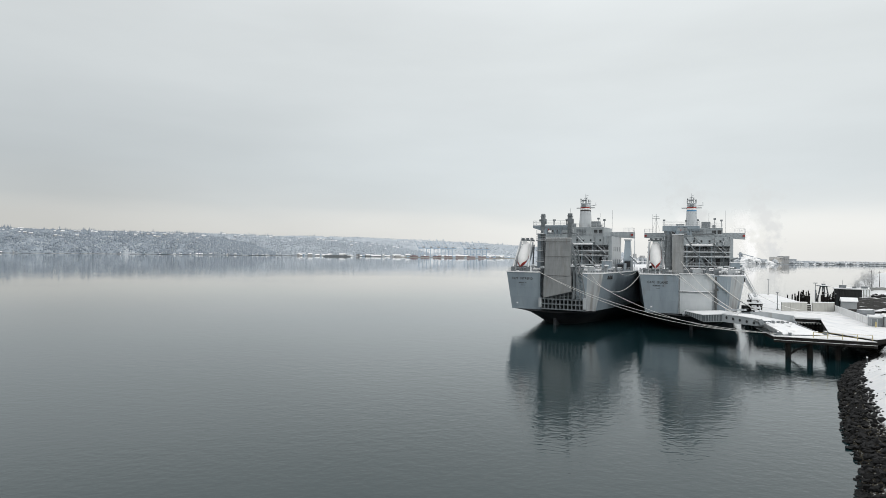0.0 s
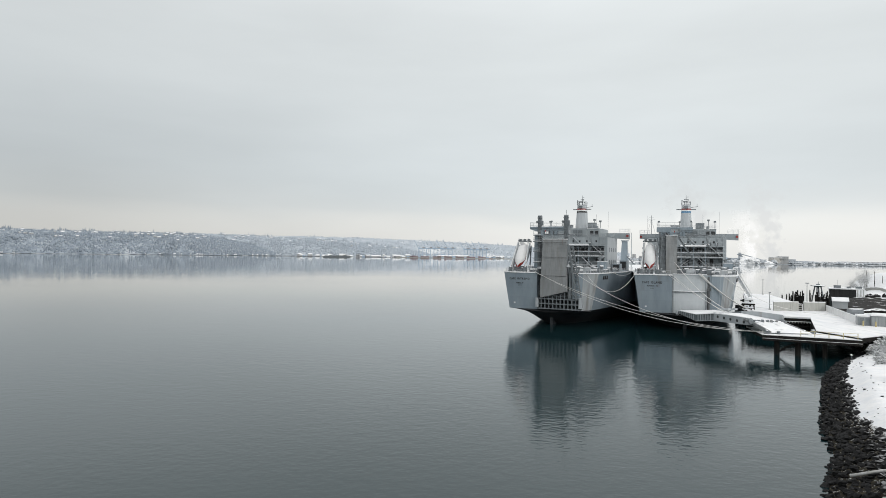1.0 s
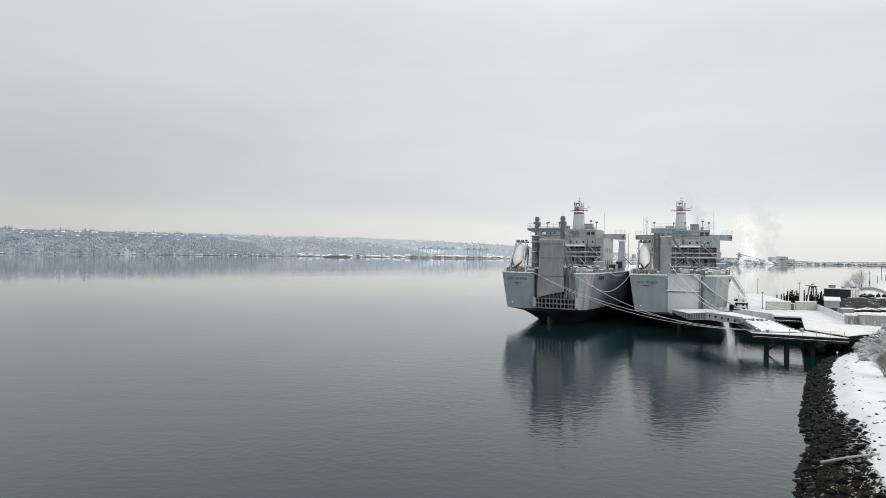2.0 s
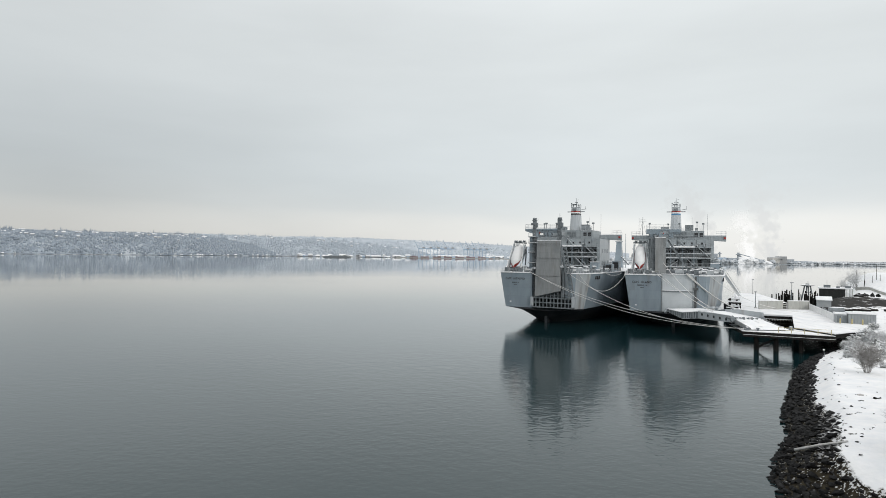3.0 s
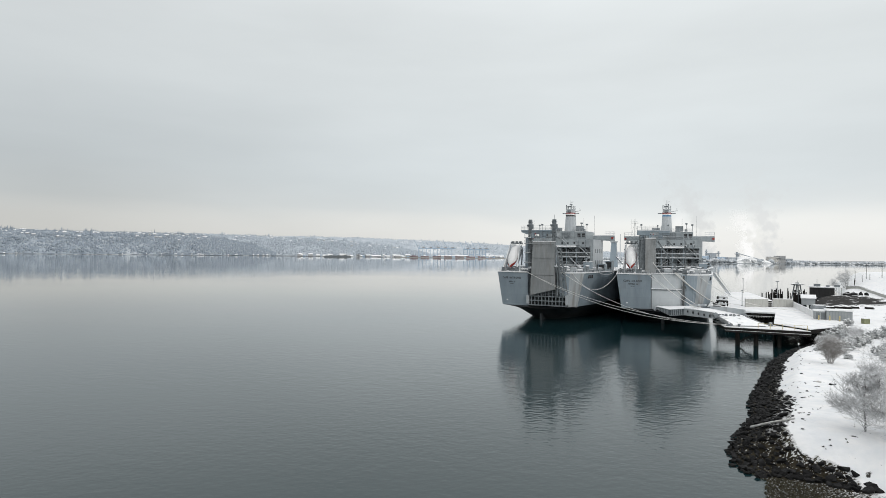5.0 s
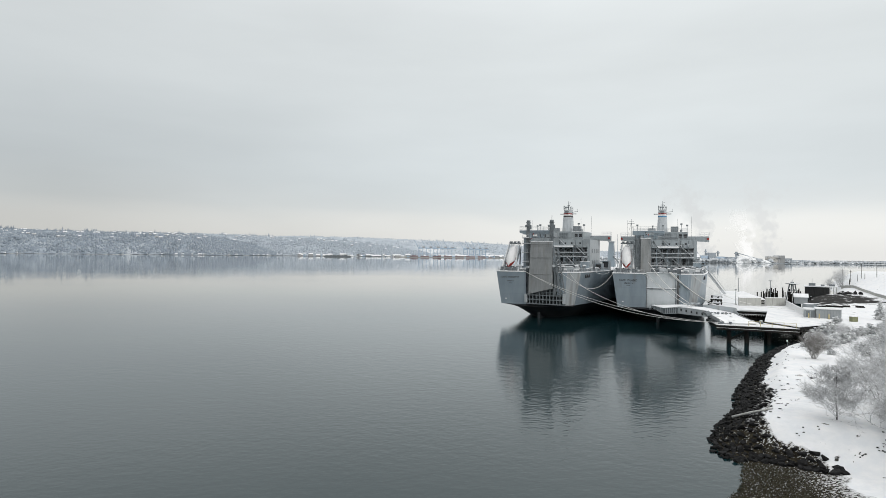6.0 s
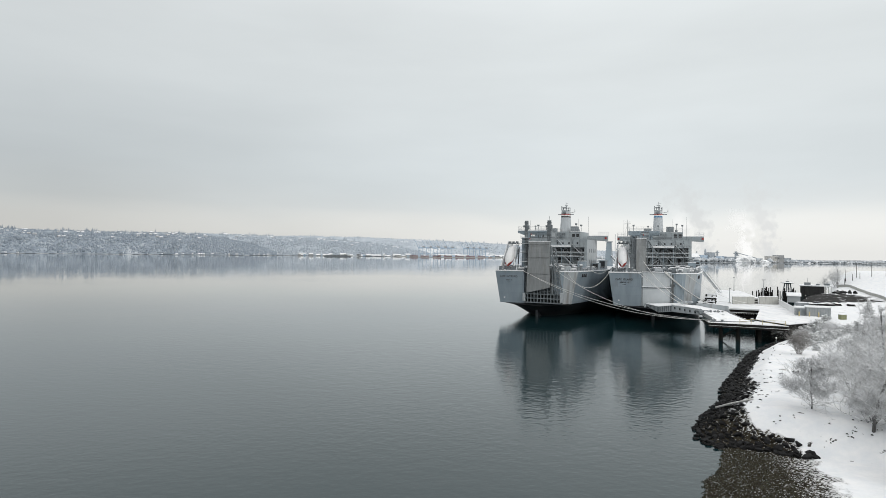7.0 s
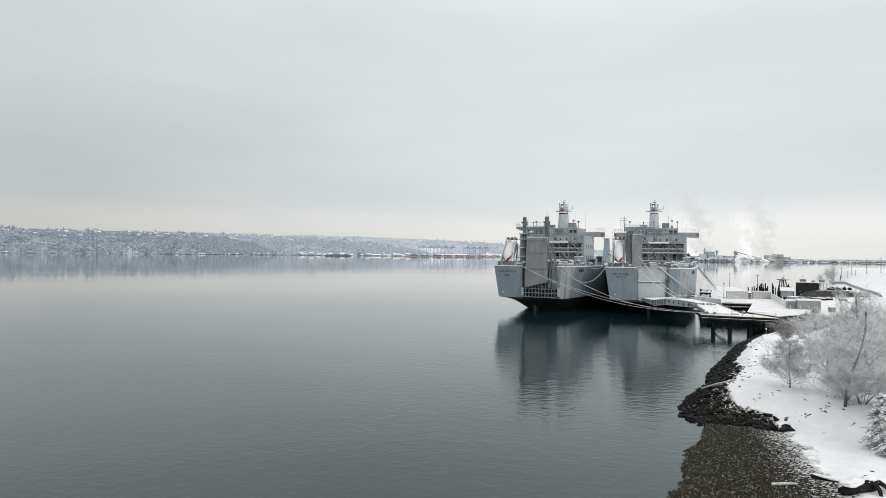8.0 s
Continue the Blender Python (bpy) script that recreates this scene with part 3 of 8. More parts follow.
BLUFF = [(-2300, 1750, 96), (-1900, 1900, 95), (-1560, 2050, 92), (-1380, 2250, 91), (-1150, 2350, 92), (-1010, 2420, 86), (-900, 2480, 66), (-800, 2530, 40), (-720, 2560, 12)]
far_hill("hillside", "frosted wooded bluff with snow across the bay, tinted for haze", BLUFF, 420, WOODS, 3.0)
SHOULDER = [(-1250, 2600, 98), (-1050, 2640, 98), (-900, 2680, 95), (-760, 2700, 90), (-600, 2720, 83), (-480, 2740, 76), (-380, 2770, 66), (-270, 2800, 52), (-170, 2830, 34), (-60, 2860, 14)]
far_hill("hill_shoulder", "frosted shoulder of the wooded bluff, paled for haze", SHOULDER, 420, MID_WOODS, 4.0)
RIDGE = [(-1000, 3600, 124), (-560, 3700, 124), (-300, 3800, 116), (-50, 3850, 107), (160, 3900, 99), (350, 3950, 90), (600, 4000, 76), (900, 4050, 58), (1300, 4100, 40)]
far_hill("far_ridge", "snow-dusted ridge beyond the container port, paled for haze", RIDGE, 600, FAR_WOODS, 5.0, step=22.0)
LOWLAND = [(420, 2500, 6), (700, 1760, 6), (800, 1700, 6), (1065, 1720, 7), (1290, 1740, 7), (1600, 1750, 8), (2100, 1700, 9), (2600, 1600, 9)]
far_hill("far_shore", "flat snowy industrial shore across the water", LOWLAND, 900, SNOW, 8.0, rough=0.2)

# ---------------------------------------------------------------- the two ships
MID = 11.6          # the centre line, taken across from the port stern corner
DECK = 13.1


def hull_side(v):
    """Half breadth at the deck and at the knuckle, v metres forward of the stern."""
    vs = [0, 5, 15, 35, 60, 150, 180, 198, 206]
    return (float(np.interp(v, vs, [11.6, 11.4, 12.6, 13.8, 14.2, 14.2, 11.0, 4.6, 0.4])),
            float(np.interp(v, vs, [10.3, 9.6, 11.0, 13.2, 14.1, 14.1, 8.4, 2.2, 0.2])))


def build_ship(m, label, title, port, open_ramp):
    ship = thing("cargo_ship", label, "ship", m, group="moored cargo ships")
    KZ = 3.95
    stations = [5, 10, 15, 25, 35, 60, 100, 150, 180, 198, 206]
    # plating above the knuckle
    bm = B()
    loft(bm, [[(MID - hull_side(v)[0], v, DECK), (MID - (hull_side(v)[0] + hull_side(v)[1]) / 2, v + 0.3, 8.5), (MID - hull_side(v)[1], v + 0.7 * (v == 0), KZ)] for v in [0] + stations])
    loft(bm, [[(MID + hull_side(v)[0], v, DECK), (MID + (hull_side(v)[0] + hull_side(v)[1]) / 2, v, 8.5), (MID + hull_side(v)[1], v, KZ)] for v in stations])
    part("hull", bm, GREY, ship, "grey painted hull plating")
    bm = B()
    loft(bm, [[(u, v, DECK), (u2, v2, KZ)] for u, v, u2, v2 in ((0, 0, 1.3, 0.7), (8.7, 0, 8.7, 0.7), (8.7, 3.0, 8.7, 3.0))])
    part("transom", bm, GREY, ship, "grey transom plate with black lettering")
    bm = B()
    loft(bm, [[(u, v, DECK), (u2, v2, KZ)] for u, v, u2, v2 in ((17.4, 3.0, 17.4, 3.0), (17.4, 0.6, 17.4, 1.2), (19.2, 1.0, 18.8, 1.6), (20.0, 1.5, 19.3, 2.2))])
    part("quarter_panel", bm, GREY, ship, "grey rounded stern quarter")
    bm = B()
    loft(bm, [[(u, v, DECK), (u2, v2, KZ)] for u, v, u2, v2 in ((20.0, 1.5, 19.3, 2.2), (20.6, 2.0, 19.8, 2.8), (MID + 11.4, 5, MID + 9.6, 5))])
    part("quarter_panel", bm, QUARTER, ship, "pale stained stern quarter")
    # counter and underwater body
    bm = B()
    rings = []
    for v in [0.7, 3, 5, 8, 12, 18, 25, 35, 60, 150, 180, 198, 206]:
        zc = float(np.interp(v, [0.7, 5, 8, 14, 25, 60], [3.3, 0.6, -1.2, -2.6, -3.5, -4]))
        p = float(np.interp(v, [0, 10, 25, 60], [1.05, 1.25, 2.0, 7.0]))
        hb = hull_side(v)[1]
        rings.append([(MID + hb * s, v + (0.6 if v < 5 and s > 0.7 else 0), zc + (KZ - zc) * abs(s) ** p) for s in (-1, -0.85, -0.65, -0.4, -0.2, 0, 0.2, 0.4, 0.65, 0.85, 1)])
    loft(bm, rings)
    bm.faces.new([bm.verts.new(p) for p in rings[0]])
    part("underbody", bm, BOOT, ship, "black boot-topping and counter", smooth=True)
    bm = B()
    prism(bm, [(MID - 0.35, 3.2), (MID + 0.35, 3.2), (MID + 0.45, 6.5), (MID - 0.45, 6.5)], -2.0, 2.3)
    part("rudder", bm, BOOT, ship, "dark rudder post")
    # deck with snow
    bm = B()
    outline = [(0.1, 0.1), (8.6, 0.1), (8.6, 2.9), (17.5, 2.9), (17.5, 0.8), (20.4, 2.1)] + [(MID + hull_side(v)[0] - 0.1, v) for v in stations] + [(MID - hull_side(v)[0] + 0.1, v) for v in stations[::-1]]
    prism(bm, outline, DECK - 0.35, DECK - 0.02)
    part("deck", bm, SNOW, ship, "snow-dusted weather deck")
    rim = [(0, 0), (8.7, 0)]
    for line in ([(MID - hull_side(v)[0], v) for v in [60, 35, 25, 15, 10, 5]] + rim, [(17.4, 0.6), (19.2, 1.0), (20.6, 2.0)] + [(MID + hull_side(v)[0], v) for v in [5, 10, 15, 25, 35, 60]]):
        bm = B()
        for a, b in zip(line, line[1:]):
            beam(bm, (*a, DECK + 0.04), (*b, DECK + 0.04), 0.3, 0.28)
        part("gunwale", bm, SNOW, ship, "snow-topped gunwale")
    bm = B()
    rails(bm, [(MID - hull_side(25)[0] + 0.3, 25, DECK), (MID - hull_side(10)[0] + 0.3, 10, DECK), (0.4, 0.4, DECK), (8.3, 0.4, DECK)], r=0.03)
    part("railing", bm, PALE, ship, "thin white deck railing")
    bm = B()
    rails(bm, [(17.8, 1.0, DECK), (20.3, 2.2, DECK), (22.5, 5.2, DECK), (MID + hull_side(15)[0] - 0.3, 15, DECK), (MID + hull_side(40)[0] - 0.3, 40, DECK)], r=0.03)
    part("railing", bm, PALE, ship, "thin white deck railing")
    # lettering on the transom: rake of the plate
    tilt = pose(0, 0, 0, 4.4, 0, 0)
    lettering(title, 0.76, pose(4.1, 0.12, 11.2 if open_ramp else 11.45) @ tilt, ship, 5.4 if len(title) > 11 else 4.7)
    lettering(port, 0.46, pose(4.2, 0.18, 10.4) @ tilt, ship, 2.5 if open_ramp else 1.9)
    bm = B()
    box(bm, 3.7, 4.6, 0.2, 0.25, 9.78, 9.88)
    part("number_bar", bm, INK, ship, "dark registration marking")
    part("draught_mark", box(B(), 2.5, 2.9, 0.58, 0.66, 5.2, 5.6), WHITE, ship, "small white mark")
    for v in (8.6, 9.9, 11.2):
        hb = MID + hull_side(v)[0] - 0.06
        part("fairlead", box(B(), hb - 0.6, hb + 0.08, v, v + 0.7, 11.55, 12.45), INK, ship, "dark fairlead opening")

    # stern ramp and its bay
    bm = B()
    if not open_ramp:
        box(bm, 8.7, 17.4, 2.6, 3.0, KZ, DECK + 0.6)
        part("bay_wall", bm, STEEL, ship)
        # honeycombed sill
        bm = B()
        u0, u1, v0 = 9.0, 19.6, -0.3
        for z in (4.3, 5.5, 6.7):
            box(bm, u0, u1, v0, 2.0, z - 0.13, z + 0.13)
        n = 11
        for i in range(n + 1):
            u = u0 + (u1 - u0) * i / n
            box(bm, u - 0.1, u + 0.1, v0 + 0.02, 1.9, 4.35, 6.65)
        # the open cells go on up to the slanting foot of the ramp
        for k in range(1, 8):
            u = 9.9 + 6.9 * k / 7
            top = 6.95 + 0.25 * (u - 9.9)
            box(bm, u - 0.09, u + 0.09, v0 + 0.05, 0.9, 6.7, top)
        beam(bm, (9.9, 0.2, 6.95), (16.8, 0.2, 8.68), 0.7, 0.2)
        beam(bm, (13.2, 0.2, 7.25), (16.8, 0.2, 7.65), 0.6, 0.16)
        beam(bm, (16.8, 0.2, 8.6), (19.0, 0.2, 6.8), 0.5, 0.2)
        part("ramp_sill", bm, STEEL, ship, "honeycombed steel ramp sill")
        bm = B()
        box(bm, u0 + 0.05, u1 - 0.05, 1.3, 1.6, 4.2, 6.8)
        part("sill_back", bm, DARK, ship)
        part("ramp_hinge", box(B(), u0 - 0.4, u0 + 0.3, -0.6, 0.6, 4.6, 6.9), PALE, ship, "pale hinge block")
        part("ramp_hinge", box(B(), u1 - 0.2, u1 + 0.6, -0.5, 0.8, 4.6, 7.2), PALE, ship, "pale hinge block")
        # raised ramp: two leaves with stiffeners behind
        bm = B()
        prism(bm, [(9.9, -0.9), (16.6, -0.9), (16.6, -0.2), (9.9, -0.2)], [7.0, 8.7, 8.7, 7.0], [11.6, 12.4, 12.4, 11.6])
        part("ramp_foot", bm, RAMP, ship, "weathered lower ramp leaf")
        bm = B()
        prism(bm, [(9.95, -0.8), (16.45, -0.8), (16.45, 0.0), (9.95, 0.0)], [11.62, 12.42, 12.42, 11.62], 21.4, [(10.35, -0.5), (16.3, -0.5), (16.3, 0.3), (10.35, 0.3)])
        part("ramp_leaf", bm, RAMP, ship, "raised weathered grey ramp leaf")
        bm = B()
        box(bm, 10.3, 16.35, -0.55, 0.35, 21.4, 21.55)
        part("ramp_snow", bm, SNOW, ship, "snow on the ramp's top edge")
        bm = B()
        lo_a, hi_a, lo_b, hi_b = Vector((18.9, -0.5, 6.8)), Vector((16.75, -0.5, 20.2)), Vector((19.8, 0.5, 7.0)), Vector((17.6, 0.5, 19.8))
        beam(bm, hi_a, lo_a, 0.34, 0.34)
        beam(bm, hi_b, lo_b, 0.3, 0.3)
        for i in range(13):
            beam(bm, hi_a.lerp(lo_a, i / 13), hi_b.lerp(lo_b, (i + 0.7) / 13), 0.16)
        part("ramp_arm", bm, STEEL, ship, "lattice ramp arm")
        bm = B()
        for k in range(3):
            box(bm, 16.95, 17.35, -0.2 + k * 0.5, 0.1 + k * 0.5, 7, 16)
        part("arm_guide", bm, STEEL, ship)
        bm = B()
        beam(bm, (9.0, -0.1, 14.3), (9.9, -0.7, 14.4), 0.7, 0.5)
        part("ramp_clamp", bm, PALE, ship)
        part("ramp_clamp", beam(B(), (16.4, -0.7, 14.9), (17.3, -0.2, 14.8), 0.6, 0.45), PALE, ship)
        for z in (9.4, 14.0, 17.6):
            part("ramp_seam", box(B(), 10.1, 16.4, -0.93, -0.85, z + 3.0, z + 3.06), BRACKET, ship)
        for z, w in ((15.6, 2.0), (18.3, 1.6), (20.8, 2.4), (22.4, 1.8)):
            lg = part("service_ledge", box(B(), 7.4, 7.4 + w, 0.7, 1.4, z, z + 0.16), STEEL, ship)
            part("snow_cap", box(B(), 7.38, 7.42 + w, 0.68, 1.4, z + 0.16, z + 0.28), SNOW, lg)
            part("ledge_rail", rails(B(), [(7.45, 0.72, z + 0.16), (7.4 + w, 0.72, z + 0.16)], h=0.9, r=0.025, bars=2), PALE, lg)
        for k in range(5):
            u = 9.15 + 0.14 * k
            part("hose", tube(B(), [(u, 1.0, 22.4), (u + 0.1, 0.8, 17.5), (u - 0.05, 0.9, 12.5), (u, 0.6, 7.2)], 0.05, 5), BRACKET, ship)
    else:
        box(bm, 8.7, 16.4, 0.5, 0.9, KZ, DECK + 0.2)
        part("stern_door", bm, DOOR, ship, "pale closed stern door")
        bm = B()
        box(bm, 8.72, 16.3, 0.25, 0.5, 9.0, 9.25)
        for u in (8.9, 16.1):
            box(bm, u - 0.07, u + 0.07, 0.36, 0.5, KZ, DECK - 0.1)
        part("door_frame", bm, STEEL, ship)
        bm = B()
        box(bm, 8.75, 16.3, 0.22, 0.5, 9.26, 9.36)
        box(bm, 8.75, 16.3, 0.22, 0.5, 13.32, 13.46)
        part("door_snow", bm, SNOW, ship)
        bm = B()
        box(bm, 16.4, 16.9, 0.6, 1.4, KZ, DECK - 0.3)
        part("door_jamb", box(B(), 16.42, 17.38, 0.78, 1.3, KZ, DECK), GREY, ship)
        tube(bm, [(16.7, 0.2, 5.2), (16.7, 0.2, 10.2)], 0.22, 8)
        box(bm, 16.35, 17.2, -0.1, 0.6, 9.6, 10.2)
        box(bm, 16.35, 17.2, -0.1, 0.6, 6.9, 7.3)
        part("door_post", bm, BRACKET, ship, "dark pivot post of the door")
        for i in range(6):
            part("door_lug", box(B(), 9.3 + i * 1.25, 9.5 + i * 1.25, 0.40, 0.5, 12.3, 12.5), PALE, ship)
    # side towers and the gantry that lifts the ramp
    if not open_ramp:
        for u0, u1 in ((8.2, 9.3), (14.9, 16.1)):
            bm = B()
            box(bm, u0 + 0.1, u1 - 0.1, 1.5, 2.3, DECK - 4, 26.8)
            box(bm, u0, u1, 1.4, 2.4, 26.8, 27.0)
            tube(bm, [(u0 + 0.1, 1.9, 27.3), (u1 - 0.1, 1.9, 27.25)], 0.32, 10)
            tube(bm, [(u0 - 0.25, 1.5, 25.9), (u0 + 0.1, 1.5, 25.9)], 0.3, 10)
            box(bm, u1 - 0.1, u1 + 0.28, 1.5, 2.2, 25.0, 26.2)
            if u0 > 10:
                tube(bm, [((u0 + u1) / 2, 1.9, 27.6), ((u0 + u1) / 2, 1.9, 28.8)], 0.05, 5)
            for k in range(34):
                beam(bm, (u0 + 0.25, 1.42, 13.4 + k * 0.38), (u1 - 0.25, 1.42, 13.4 + k * 0.38), 0.06)
            for z in range(14, 26, 2):
                box(bm, u0 + 0.02, u1 - 0.02, 1.42, 2.38, z, z + 0.14)
            part("gantry_post", bm, STEEL, ship, "grey lifting post with sheaves")
        bm = B()
        for u in (8.9, 9.2):
            beam(bm, (u, 1.1, 5), (u, 1.1, 23), 0.1)
        for i in range(26):
            beam(bm, (8.9, 1.1, 5.4 + 0.68 * i), (9.2, 1.1, 5.4 + 0.68 * i), 0.07)
        for z in (7.5, 10, 12.5, 15, 17.5, 20):
            box(bm, 8.6, 10.0, 0.9, 1.5, z, z + 0.35)
        part("ladder", bm, STEEL, ship)
        bm = B()
        box(bm, 6.9, 8.2, 3.2, 6.0, DECK, 22.8)
        part("tower", bm, GREY, ship)
    else:
        bm = B()
        box(bm, 5.6, 7.15, 1.5, 3.6, DECK, 23.4)
        for z in range(14, 23):
            box(bm, 5.5, 7.2, 1.38, 1.5, z, z + 0.16)
        for u in (5.75, 6.95):
            box(bm, u - 0.1, u + 0.1, 1.36, 1.5, DECK, 23.2)
        part("tower", bm, STEEL, ship, "ribbed grey lifting tower")
        bm = B()
        prism(bm, [(7.2, 1.0), (9.75, 1.5), (9.75, 4.4), (7.2, 4.4)], DECK, 22.5)
        part("folded_ramp", bm, RAMP, ship, "folded weathered grey ramp leaf standing upright")
        part("tower_snow", box(B(), 7.15, 9.8, 1.2, 4.4, 22.5, 22.62), SNOW, ship)
        bm = B()
        beam(bm, (9.9, 0.9, 22.0), (15.6, 0.6, 13.4), 0.16, 0.2)
        beam(bm, (10.2, 3.9, 22.0), (15.8, 3.6, 13.4), 0.2, 0.24)
        part("ramp_stay", bm, STEEL, ship, "slanting ramp stay")
        bm = B()
        beam(bm, (5.2, 1.5, 22.0), (6.3, 1.5, 16.5), 0.25)
        beam(bm, (5.9, 1.0, 15.3), (6.3, 1.0, 22.5), 0.22)
        for z in (16, 18, 20):
            beam(bm, (5.7, 1.0, z), (6.3, 1.2, z), 0.14)
        part("tower_brace", bm, STEEL, ship)
    u0, u1 = (6.2, 15.0) if not open_ramp else (5.0, 13.2)
    bm = B()
    box(bm, u0, u1, 1.6, 4.4, 24.3, 24.65)
    if open_ramp:
        box(bm, 5.0, 8.3, 1.55, 4.3, 23.5, 24.3)
        box(bm, 10.5, 13.2, 1.55, 4.3, 23.4, 24.3)
        tube(bm, [(8.3, 1.9, 23.3), (10.5, 1.9, 23.3)], 0.22, 8)
        box(bm, 6.0, 7.0, 1.5, 2.6, 22.6, 23.5)
    else:
        box(bm, u0 + 2.2, u1, 1.8, 2.4, 23.5, 24.3)
    prism(bm, [(u0, 1.7), (u0 + 3.2, 1.7), (u0 + 3.2, 4.2), (u0, 4.2)], [24.05, 23.0, 23.0, 24.05], 24.3)
    for u in (u0 + 3.0, u0 + 5.4, u1 - 2.4):
        box(bm, u, u + 0.7, 1.5, 2.6, 22.5, 23.5)
    part("gantry", bm, GREY, ship, "grey cross gantry")
    bm = B()
    box(bm, u0 + 0.1, u1 - 0.1, 1.7, 4.3, 24.66, 24.74)
    part("gantry_snow", bm, SNOW, ship)
    bm = B()
    rails(bm, [(u0 + 0.1, 4.3, 24.65), (u0 + 0.1, 1.65, 24.65), (u1 - 0.1, 1.65, 24.65)], h=1.15, r=0.025)
    part("gantry_rail", bm, PALE, ship)
    for u, z in ((u0 + 5.2, 25.9), (u1 - 0.4, 26.0)):
        bm = B()
        tube(bm, [(u, 2.0, 24.6), (u, 2.0, z)], 0.09)
        box(bm, u - 0.2, u + 0.2, 1.8, 2.2, z - 0.2, z + 0.2)
        part("flood_light", bm, STEEL, ship, "small dark floodlight")
    bm = B()
    rails(bm, [(9.9, 1.5, 22.9), (16.2, 1.5, 22.9)], h=1.0, r=0.03)
    box(bm, 9.8, 16.4, 1.5, 5.0, 22.65, 22.88)
    part("walkway", bm, STEEL, ship)
    if not open_ramp:
        for u in (10.7, 12.2, 13.7, 15.6):
            part("wire", beam(B(), (u, 0.1, 21.5), (u + 0.1, 1.7, 24.3), 0.06), STEEL, ship)
    bm = B()
    box(bm, u0 + 4.0, u0 + 4.2, 1.35, 1.55, 23.4, 23.8)
    part("lifebuoy_box", bm, RED, ship, "small red box")

    # free-fall lifeboat in its cradle
    lean = Vector((0.05, 0.58, 0.81)).normalized() if not open_ramp else Vector((0.0, 0.58, 0.81)).normalized()
    foot = Vector((3.45, 0.2, 14.3)) if not open_ramp else Vector((3.5, 0.2, 14.5))
    side = lean.cross(Vector((0, -1, 0))).normalized()
    up = side.cross(lean).normalized()

    def boat_ring(L, top, n=10):
        """Half a ring of the boat's skin: the canopy above its knuckle line, or the hull below it."""
        r = float(np.interp(L, [0, 0.35, 0.9, 1.6, 2.6, 4.6, 5.9, 6.9, 7.5], [0.06, 0.42, 0.80, 1.10, 1.32, 1.34, 1.26, 1.0, 0.3]))
        k = radians(float(np.interp(L, [0, 0.35, 0.9, 1.6, 2.6, 4.6, 7.5], [86, 78, 50, 18, -6, -16, -16])))
        a0, a1 = (k, math.pi - k) if top else (math.pi - k, 2 * math.pi + k)
        return [tuple(foot + lean * L + side * math.cos(a0 + (a1 - a0) * i / n) * r + up * math.sin(a0 + (a1 - a0) * i / n) * r * 0.92) for i in range(n + 1)]

    along = (0.0, 0.35, 0.9, 1.6, 2.6, 3.6, 4.6, 5.9, 6.9, 7.5)
    bm = B()
    loft(bm, [boat_ring(L, True) for L in along])
    boat = part("lifeboat", bm, WHITE, ship, "white enclosed lifeboat with a red keel and bow", smooth=True)
    bm = B()
    loft(bm, [boat_ring(L, False) for L in along])
    part("bow", bm, RED, boat, "orange-red bow and keel", smooth=True)
    bm = B()
    box(bm, foot.x - 0.5, foot.x + 0.5, foot.y + 2.9, foot.y + 3.5, 20.3, 20.9)
    part("cockpit", bm, WHITE, boat)
    for s in (-1, 1):
        a = foot + side * s * 1.34 + up * -0.2 + lean * 2.6
        part("stripe", beam(B(), a, a + lean * 2.9, 0.05, 0.14), RED, boat, "red side stripe")
    for s in (-1, 1):
        a = foot + side * s * 1.55 - up * 0.9 - lean * 0.6
        part("cradle_rail", beam(B(), a, a + lean * 8.2, 0.26, 0.4), PALE, ship, "snow-dusted launching rail")
        part("cradle_leg", beam(B(), (foot.x + s * 1.75, foot.y + 0.2, DECK), a + lean * 8.0 + up * 1.4, 0.30, 0.34), PALE, ship)
        part("davit_arm", beam(B(), (foot.x + s * 2.15, foot.y - 0.1, DECK), (foot.x + s * 1.25, foot.y + 4.6, 21.7), 0.22, 0.3), WHITE, ship, "pale snow-dusted davit arm")
        part("cradle_leg", beam(B(), (foot.x + s * 1.7, foot.y + 4.6, DECK), a + lean * 8.0, 0.22, 0.3), STEEL, ship)
        for k in range(5):
            q = a + lean * (1.2 + 1.4 * k)
            part("cradle_rung", beam(B(), q, q + up * (0.5 + 0.16 * k) + side * s * 0.35, 0.12), STEEL, ship)
        part("cradle_foot", box(B(), foot.x + s * 1.9 - 0.35, foot.x + s * 1.9 + 0.35, foot.y - 0.2, foot.y + 0.9, DECK - 0.05, DECK + 1.3), STEEL, ship)
    top = foot + lean * 8.0 + up * 0.4
    part("cradle_head", beam(B(), top - side * 1.8, top + side * 1.8, 0.3, 0.35), STEEL, ship)
    for k in (-1.1, 0, 1.1):
        part("sheave_block", box(B(), top.x + k - 0.3, top.x + k + 0.3, top.y - 0.3, top.y + 0.3, top.z + 0.15, top.z + 0.6), STEEL, ship)
    bm = B()
    loft(bm, [[tuple(foot + lean * L + up * h + side * w) for w, h in ((-0.55, 1.02 * r), (-0.28, 1.16 * r), (0.0, 1.2 * r), (0.28, 1.16 * r), (0.55, 1.02 * r))] for L, r in ((1.9, 0.9), (3.2, 1.0), (4.6, 1.0), (5.8, 0.95), (6.7, 0.8))])
    part("lifeboat_snow", bm, SNOW, boat, "snow lying on the lifeboat", smooth=True)
    bm = B()
    beam(bm, top - side * 1.7 + Vector((0, 0, 0.32)), top + side * 1.7 + Vector((0, 0, 0.32)), 0.34, 0.14)
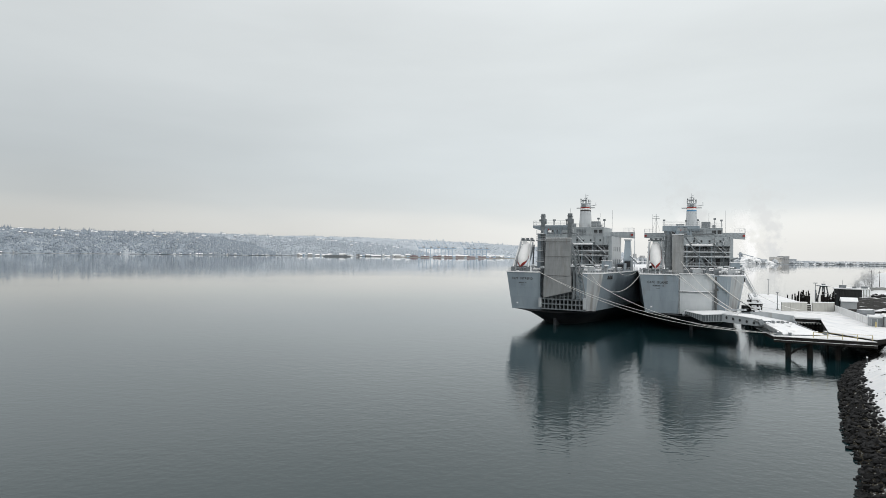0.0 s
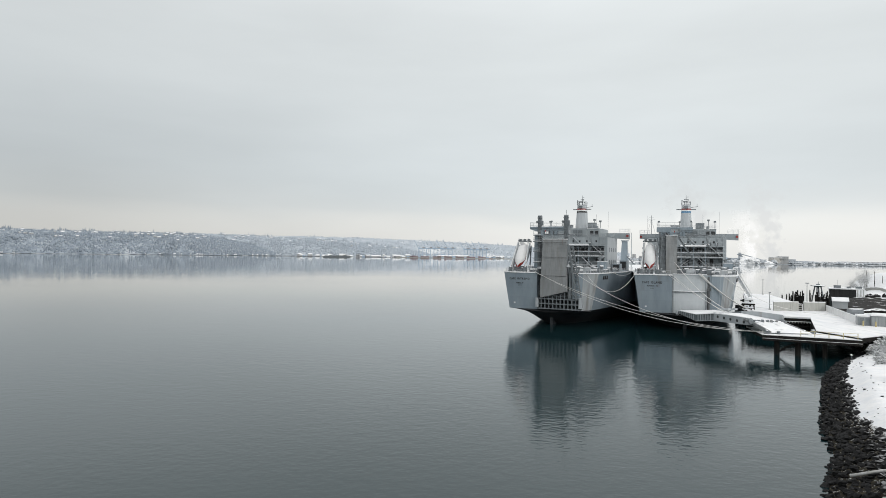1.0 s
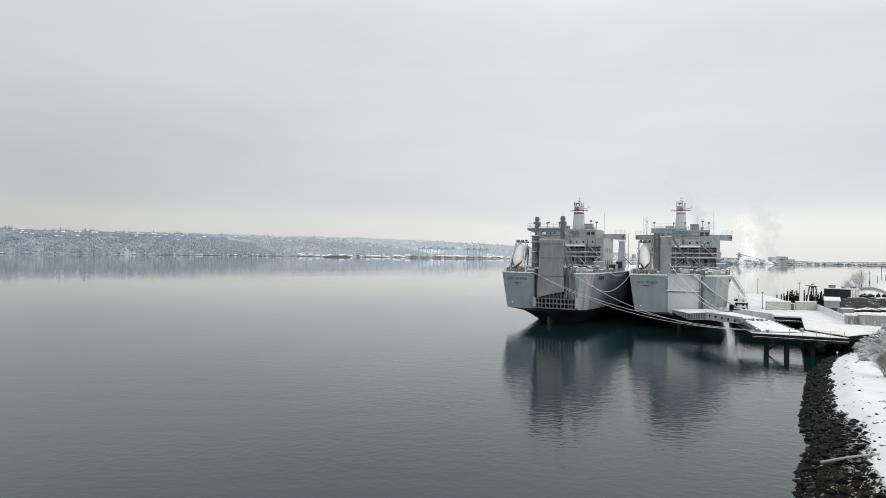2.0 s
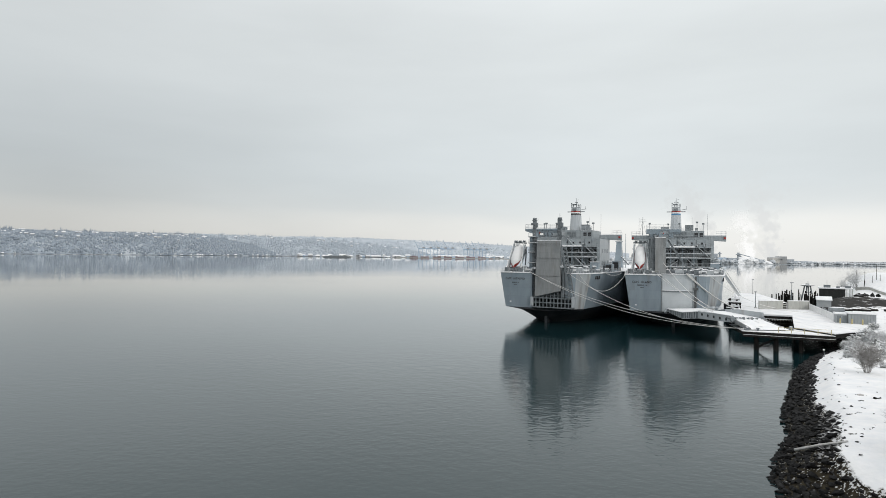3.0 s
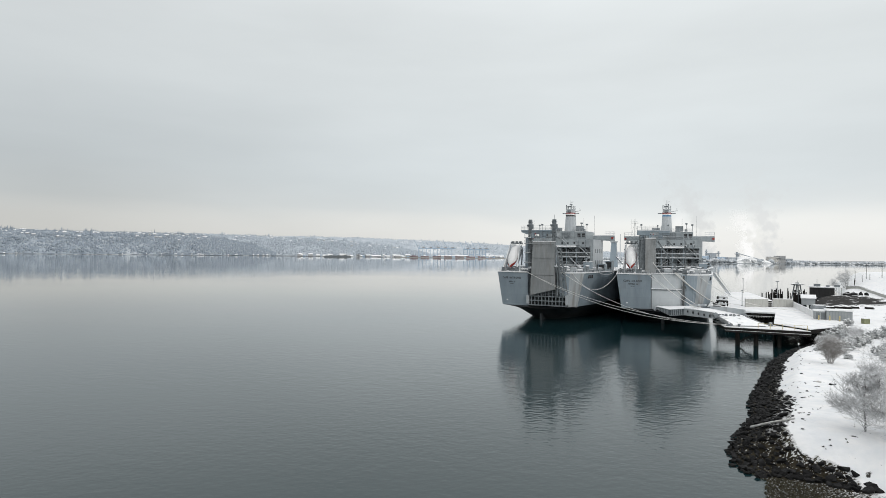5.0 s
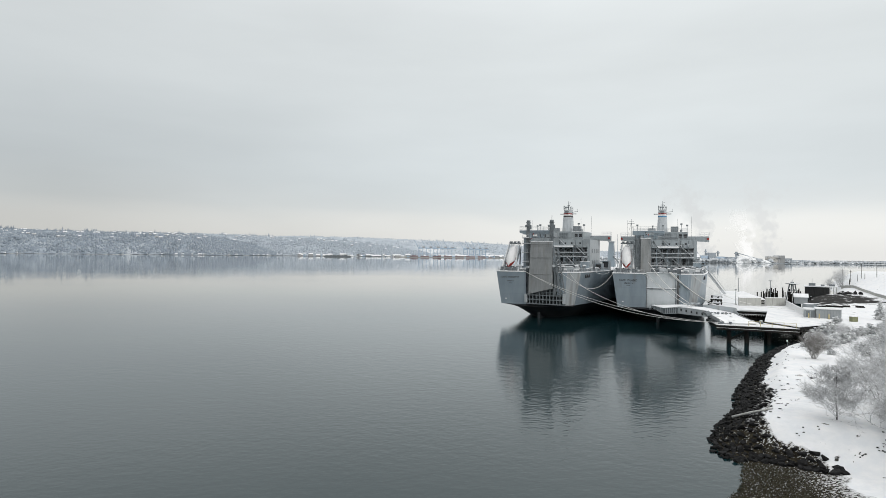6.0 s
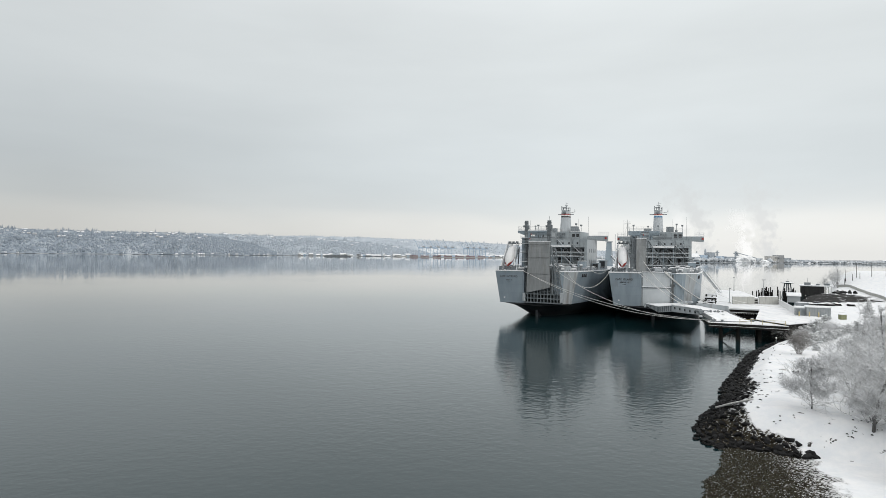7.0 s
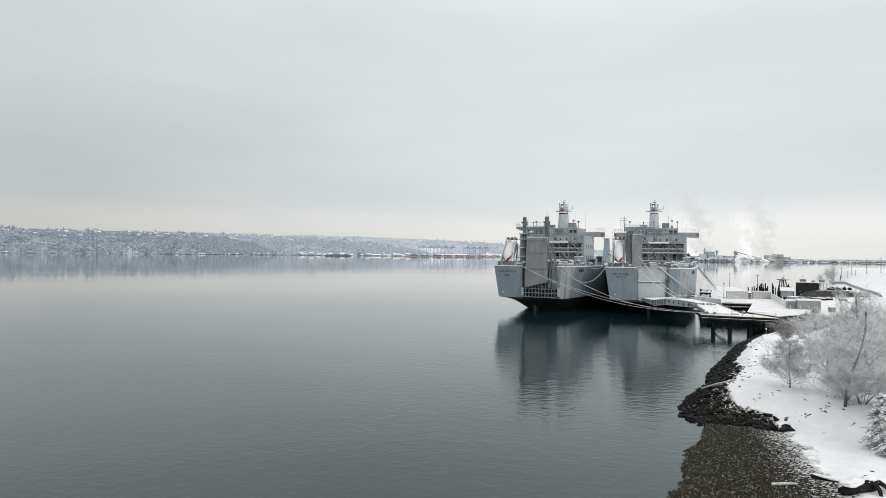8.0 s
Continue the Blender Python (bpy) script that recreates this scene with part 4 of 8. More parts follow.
    part("cradle_snow", bm, SNOW, ship)

    # accommodation block
    U0, U1 = 2.2, 21.8
    bm = B()
    box(bm, U0, U1, 20.0, 33.0, 20.2, 22.6)
    block = part("accommodation", bm, HOUSE, ship, "grey upper accommodation tier")
    bm = B()
    box(bm, U0, U1 - 0.02, 23.0, 33.0, DECK, 20.2)
    lower = part("lower_tier", bm, HOUSE, ship)
    part("end_wall", box(B(), U1 - 0.8, U1, 20.0, 23.0, DECK, 20.2), HOUSE, ship)
    part("end_wall", box(B(), U0, U0 + 3.0, 20.0, 23.0, DECK, 20.2), HOUSE, ship)
    for z0, z1, a, b, name in ((18.45, 18.7, U0, U1 - 0.8, "gallery_deck"), (17.25, 17.5, U0, U1 - 0.8, "gallery_deck"), (14.75, 14.95, U0, U1 - 0.8, "gallery_deck")):
        bm = B()
        box(bm, a, b, 19.9, 23.0, z0, z1)
        g = part(name, bm, HOUSE, ship)
        bm = B()
        box(bm, a, b, 19.86, 20.5, z1, z1 + 0.1)
        part("deck_snow", bm, SNOW, g)
    bm = B()
    box(bm, 10.6, 16.8, 18.6, 20.0, 20.15, 20.32)
    part("canopy", bm, HOUSE, ship)
    bm = B()
    box(bm, 10.5, 16.9, 18.5, 20.0, 20.33, 20.72)
    part("canopy_snow", bm, SNOW, ship)
    for z in (18.7, 17.5, 14.95):
        part("gallery_rail", rails(B(), [(3.6, 19.95, z), (21.0, 19.95, z)], h=1.0, r=0.022, step=2.2), PALE, ship)
    bm = B()
    rails(bm, [(U0, 20.1, 22.6), (U1, 20.1, 22.6), (U1 - 0.1, 33, 22.6)], h=1.05, r=0.025)
    part("gallery_rail", bm, PALE, ship)
    for u in (6.5, 10.8, 13.9, 16.8):
        part("column", beam(B(), (u, 20.1, DECK), (u, 20.1, 20.2), 0.22), GREY, ship)
    for u, z in ((8.0, 18.8), (11.6, 18.8), (13.0, 18.8), (14.8, 18.8), (18.5, 18.8), (9.0, 15.1), (12.0, 15.1), (15.2, 15.1), (18.0, 15.1)):
        part("doorway", box(B(), u, u + 0.9, 22.9, 23.0, z, z + (1.25 if z > 18 else 1.9)), DARK, ship, "dark doorway")
    for u, w in (((11.0, 2.1), (13.8, 2.1), (17.2, 1.4), (19.2, 1.2)) if not open_ramp else ((10.0, 1.5), (11.8, 1.5), (13.6, 1.5), (15.3, 1.4), (18.2, 1.2))):
        wn = part("window", box(B(), u, u + w, 22.84, 22.9, 18.75, 19.65), DARK, ship, "wide dark window under the canopy")
        part("window_frame", box(B(), u - 0.08, u + w + 0.08, 22.88, 22.99, 18.67, 19.73), PALE, wn)
    for u, w in ((16.6, 3.6), (11.2, 2.4), (7.2, 2.2)):
        part("cargo_opening", box(B(), u, u + w, 19.99, 20.6, 13.4, 14.7), DARK, ship, "dark opening at deck level")
    for u, z in ((14.1, 21.2), (16.0, 21.2), (18.6, 21.2), (12.3, 21.2), (7.5, 21.2), (5, 21.2)):
        bm = B()
        box(bm, u, u + 0.45, 19.96, 20.0, z, z + 0.55)
        part("porthole", bm, DARK, block)
    part("side_plating", box(B(), U1, U1 + 0.03, 20.0, 33.0, DECK, 22.6), PALE, ship, "pale side plating")
    for v in (22.5, 25.0, 27.5, 30.0):
        for z in (15.2, 18.6):
            bm = B()
            box(bm, U1 + 0.03, U1 + 0.08, v, v + 0.8, z, z + 1.2)
            part("side_window", bm, STEEL, lower)
    for a, b in (((12.6, 19.7, 22.6), (14.7, 19.7, 20.4)), ((17.9, 19.7, 20.3), (20.4, 19.7, 17.9)), ((15.0, 19.6, 17.2), (19.0, 19.6, 13.2)), ((10.4, 19.6, 14.9), (12.6, 19.6, 16.6))):
        bm = B()
        for dz in (0, 0.95):
            beam(bm, Vector(a) + Vector((0, 0, dz)), Vector(b) + Vector((0, 0, dz)), 0.5 if dz == 0 else 0.06, 0.16 if dz == 0 else 0.06)
        part("stair", bm, PALE, ship, "snowy slanting outside stair")
    # small fittings on the after walls: lamps, boxes, pipes, snow on their tops
    rnd = random.Random(17 + open_ramp)
    for i in range(34):
        u, z = rnd.uniform(9.5, 21.0), rnd.choice((13.3, 15.0, 15.0, 17.6, 18.8, 20.6))
        w, h, v = rnd.uniform(0.12, 0.5), rnd.uniform(0.2, 0.9), 22.98 if z < 20 else 20.0
        f = part("wall_box", box(B(), u, u + w, v - rnd.uniform(0.15, 0.5), v, z, z + h), rnd.choice((STEEL, PALE, PALE, DARK)), ship)
        part("snow_cap", box(B(), u - 0.02, u + w + 0.02, v - 0.3, v, z + h, z + h + 0.08), SNOW, f)
    for u in (7.4, 9.4, 12.5, 17.4, 19.6):
        part("wall_pipe", tube(B(), [(u, 19.9, 13.2), (u, 19.9, 22.4)], 0.06, 5), STEEL, ship)
    for u in (6.8, 17.0, 20.9):
        bm = B()
        for s in (-0.2, 0.2):
            beam(bm, (u + s, 19.85, 20.3), (u + s, 19.85, 23.4), 0.05)
        for k in range(9):
            beam(bm, (u - 0.2, 19.85, 20.4 + k * 0.33), (u + 0.2, 19.85, 20.4 + k * 0.33), 0.04)
        part("ladder", bm, PALE, ship)
    # liferaft canisters and rail ends along the after deck
    for u, v in ((17.9, 3.4), (18.9, 3.9), (21.2, 5.6), (21.7, 6.6), (6.9, 1.6), (7.9, 1.6)):
        c = part("liferaft", tube(B(), [(u - 0.45, v, DECK + 0.75), (u + 0.45, v, DECK + 0.75)], 0.32, 10), WHITE, ship, "white liferaft canister")
        part("raft_cradle", box(B(), u - 0.4, u + 0.4, v - 0.25, v + 0.25, DECK - 0.05, DECK + 0.5), STEEL, c)
    # bridge tier
    bm = B()
    box(bm, 5.0, 19.4, 21.0, 32.0, 22.6, 25.0)
    bridge = part("bridge", bm, HOUSE, ship, "grey wheelhouse tier")
    bm = B()
    box(bm, 10.4, 16.0, 20.6, 21.0, 22.6, 25.1)
    part("casing", bm, HOUSE, bridge)
    for u in (12.2, 12.9, 13.6, 14.3):
        bm = B()
        for k in range(6):
            box(bm, u, u + 0.55, 20.5, 20.6, 22.95 + k * 0.3, 23.12 + k * 0.3)
        part("louvre", bm, STEEL, bridge)
    for u in (16.9, 18.2, 5.2, 7.0):
        bm = B()
        box(bm, u, u + 0.9, 20.94, 21.0, 23.3, 24.4)
        w = part("window", bm, DARK, bridge, "dark wheelhouse window")
        part("lintel", box(B(), u - 0.08, u + 0.98, 20.9, 20.95, 24.4, 24.5), PALE, w)
        part("window_sill", box(B(), u - 0.08, u + 0.98, 20.9, 20.95, 23.2, 23.3), PALE, w)
    bm = B()
    box(bm, 10.7, 11.5, 20.54, 20.6, 22.9, 24.6)
    part("door", bm, PALE, bridge)
    bm = B()
    box(bm, 4.9, 19.5, 20.9, 32.1, 25.0, 25.1)
    part("roof_snow", bm, SNOW, bridge)
    bm = B()
    rails(bm, [(5.1, 21.1, 25.1), (19.3, 21.1, 25.1)], h=1.0, r=0.025)
    part("roof_rail", bm, PALE, bridge)
    for u0, u1 in ((-0.4, 5.0), (19.4, 25.6)):
        bm = B()
        prism(bm, [(u0, 30.2), (u1, 30.2), (u1, 32.2), (u0, 32.2)], [22.7, 22.3, 22.3, 22.7] if u0 > 0 else [22.7, 22.3, 22.3, 22.7], 24.0)
        wing = part("bridge_wing", bm, HOUSE, ship, "grey bridge wing")
        tip = u0 if u0 < 0 else u1
        e = -1 if u0 < 0 else 1
        bm = B()
        box(bm, tip - 0.3 - 0.35 * e, tip + 0.3 - 0.35 * e, 30.0, 30.2, 23.0, 23.55)
        part("side_lamp_board", bm, RED, wing, "red lamp board")
        bm = B()
        box(bm, u0 - 0.03, u1 + 0.03, 30.15, 32.25, 24.0, 24.1)
        part("wing_snow", bm, SNOW, wing)
        bm = B()
        rails(bm, [(tip - e * 2.6, 30.3, 24.1), (tip, 30.3, 24.1), (tip, 32.1, 24.1), (tip - e * 2.6, 32.1, 24.1)], h=1.1, r=0.035, step=1.3, bars=2)
        part("wing_rail", bm, WHITE, wing)
    # funnel tower with its bands and radar
    fu, fv = 12.1, 31.0

    def tower_ring(z, n=12):
        k = (z - 25) / 6.6
        a, b = 1.62 - 0.38 * k, 2.3 - 0.6 * k
        return [(fu + a * max(-1, min(1, 1.25 * math.cos(t * 2 * math.pi / n + 0.26))), fv + b * max(-1, min(1, 1.25 * math.sin(t * 2 * math.pi / n + 0.26))), z) for t in range(n)]

    cuts = (25.0, 30.05, 30.5, 30.9, 31.25, 32.3)
    mats = (PALE, BLUE, WHITE, RED, PALE) if open_ramp else (PALE, INK, WHITE, RED, PALE)
    fun = None
    for a, b, mt, nm in zip(cuts, cuts[1:], mats, ("funnel", "lower_band", "white_band", "red_band", "funnel_head")):
        bm = B()
        loft(bm, [tower_ring(a), tower_ring(b)], True, True)
        ob = part(nm, bm, mt, fun or ship, {"funnel": "tapered pale grey funnel tower", "lower_band": "dark band" if not open_ramp else "blue band"}.get(nm, ""))
        fun = fun or ob
    bm = B()
    box(bm, fu - 2.6, fu + 2.6, fv - 0.3, fv + 0.3, 31.0, 31.2)
    box(bm, fu - 1.2, fu + 1.2, fv - 1.2, fv + 1.2, 32.3, 32.42)
    tube(bm, [(fu, fv, 32.4), (fu, fv, 35.2)], 0.12, 6, 0.05)
    beam(bm, (fu - 0.9, fv - 0.6, 33.3), (fu + 0.35, fv - 0.6, 33.2), 0.16, 0.3)
    beam(bm, (fu + 0.1, fv, 34.6), (fu + 0.8, fv, 34.75), 0.07)
    rails(bm, [(fu - 1.2, fv + 1.2, 32.42), (fu - 1.2, fv - 1.2, 32.42), (fu + 1.2, fv - 1.2, 32.42), (fu + 1.2, fv + 1.2, 32.42)], h=0.95, r=0.025, step=0.8, bars=2)
    beam(bm, (fu + 1.1, fv, 31.6), (fu + 3.1, fv, 31.9), 0.12)
    beam(bm, (fu + 2.9, fv, 31.9), (fu + 2.9, fv, 32.7), 0.08)
    beam(bm, (fu - 0.55, fv + 0.5, 34.0), (fu + 0.4, fv + 0.5, 34.05), 0.12, 0.16)
    for a, h in ((-1.1, 1.3), (1.0, 0.8), (-0.5, 0.7), (0.5, 1.5)):
        tube(bm, [(fu + a, fv - 1.1, 32.4), (fu + a, fv - 1.1, 32.4 + h)], 0.06, 5)
        box(bm, fu + a - 0.14, fu + a + 0.14, fv - 1.25, fv - 0.95, 32.4 + h - 0.25, 32.4 + h)
    box(bm, fu - 0.5, fu + 0.5, fv - 2.2, fv - 1.7, 31.3, 32.0)
    part("radar_mast", bm, STEEL, fun, "cluster of radar and aerials")
    # vents and lockers on the bridge roof
    for u, v, w, h in ((14.6, 27.5, 2.2, 1.9), (8.0, 26.0, 2.2, 1.3), (17.2, 24.5, 0.7, 0.8)):
        bm = B()
        prism(bm, [(u, v), (u + w, v), (u + w, v + 2), (u, v + 2)], 25.1, 25.1 + h)
        for k in range(4):
            box(bm, u + 0.15, u + w - 0.15, v - 0.06, v, 25.3 + k * h * 0.2, 25.3 + k * h * 0.2 + 0.12)
        part("vent_box", bm, STEEL, ship)
    for u, v, h in ((17.6, 23.0, 2.6), (19.2, 23.0, 2.2), (5.0, 24.0, 2.4)):
        bm = tube(B(), [(u, v, 25.1), (u, v, 25.1 + h)], 0.08, 6)
        box(bm, u - 0.3, u + 0.3, v - 0.3, v + 0.3, 25.1 + h - 0.45, 25.1 + h)
        part("deck_lamp", bm, STEEL, ship)
    for u, v, h in ((20.5, 27, 7.0), (2.0, 25, 6.0), (16.5, 30, 6.5)):
        part("aerial", tube(B(), [(u, v, 23), (u, v, 23 + h)], 0.03, 4), STEEL, ship)
    if open_ramp:
        bm = B()
        tube(bm, [(2.75, 31, 24), (2.75, 31, 29.6)], 0.13, 6, 0.06)
        beam(bm, (1.7, 31, 28.2), (3.8, 31, 28.2), 0.1)
        beam(bm, (2.0, 31, 28.8), (3.5, 31, 28.8), 0.08)
        for s in (-1, 1):
            beam(bm, (2.75, 31, 28.5), (2.75 + s * 1.1, 31, 24.1), 0.05)
        part("signal_mast", bm, STEEL, ship)
    # deck gear: winches, vents, lockers, each with a little snow
    rnd = random.Random(5 + open_ramp)
    spots = [(1.6, 4.0), (6.2, 2.0), (2.4, 8.0), (5.6, 9.0), (18.6, 2.6), (20.2, 4.4), (21.6, 7.0), (18.0, 7.2), (15.8, 6.0), (13.0, 6.6), (22.4, 11.0), (19.4, 12.0), (16.2, 11.5), (23.0, 15.5), (10.2, 8.0), (21.0, 16.5), (4.0, 3.2), (7.6, 4.2), (12.0, 10.0), (14.4, 9.2), (17.2, 4.6), (19.0, 4.8), (20.6, 9.2), (22.9, 13.0), (18.2, 9.8), (24.0, 19.0), (23.6, 22.0), (8.6, 11.0)]
    for i, (u, v) in enumerate(spots):
        bm = B()
        h = rnd.uniform(0.7, 1.6)
        kind = i % 3
        if kind == 0:
            tube(bm, [(u - 0.9, v, DECK + 0.75), (u + 0.9, v, DECK + 0.75)], 0.55, 10)
            box(bm, u - 1.1, u - 0.85, v - 0.7, v + 0.7, DECK - 0.05, DECK + 1.4)
            box(bm, u + 0.85, u + 1.1, v - 0.7, v + 0.7, DECK - 0.05, DECK + 1.4)
            nm, top = "winch", 1.4
        elif kind == 1:
            tube(bm, [(u, v, DECK - 0.05), (u, v, DECK + h)], 0.28, 8)
            lump(bm, (u, v - 0.15, DECK + h), 0.5, 0.5, 0.38, i, 1, 0.05)
            nm, top = "vent", h + 0.35
        else:
            box(bm, u - 0.8, u + 0.8, v - 0.6, v + 0.6, DECK - 0.05, DECK + h)
            nm, top = "locker", h
        g = part(nm, bm, PALE if i % 4 == 1 else STEEL, ship)
        bm = B()
        lump(bm, (u, v, DECK + top), 0.75, 0.45, 0.16, i * 1.7, 1, 0.4)
        part("snow_cap", bm, SNOW, g)
    for u in (1.2, 3.4, 7.4, 18.2, 20.8):
        bm = B()
        v = 0.9 if u < 10 else (1.5 if u < 20 else 3.2)
        for k in (-0.3, 0.3):
            tube(bm, [(u + k, v, DECK - 0.05), (u + k, v, DECK + 0.55)], 0.17, 8)
        part("bollard", bm, STEEL, ship)
    # hatch house and lockers forward on the starboard side
    bm = B()
    box(bm, 20.7, 22.8, 13.2, 15.6, DECK - 0.05, 16.0)
    dh = part("deck_house", bm, GREY, ship)
    part("door", box(B(), 21.3, 22.0, 13.14, 13.2, 13.2, 15.0), STEEL, dh)
    part("house_snow", box(B(), 20.6, 22.9, 13.1, 15.7, 16.0, 16.14), SNOW, dh)
    bm = tube(B(), [(21.2, 14.2, 16.1), (21.2, 14.2, 17.0)], 0.3, 8)
    tube(bm, [(20.6, 14.2, 16.7), (22.4, 14.2, 17.2)], 0.2, 8)
    part("crane_arm", bm, STEEL, dh)
    for u, v, h in ((22.6, 33.0, 16.2), (22.4, 24.0, 15.4)):
        vh = part("vent_house", box(B(), u, u + 2.0, v, v + 3, DECK - 0.05, h), GREY, ship)
        part("vent_grille", box(B(), u + 0.2, u + 1.8, v - 0.09, v, DECK + 0.5, h - 0.3), DARK, vh)
    if not open_ramp:
        # forward king post and mast
        bm = B()
        prism(bm, [(MID - 1.6, 100), (MID + 1.6, 100), (MID + 1.6, 103), (MID - 1.6, 103)], DECK - 0.1, 23.5, [(MID - 0.95, 100.6), (MID + 0.95, 100.6), (MID + 0.95, 102.4), (MID - 0.95, 102.4)])
        kp = part("king_post", bm, GREY, ship, "blue-grey forward king post")
        part("post_head", box(B(), MID - 1.3, MID + 1.3, 100.2, 102.8, 23.5, 24.0), PALE, kp)
        part("cargo_boom", beam(B(), (MID + 1.2, 100.4, 17.5), (MID + 5.5, 92.0, 14.6), 0.5, 0.6), STEEL, kp)
        part("foremast", tube(B(), [(MID + 2.6, 101.5, DECK - 0.1), (MID + 2.6, 101.5, 27.0)], 0.22, 7, 0.1), PALE, ship, "thin pale foremast")
    return ship


LEFT_AT = pose(15.54, 150.47, 0, 0, 0, -27.36)
RIGHT_AT = pose(46.63, 143.33, 0, 0, 0, -21.38)
build_ship(LEFT_AT, "grey roll-on cargo ship with its stern ramp raised", "CAPE INTREPID", "NORFOLK VA", False)
build_ship(RIGHT_AT, "grey roll-on cargo ship with its stern ramp lowered to the pier", "CAPE ISLAND", "NORFOLK VA", True)

# ---------------------------------------------------------------- pier, yard and moorings
YARD = 4.0
DECK_LINE = [(71.4, 99.6), (69.6, 109.0), (82.0, 130.6), (75.6, 133.4), (72.2, 138.6), (113.0, 221.5), (121.0, 219.0), (98.5, 152.0), (100, 148), (94, 133), (90, 122), (86, 112), (80, 104.4)]


def deck_slab(name, label, outline, top, thick):
    bm = B()
    prism(bm, outline, top - thick, top - 0.12)
    ob = solid(name, bm, TIMBER, label, "pier", kind="structure")
    bm = B()
    prism(bm, outline, top - 0.118, top)
    part("snow_cover", bm, TRODDEN, ob, "trodden snow")
    return ob


pier = deck_slab("pier_deck", "timber wharf deck under trodden snow", DECK_LINE, YARD + 0.06, 0.9)
landing = deck_slab("pier_landing", "low timber landing pier under snow", [(57.6, 105.5), (71.4, 99.4), (69.5, 108.8), (64.6, 113.4), (60.6, 117.0)], 3.7, 0.66)


def pile(parent, x, y, z0, z1, r=0.28, name="pile"):
    bm = B()
    tube(bm, [(x, y, z0), (x + 0.02, y, (z0 + z1) / 2), (x, y, z1)], r, 9)
    return part(name, bm, TIMBER, parent)


for x, y, r in ((60.3, 105.6, 0.46), (63.4, 104.4, 0.46), (67.3, 103.0, 0.4)):
    pile(landing, x, y, -3, 3.06, r)
bm = B()
tube(bm, [(60.3, 105.6, 0.3), (61.6, 105.1, 1.4), (63.4, 104.4, 2.3)], 0.2, 6)
part("brace", bm, TIMBER, landing)
bm = B()
beam(bm, (57.6, 105.35, 2.84), (71.3, 99.2, 2.84), 0.35, 0.4)
part("fender_beam", bm, TIMBER, landing)
part("ledge_snow", beam(B(), (57.55, 105.2, 3.06), (71.25, 99.05, 3.06), 0.12, 0.05), SNOW, landing, "thin line of snow on the timber ledge")
rnd = random.Random(11)
for i in range(7):
    k = i / 6
    pile(pier, 75.9 + (82.0 - 75.9) * k, 133.3 + (130.8 - 133.3) * k + 0.5, -3, 3.2, 0.25)
for i in range(5):
    k = (i + 0.5) / 5
    pile(pier, 70.0 + 11.8 * k, 109.6 + 20.6 * k, -3, 3.2, 0.25)
for i in range(9):
    k = i / 8
    pile(pier, 73.9 + 39.6 * k, 138.5 + 82.0 * k, -3, 3.2, 0.28)
for i in range(6):
    pile(pier, 101.6 + 3.4 * i, 161 + 10 * i, -3, 3.2, 0.28)
bm = B()
beam(bm, (75.7, 133.1, 2.2), (82.0, 130.4, 2.2), 0.3, 0.3)
part("waler", bm, TIMBER, pier)
# added dark timber backing in place of shade behind the piles, with a second waler
for a, b in (((76.2, 134.2), (82.6, 131.6)),):
    bm = B()
    beam(bm, (*a, 1.4), (*b, 1.4), 0.2, 3.6)
    part("sheeting", bm, TIMBER, pier)
for k in range(12):
    f = (k + 0.5) / 12
    bm = B()
    beam(bm, (75.7 + 6.3 * f, 133.0 - 2.7 * f, 2.95), (75.7 + 6.3 * f, 133.0 - 2.7 * f, 3.2), 0.16)
    part("stringer_end", bm, CONCRETE, pier)
bm = B()
beam(bm, (75.6, 132.95, 3.3), (82.0, 130.25, 3.3), 0.2, 0.1)
part("ledge_snow", bm, SNOW, pier)
# snowy kerb along the wharf edge
bm = B()
for a, b in (((75.6, 133.3), (82.0, 130.5)), ((73.3, 137.6), (113.4, 221.2))):
    beam(bm, (*a, YARD + 0.2), (*b, YARD + 0.2), 0.35, 0.3)
part("kerb_beam", bm, SNOW, pier)


def guard_rail(pts, label):
    ob = thing("guard_rail", label, "railing", group="yellow guard rails")
    for a, b in zip(pts, pts[1:]):
        a, b = Vector(a), Vector(b)
        k = max(1, round((b - a).length / 2.4))
        for i in range(k + 1):
            p = a.lerp(b, i / k)
            bm = B()
            beam(bm, p, p + Vector((0, 0, 1.0)), 0.08)
            part("post", bm, YELLOW, ob)
        for h in (0.5, 0.97):
            bm = B()
            beam(bm, a + Vector((0, 0, h)), b + Vector((0, 0, h)), 0.05)
            part("rail", bm, YELLOW, ob)
    return ob


guard_rail([(63.2, 103.2, 3.7), (71.0, 99.9, 3.7)], "faded yellow guard rail along the landing edge")

# ship's lowered ramp between the stern door and the landing
R_IN = RIGHT_AT.inverted()
ramp_ship = [o for o in scene.objects if o.name == "cargo_ship.001"][0]


def on_right(p):
    return R_IN @ Vector(p)


def ramp_part(name, corners, z_low, mat, label=""):
    """A slab over four world corners (x, y, z of the top), going down to z_low under each."""
    bm = B()
    hi = [bm.verts.new(on_right(p)) for p in corners]
    lo = [bm.verts.new(on_right((p[0], p[1], p[2] - z_low))) for p in corners]
    bm.faces.new(hi)
    bm.faces.new(lo[::-1])
    for i in range(4):
        bm.faces.new((lo[i], lo[(i + 1) % 4], hi[(i + 1) % 4], hi[i]))
    return part(name, bm, mat, ramp_ship, label)


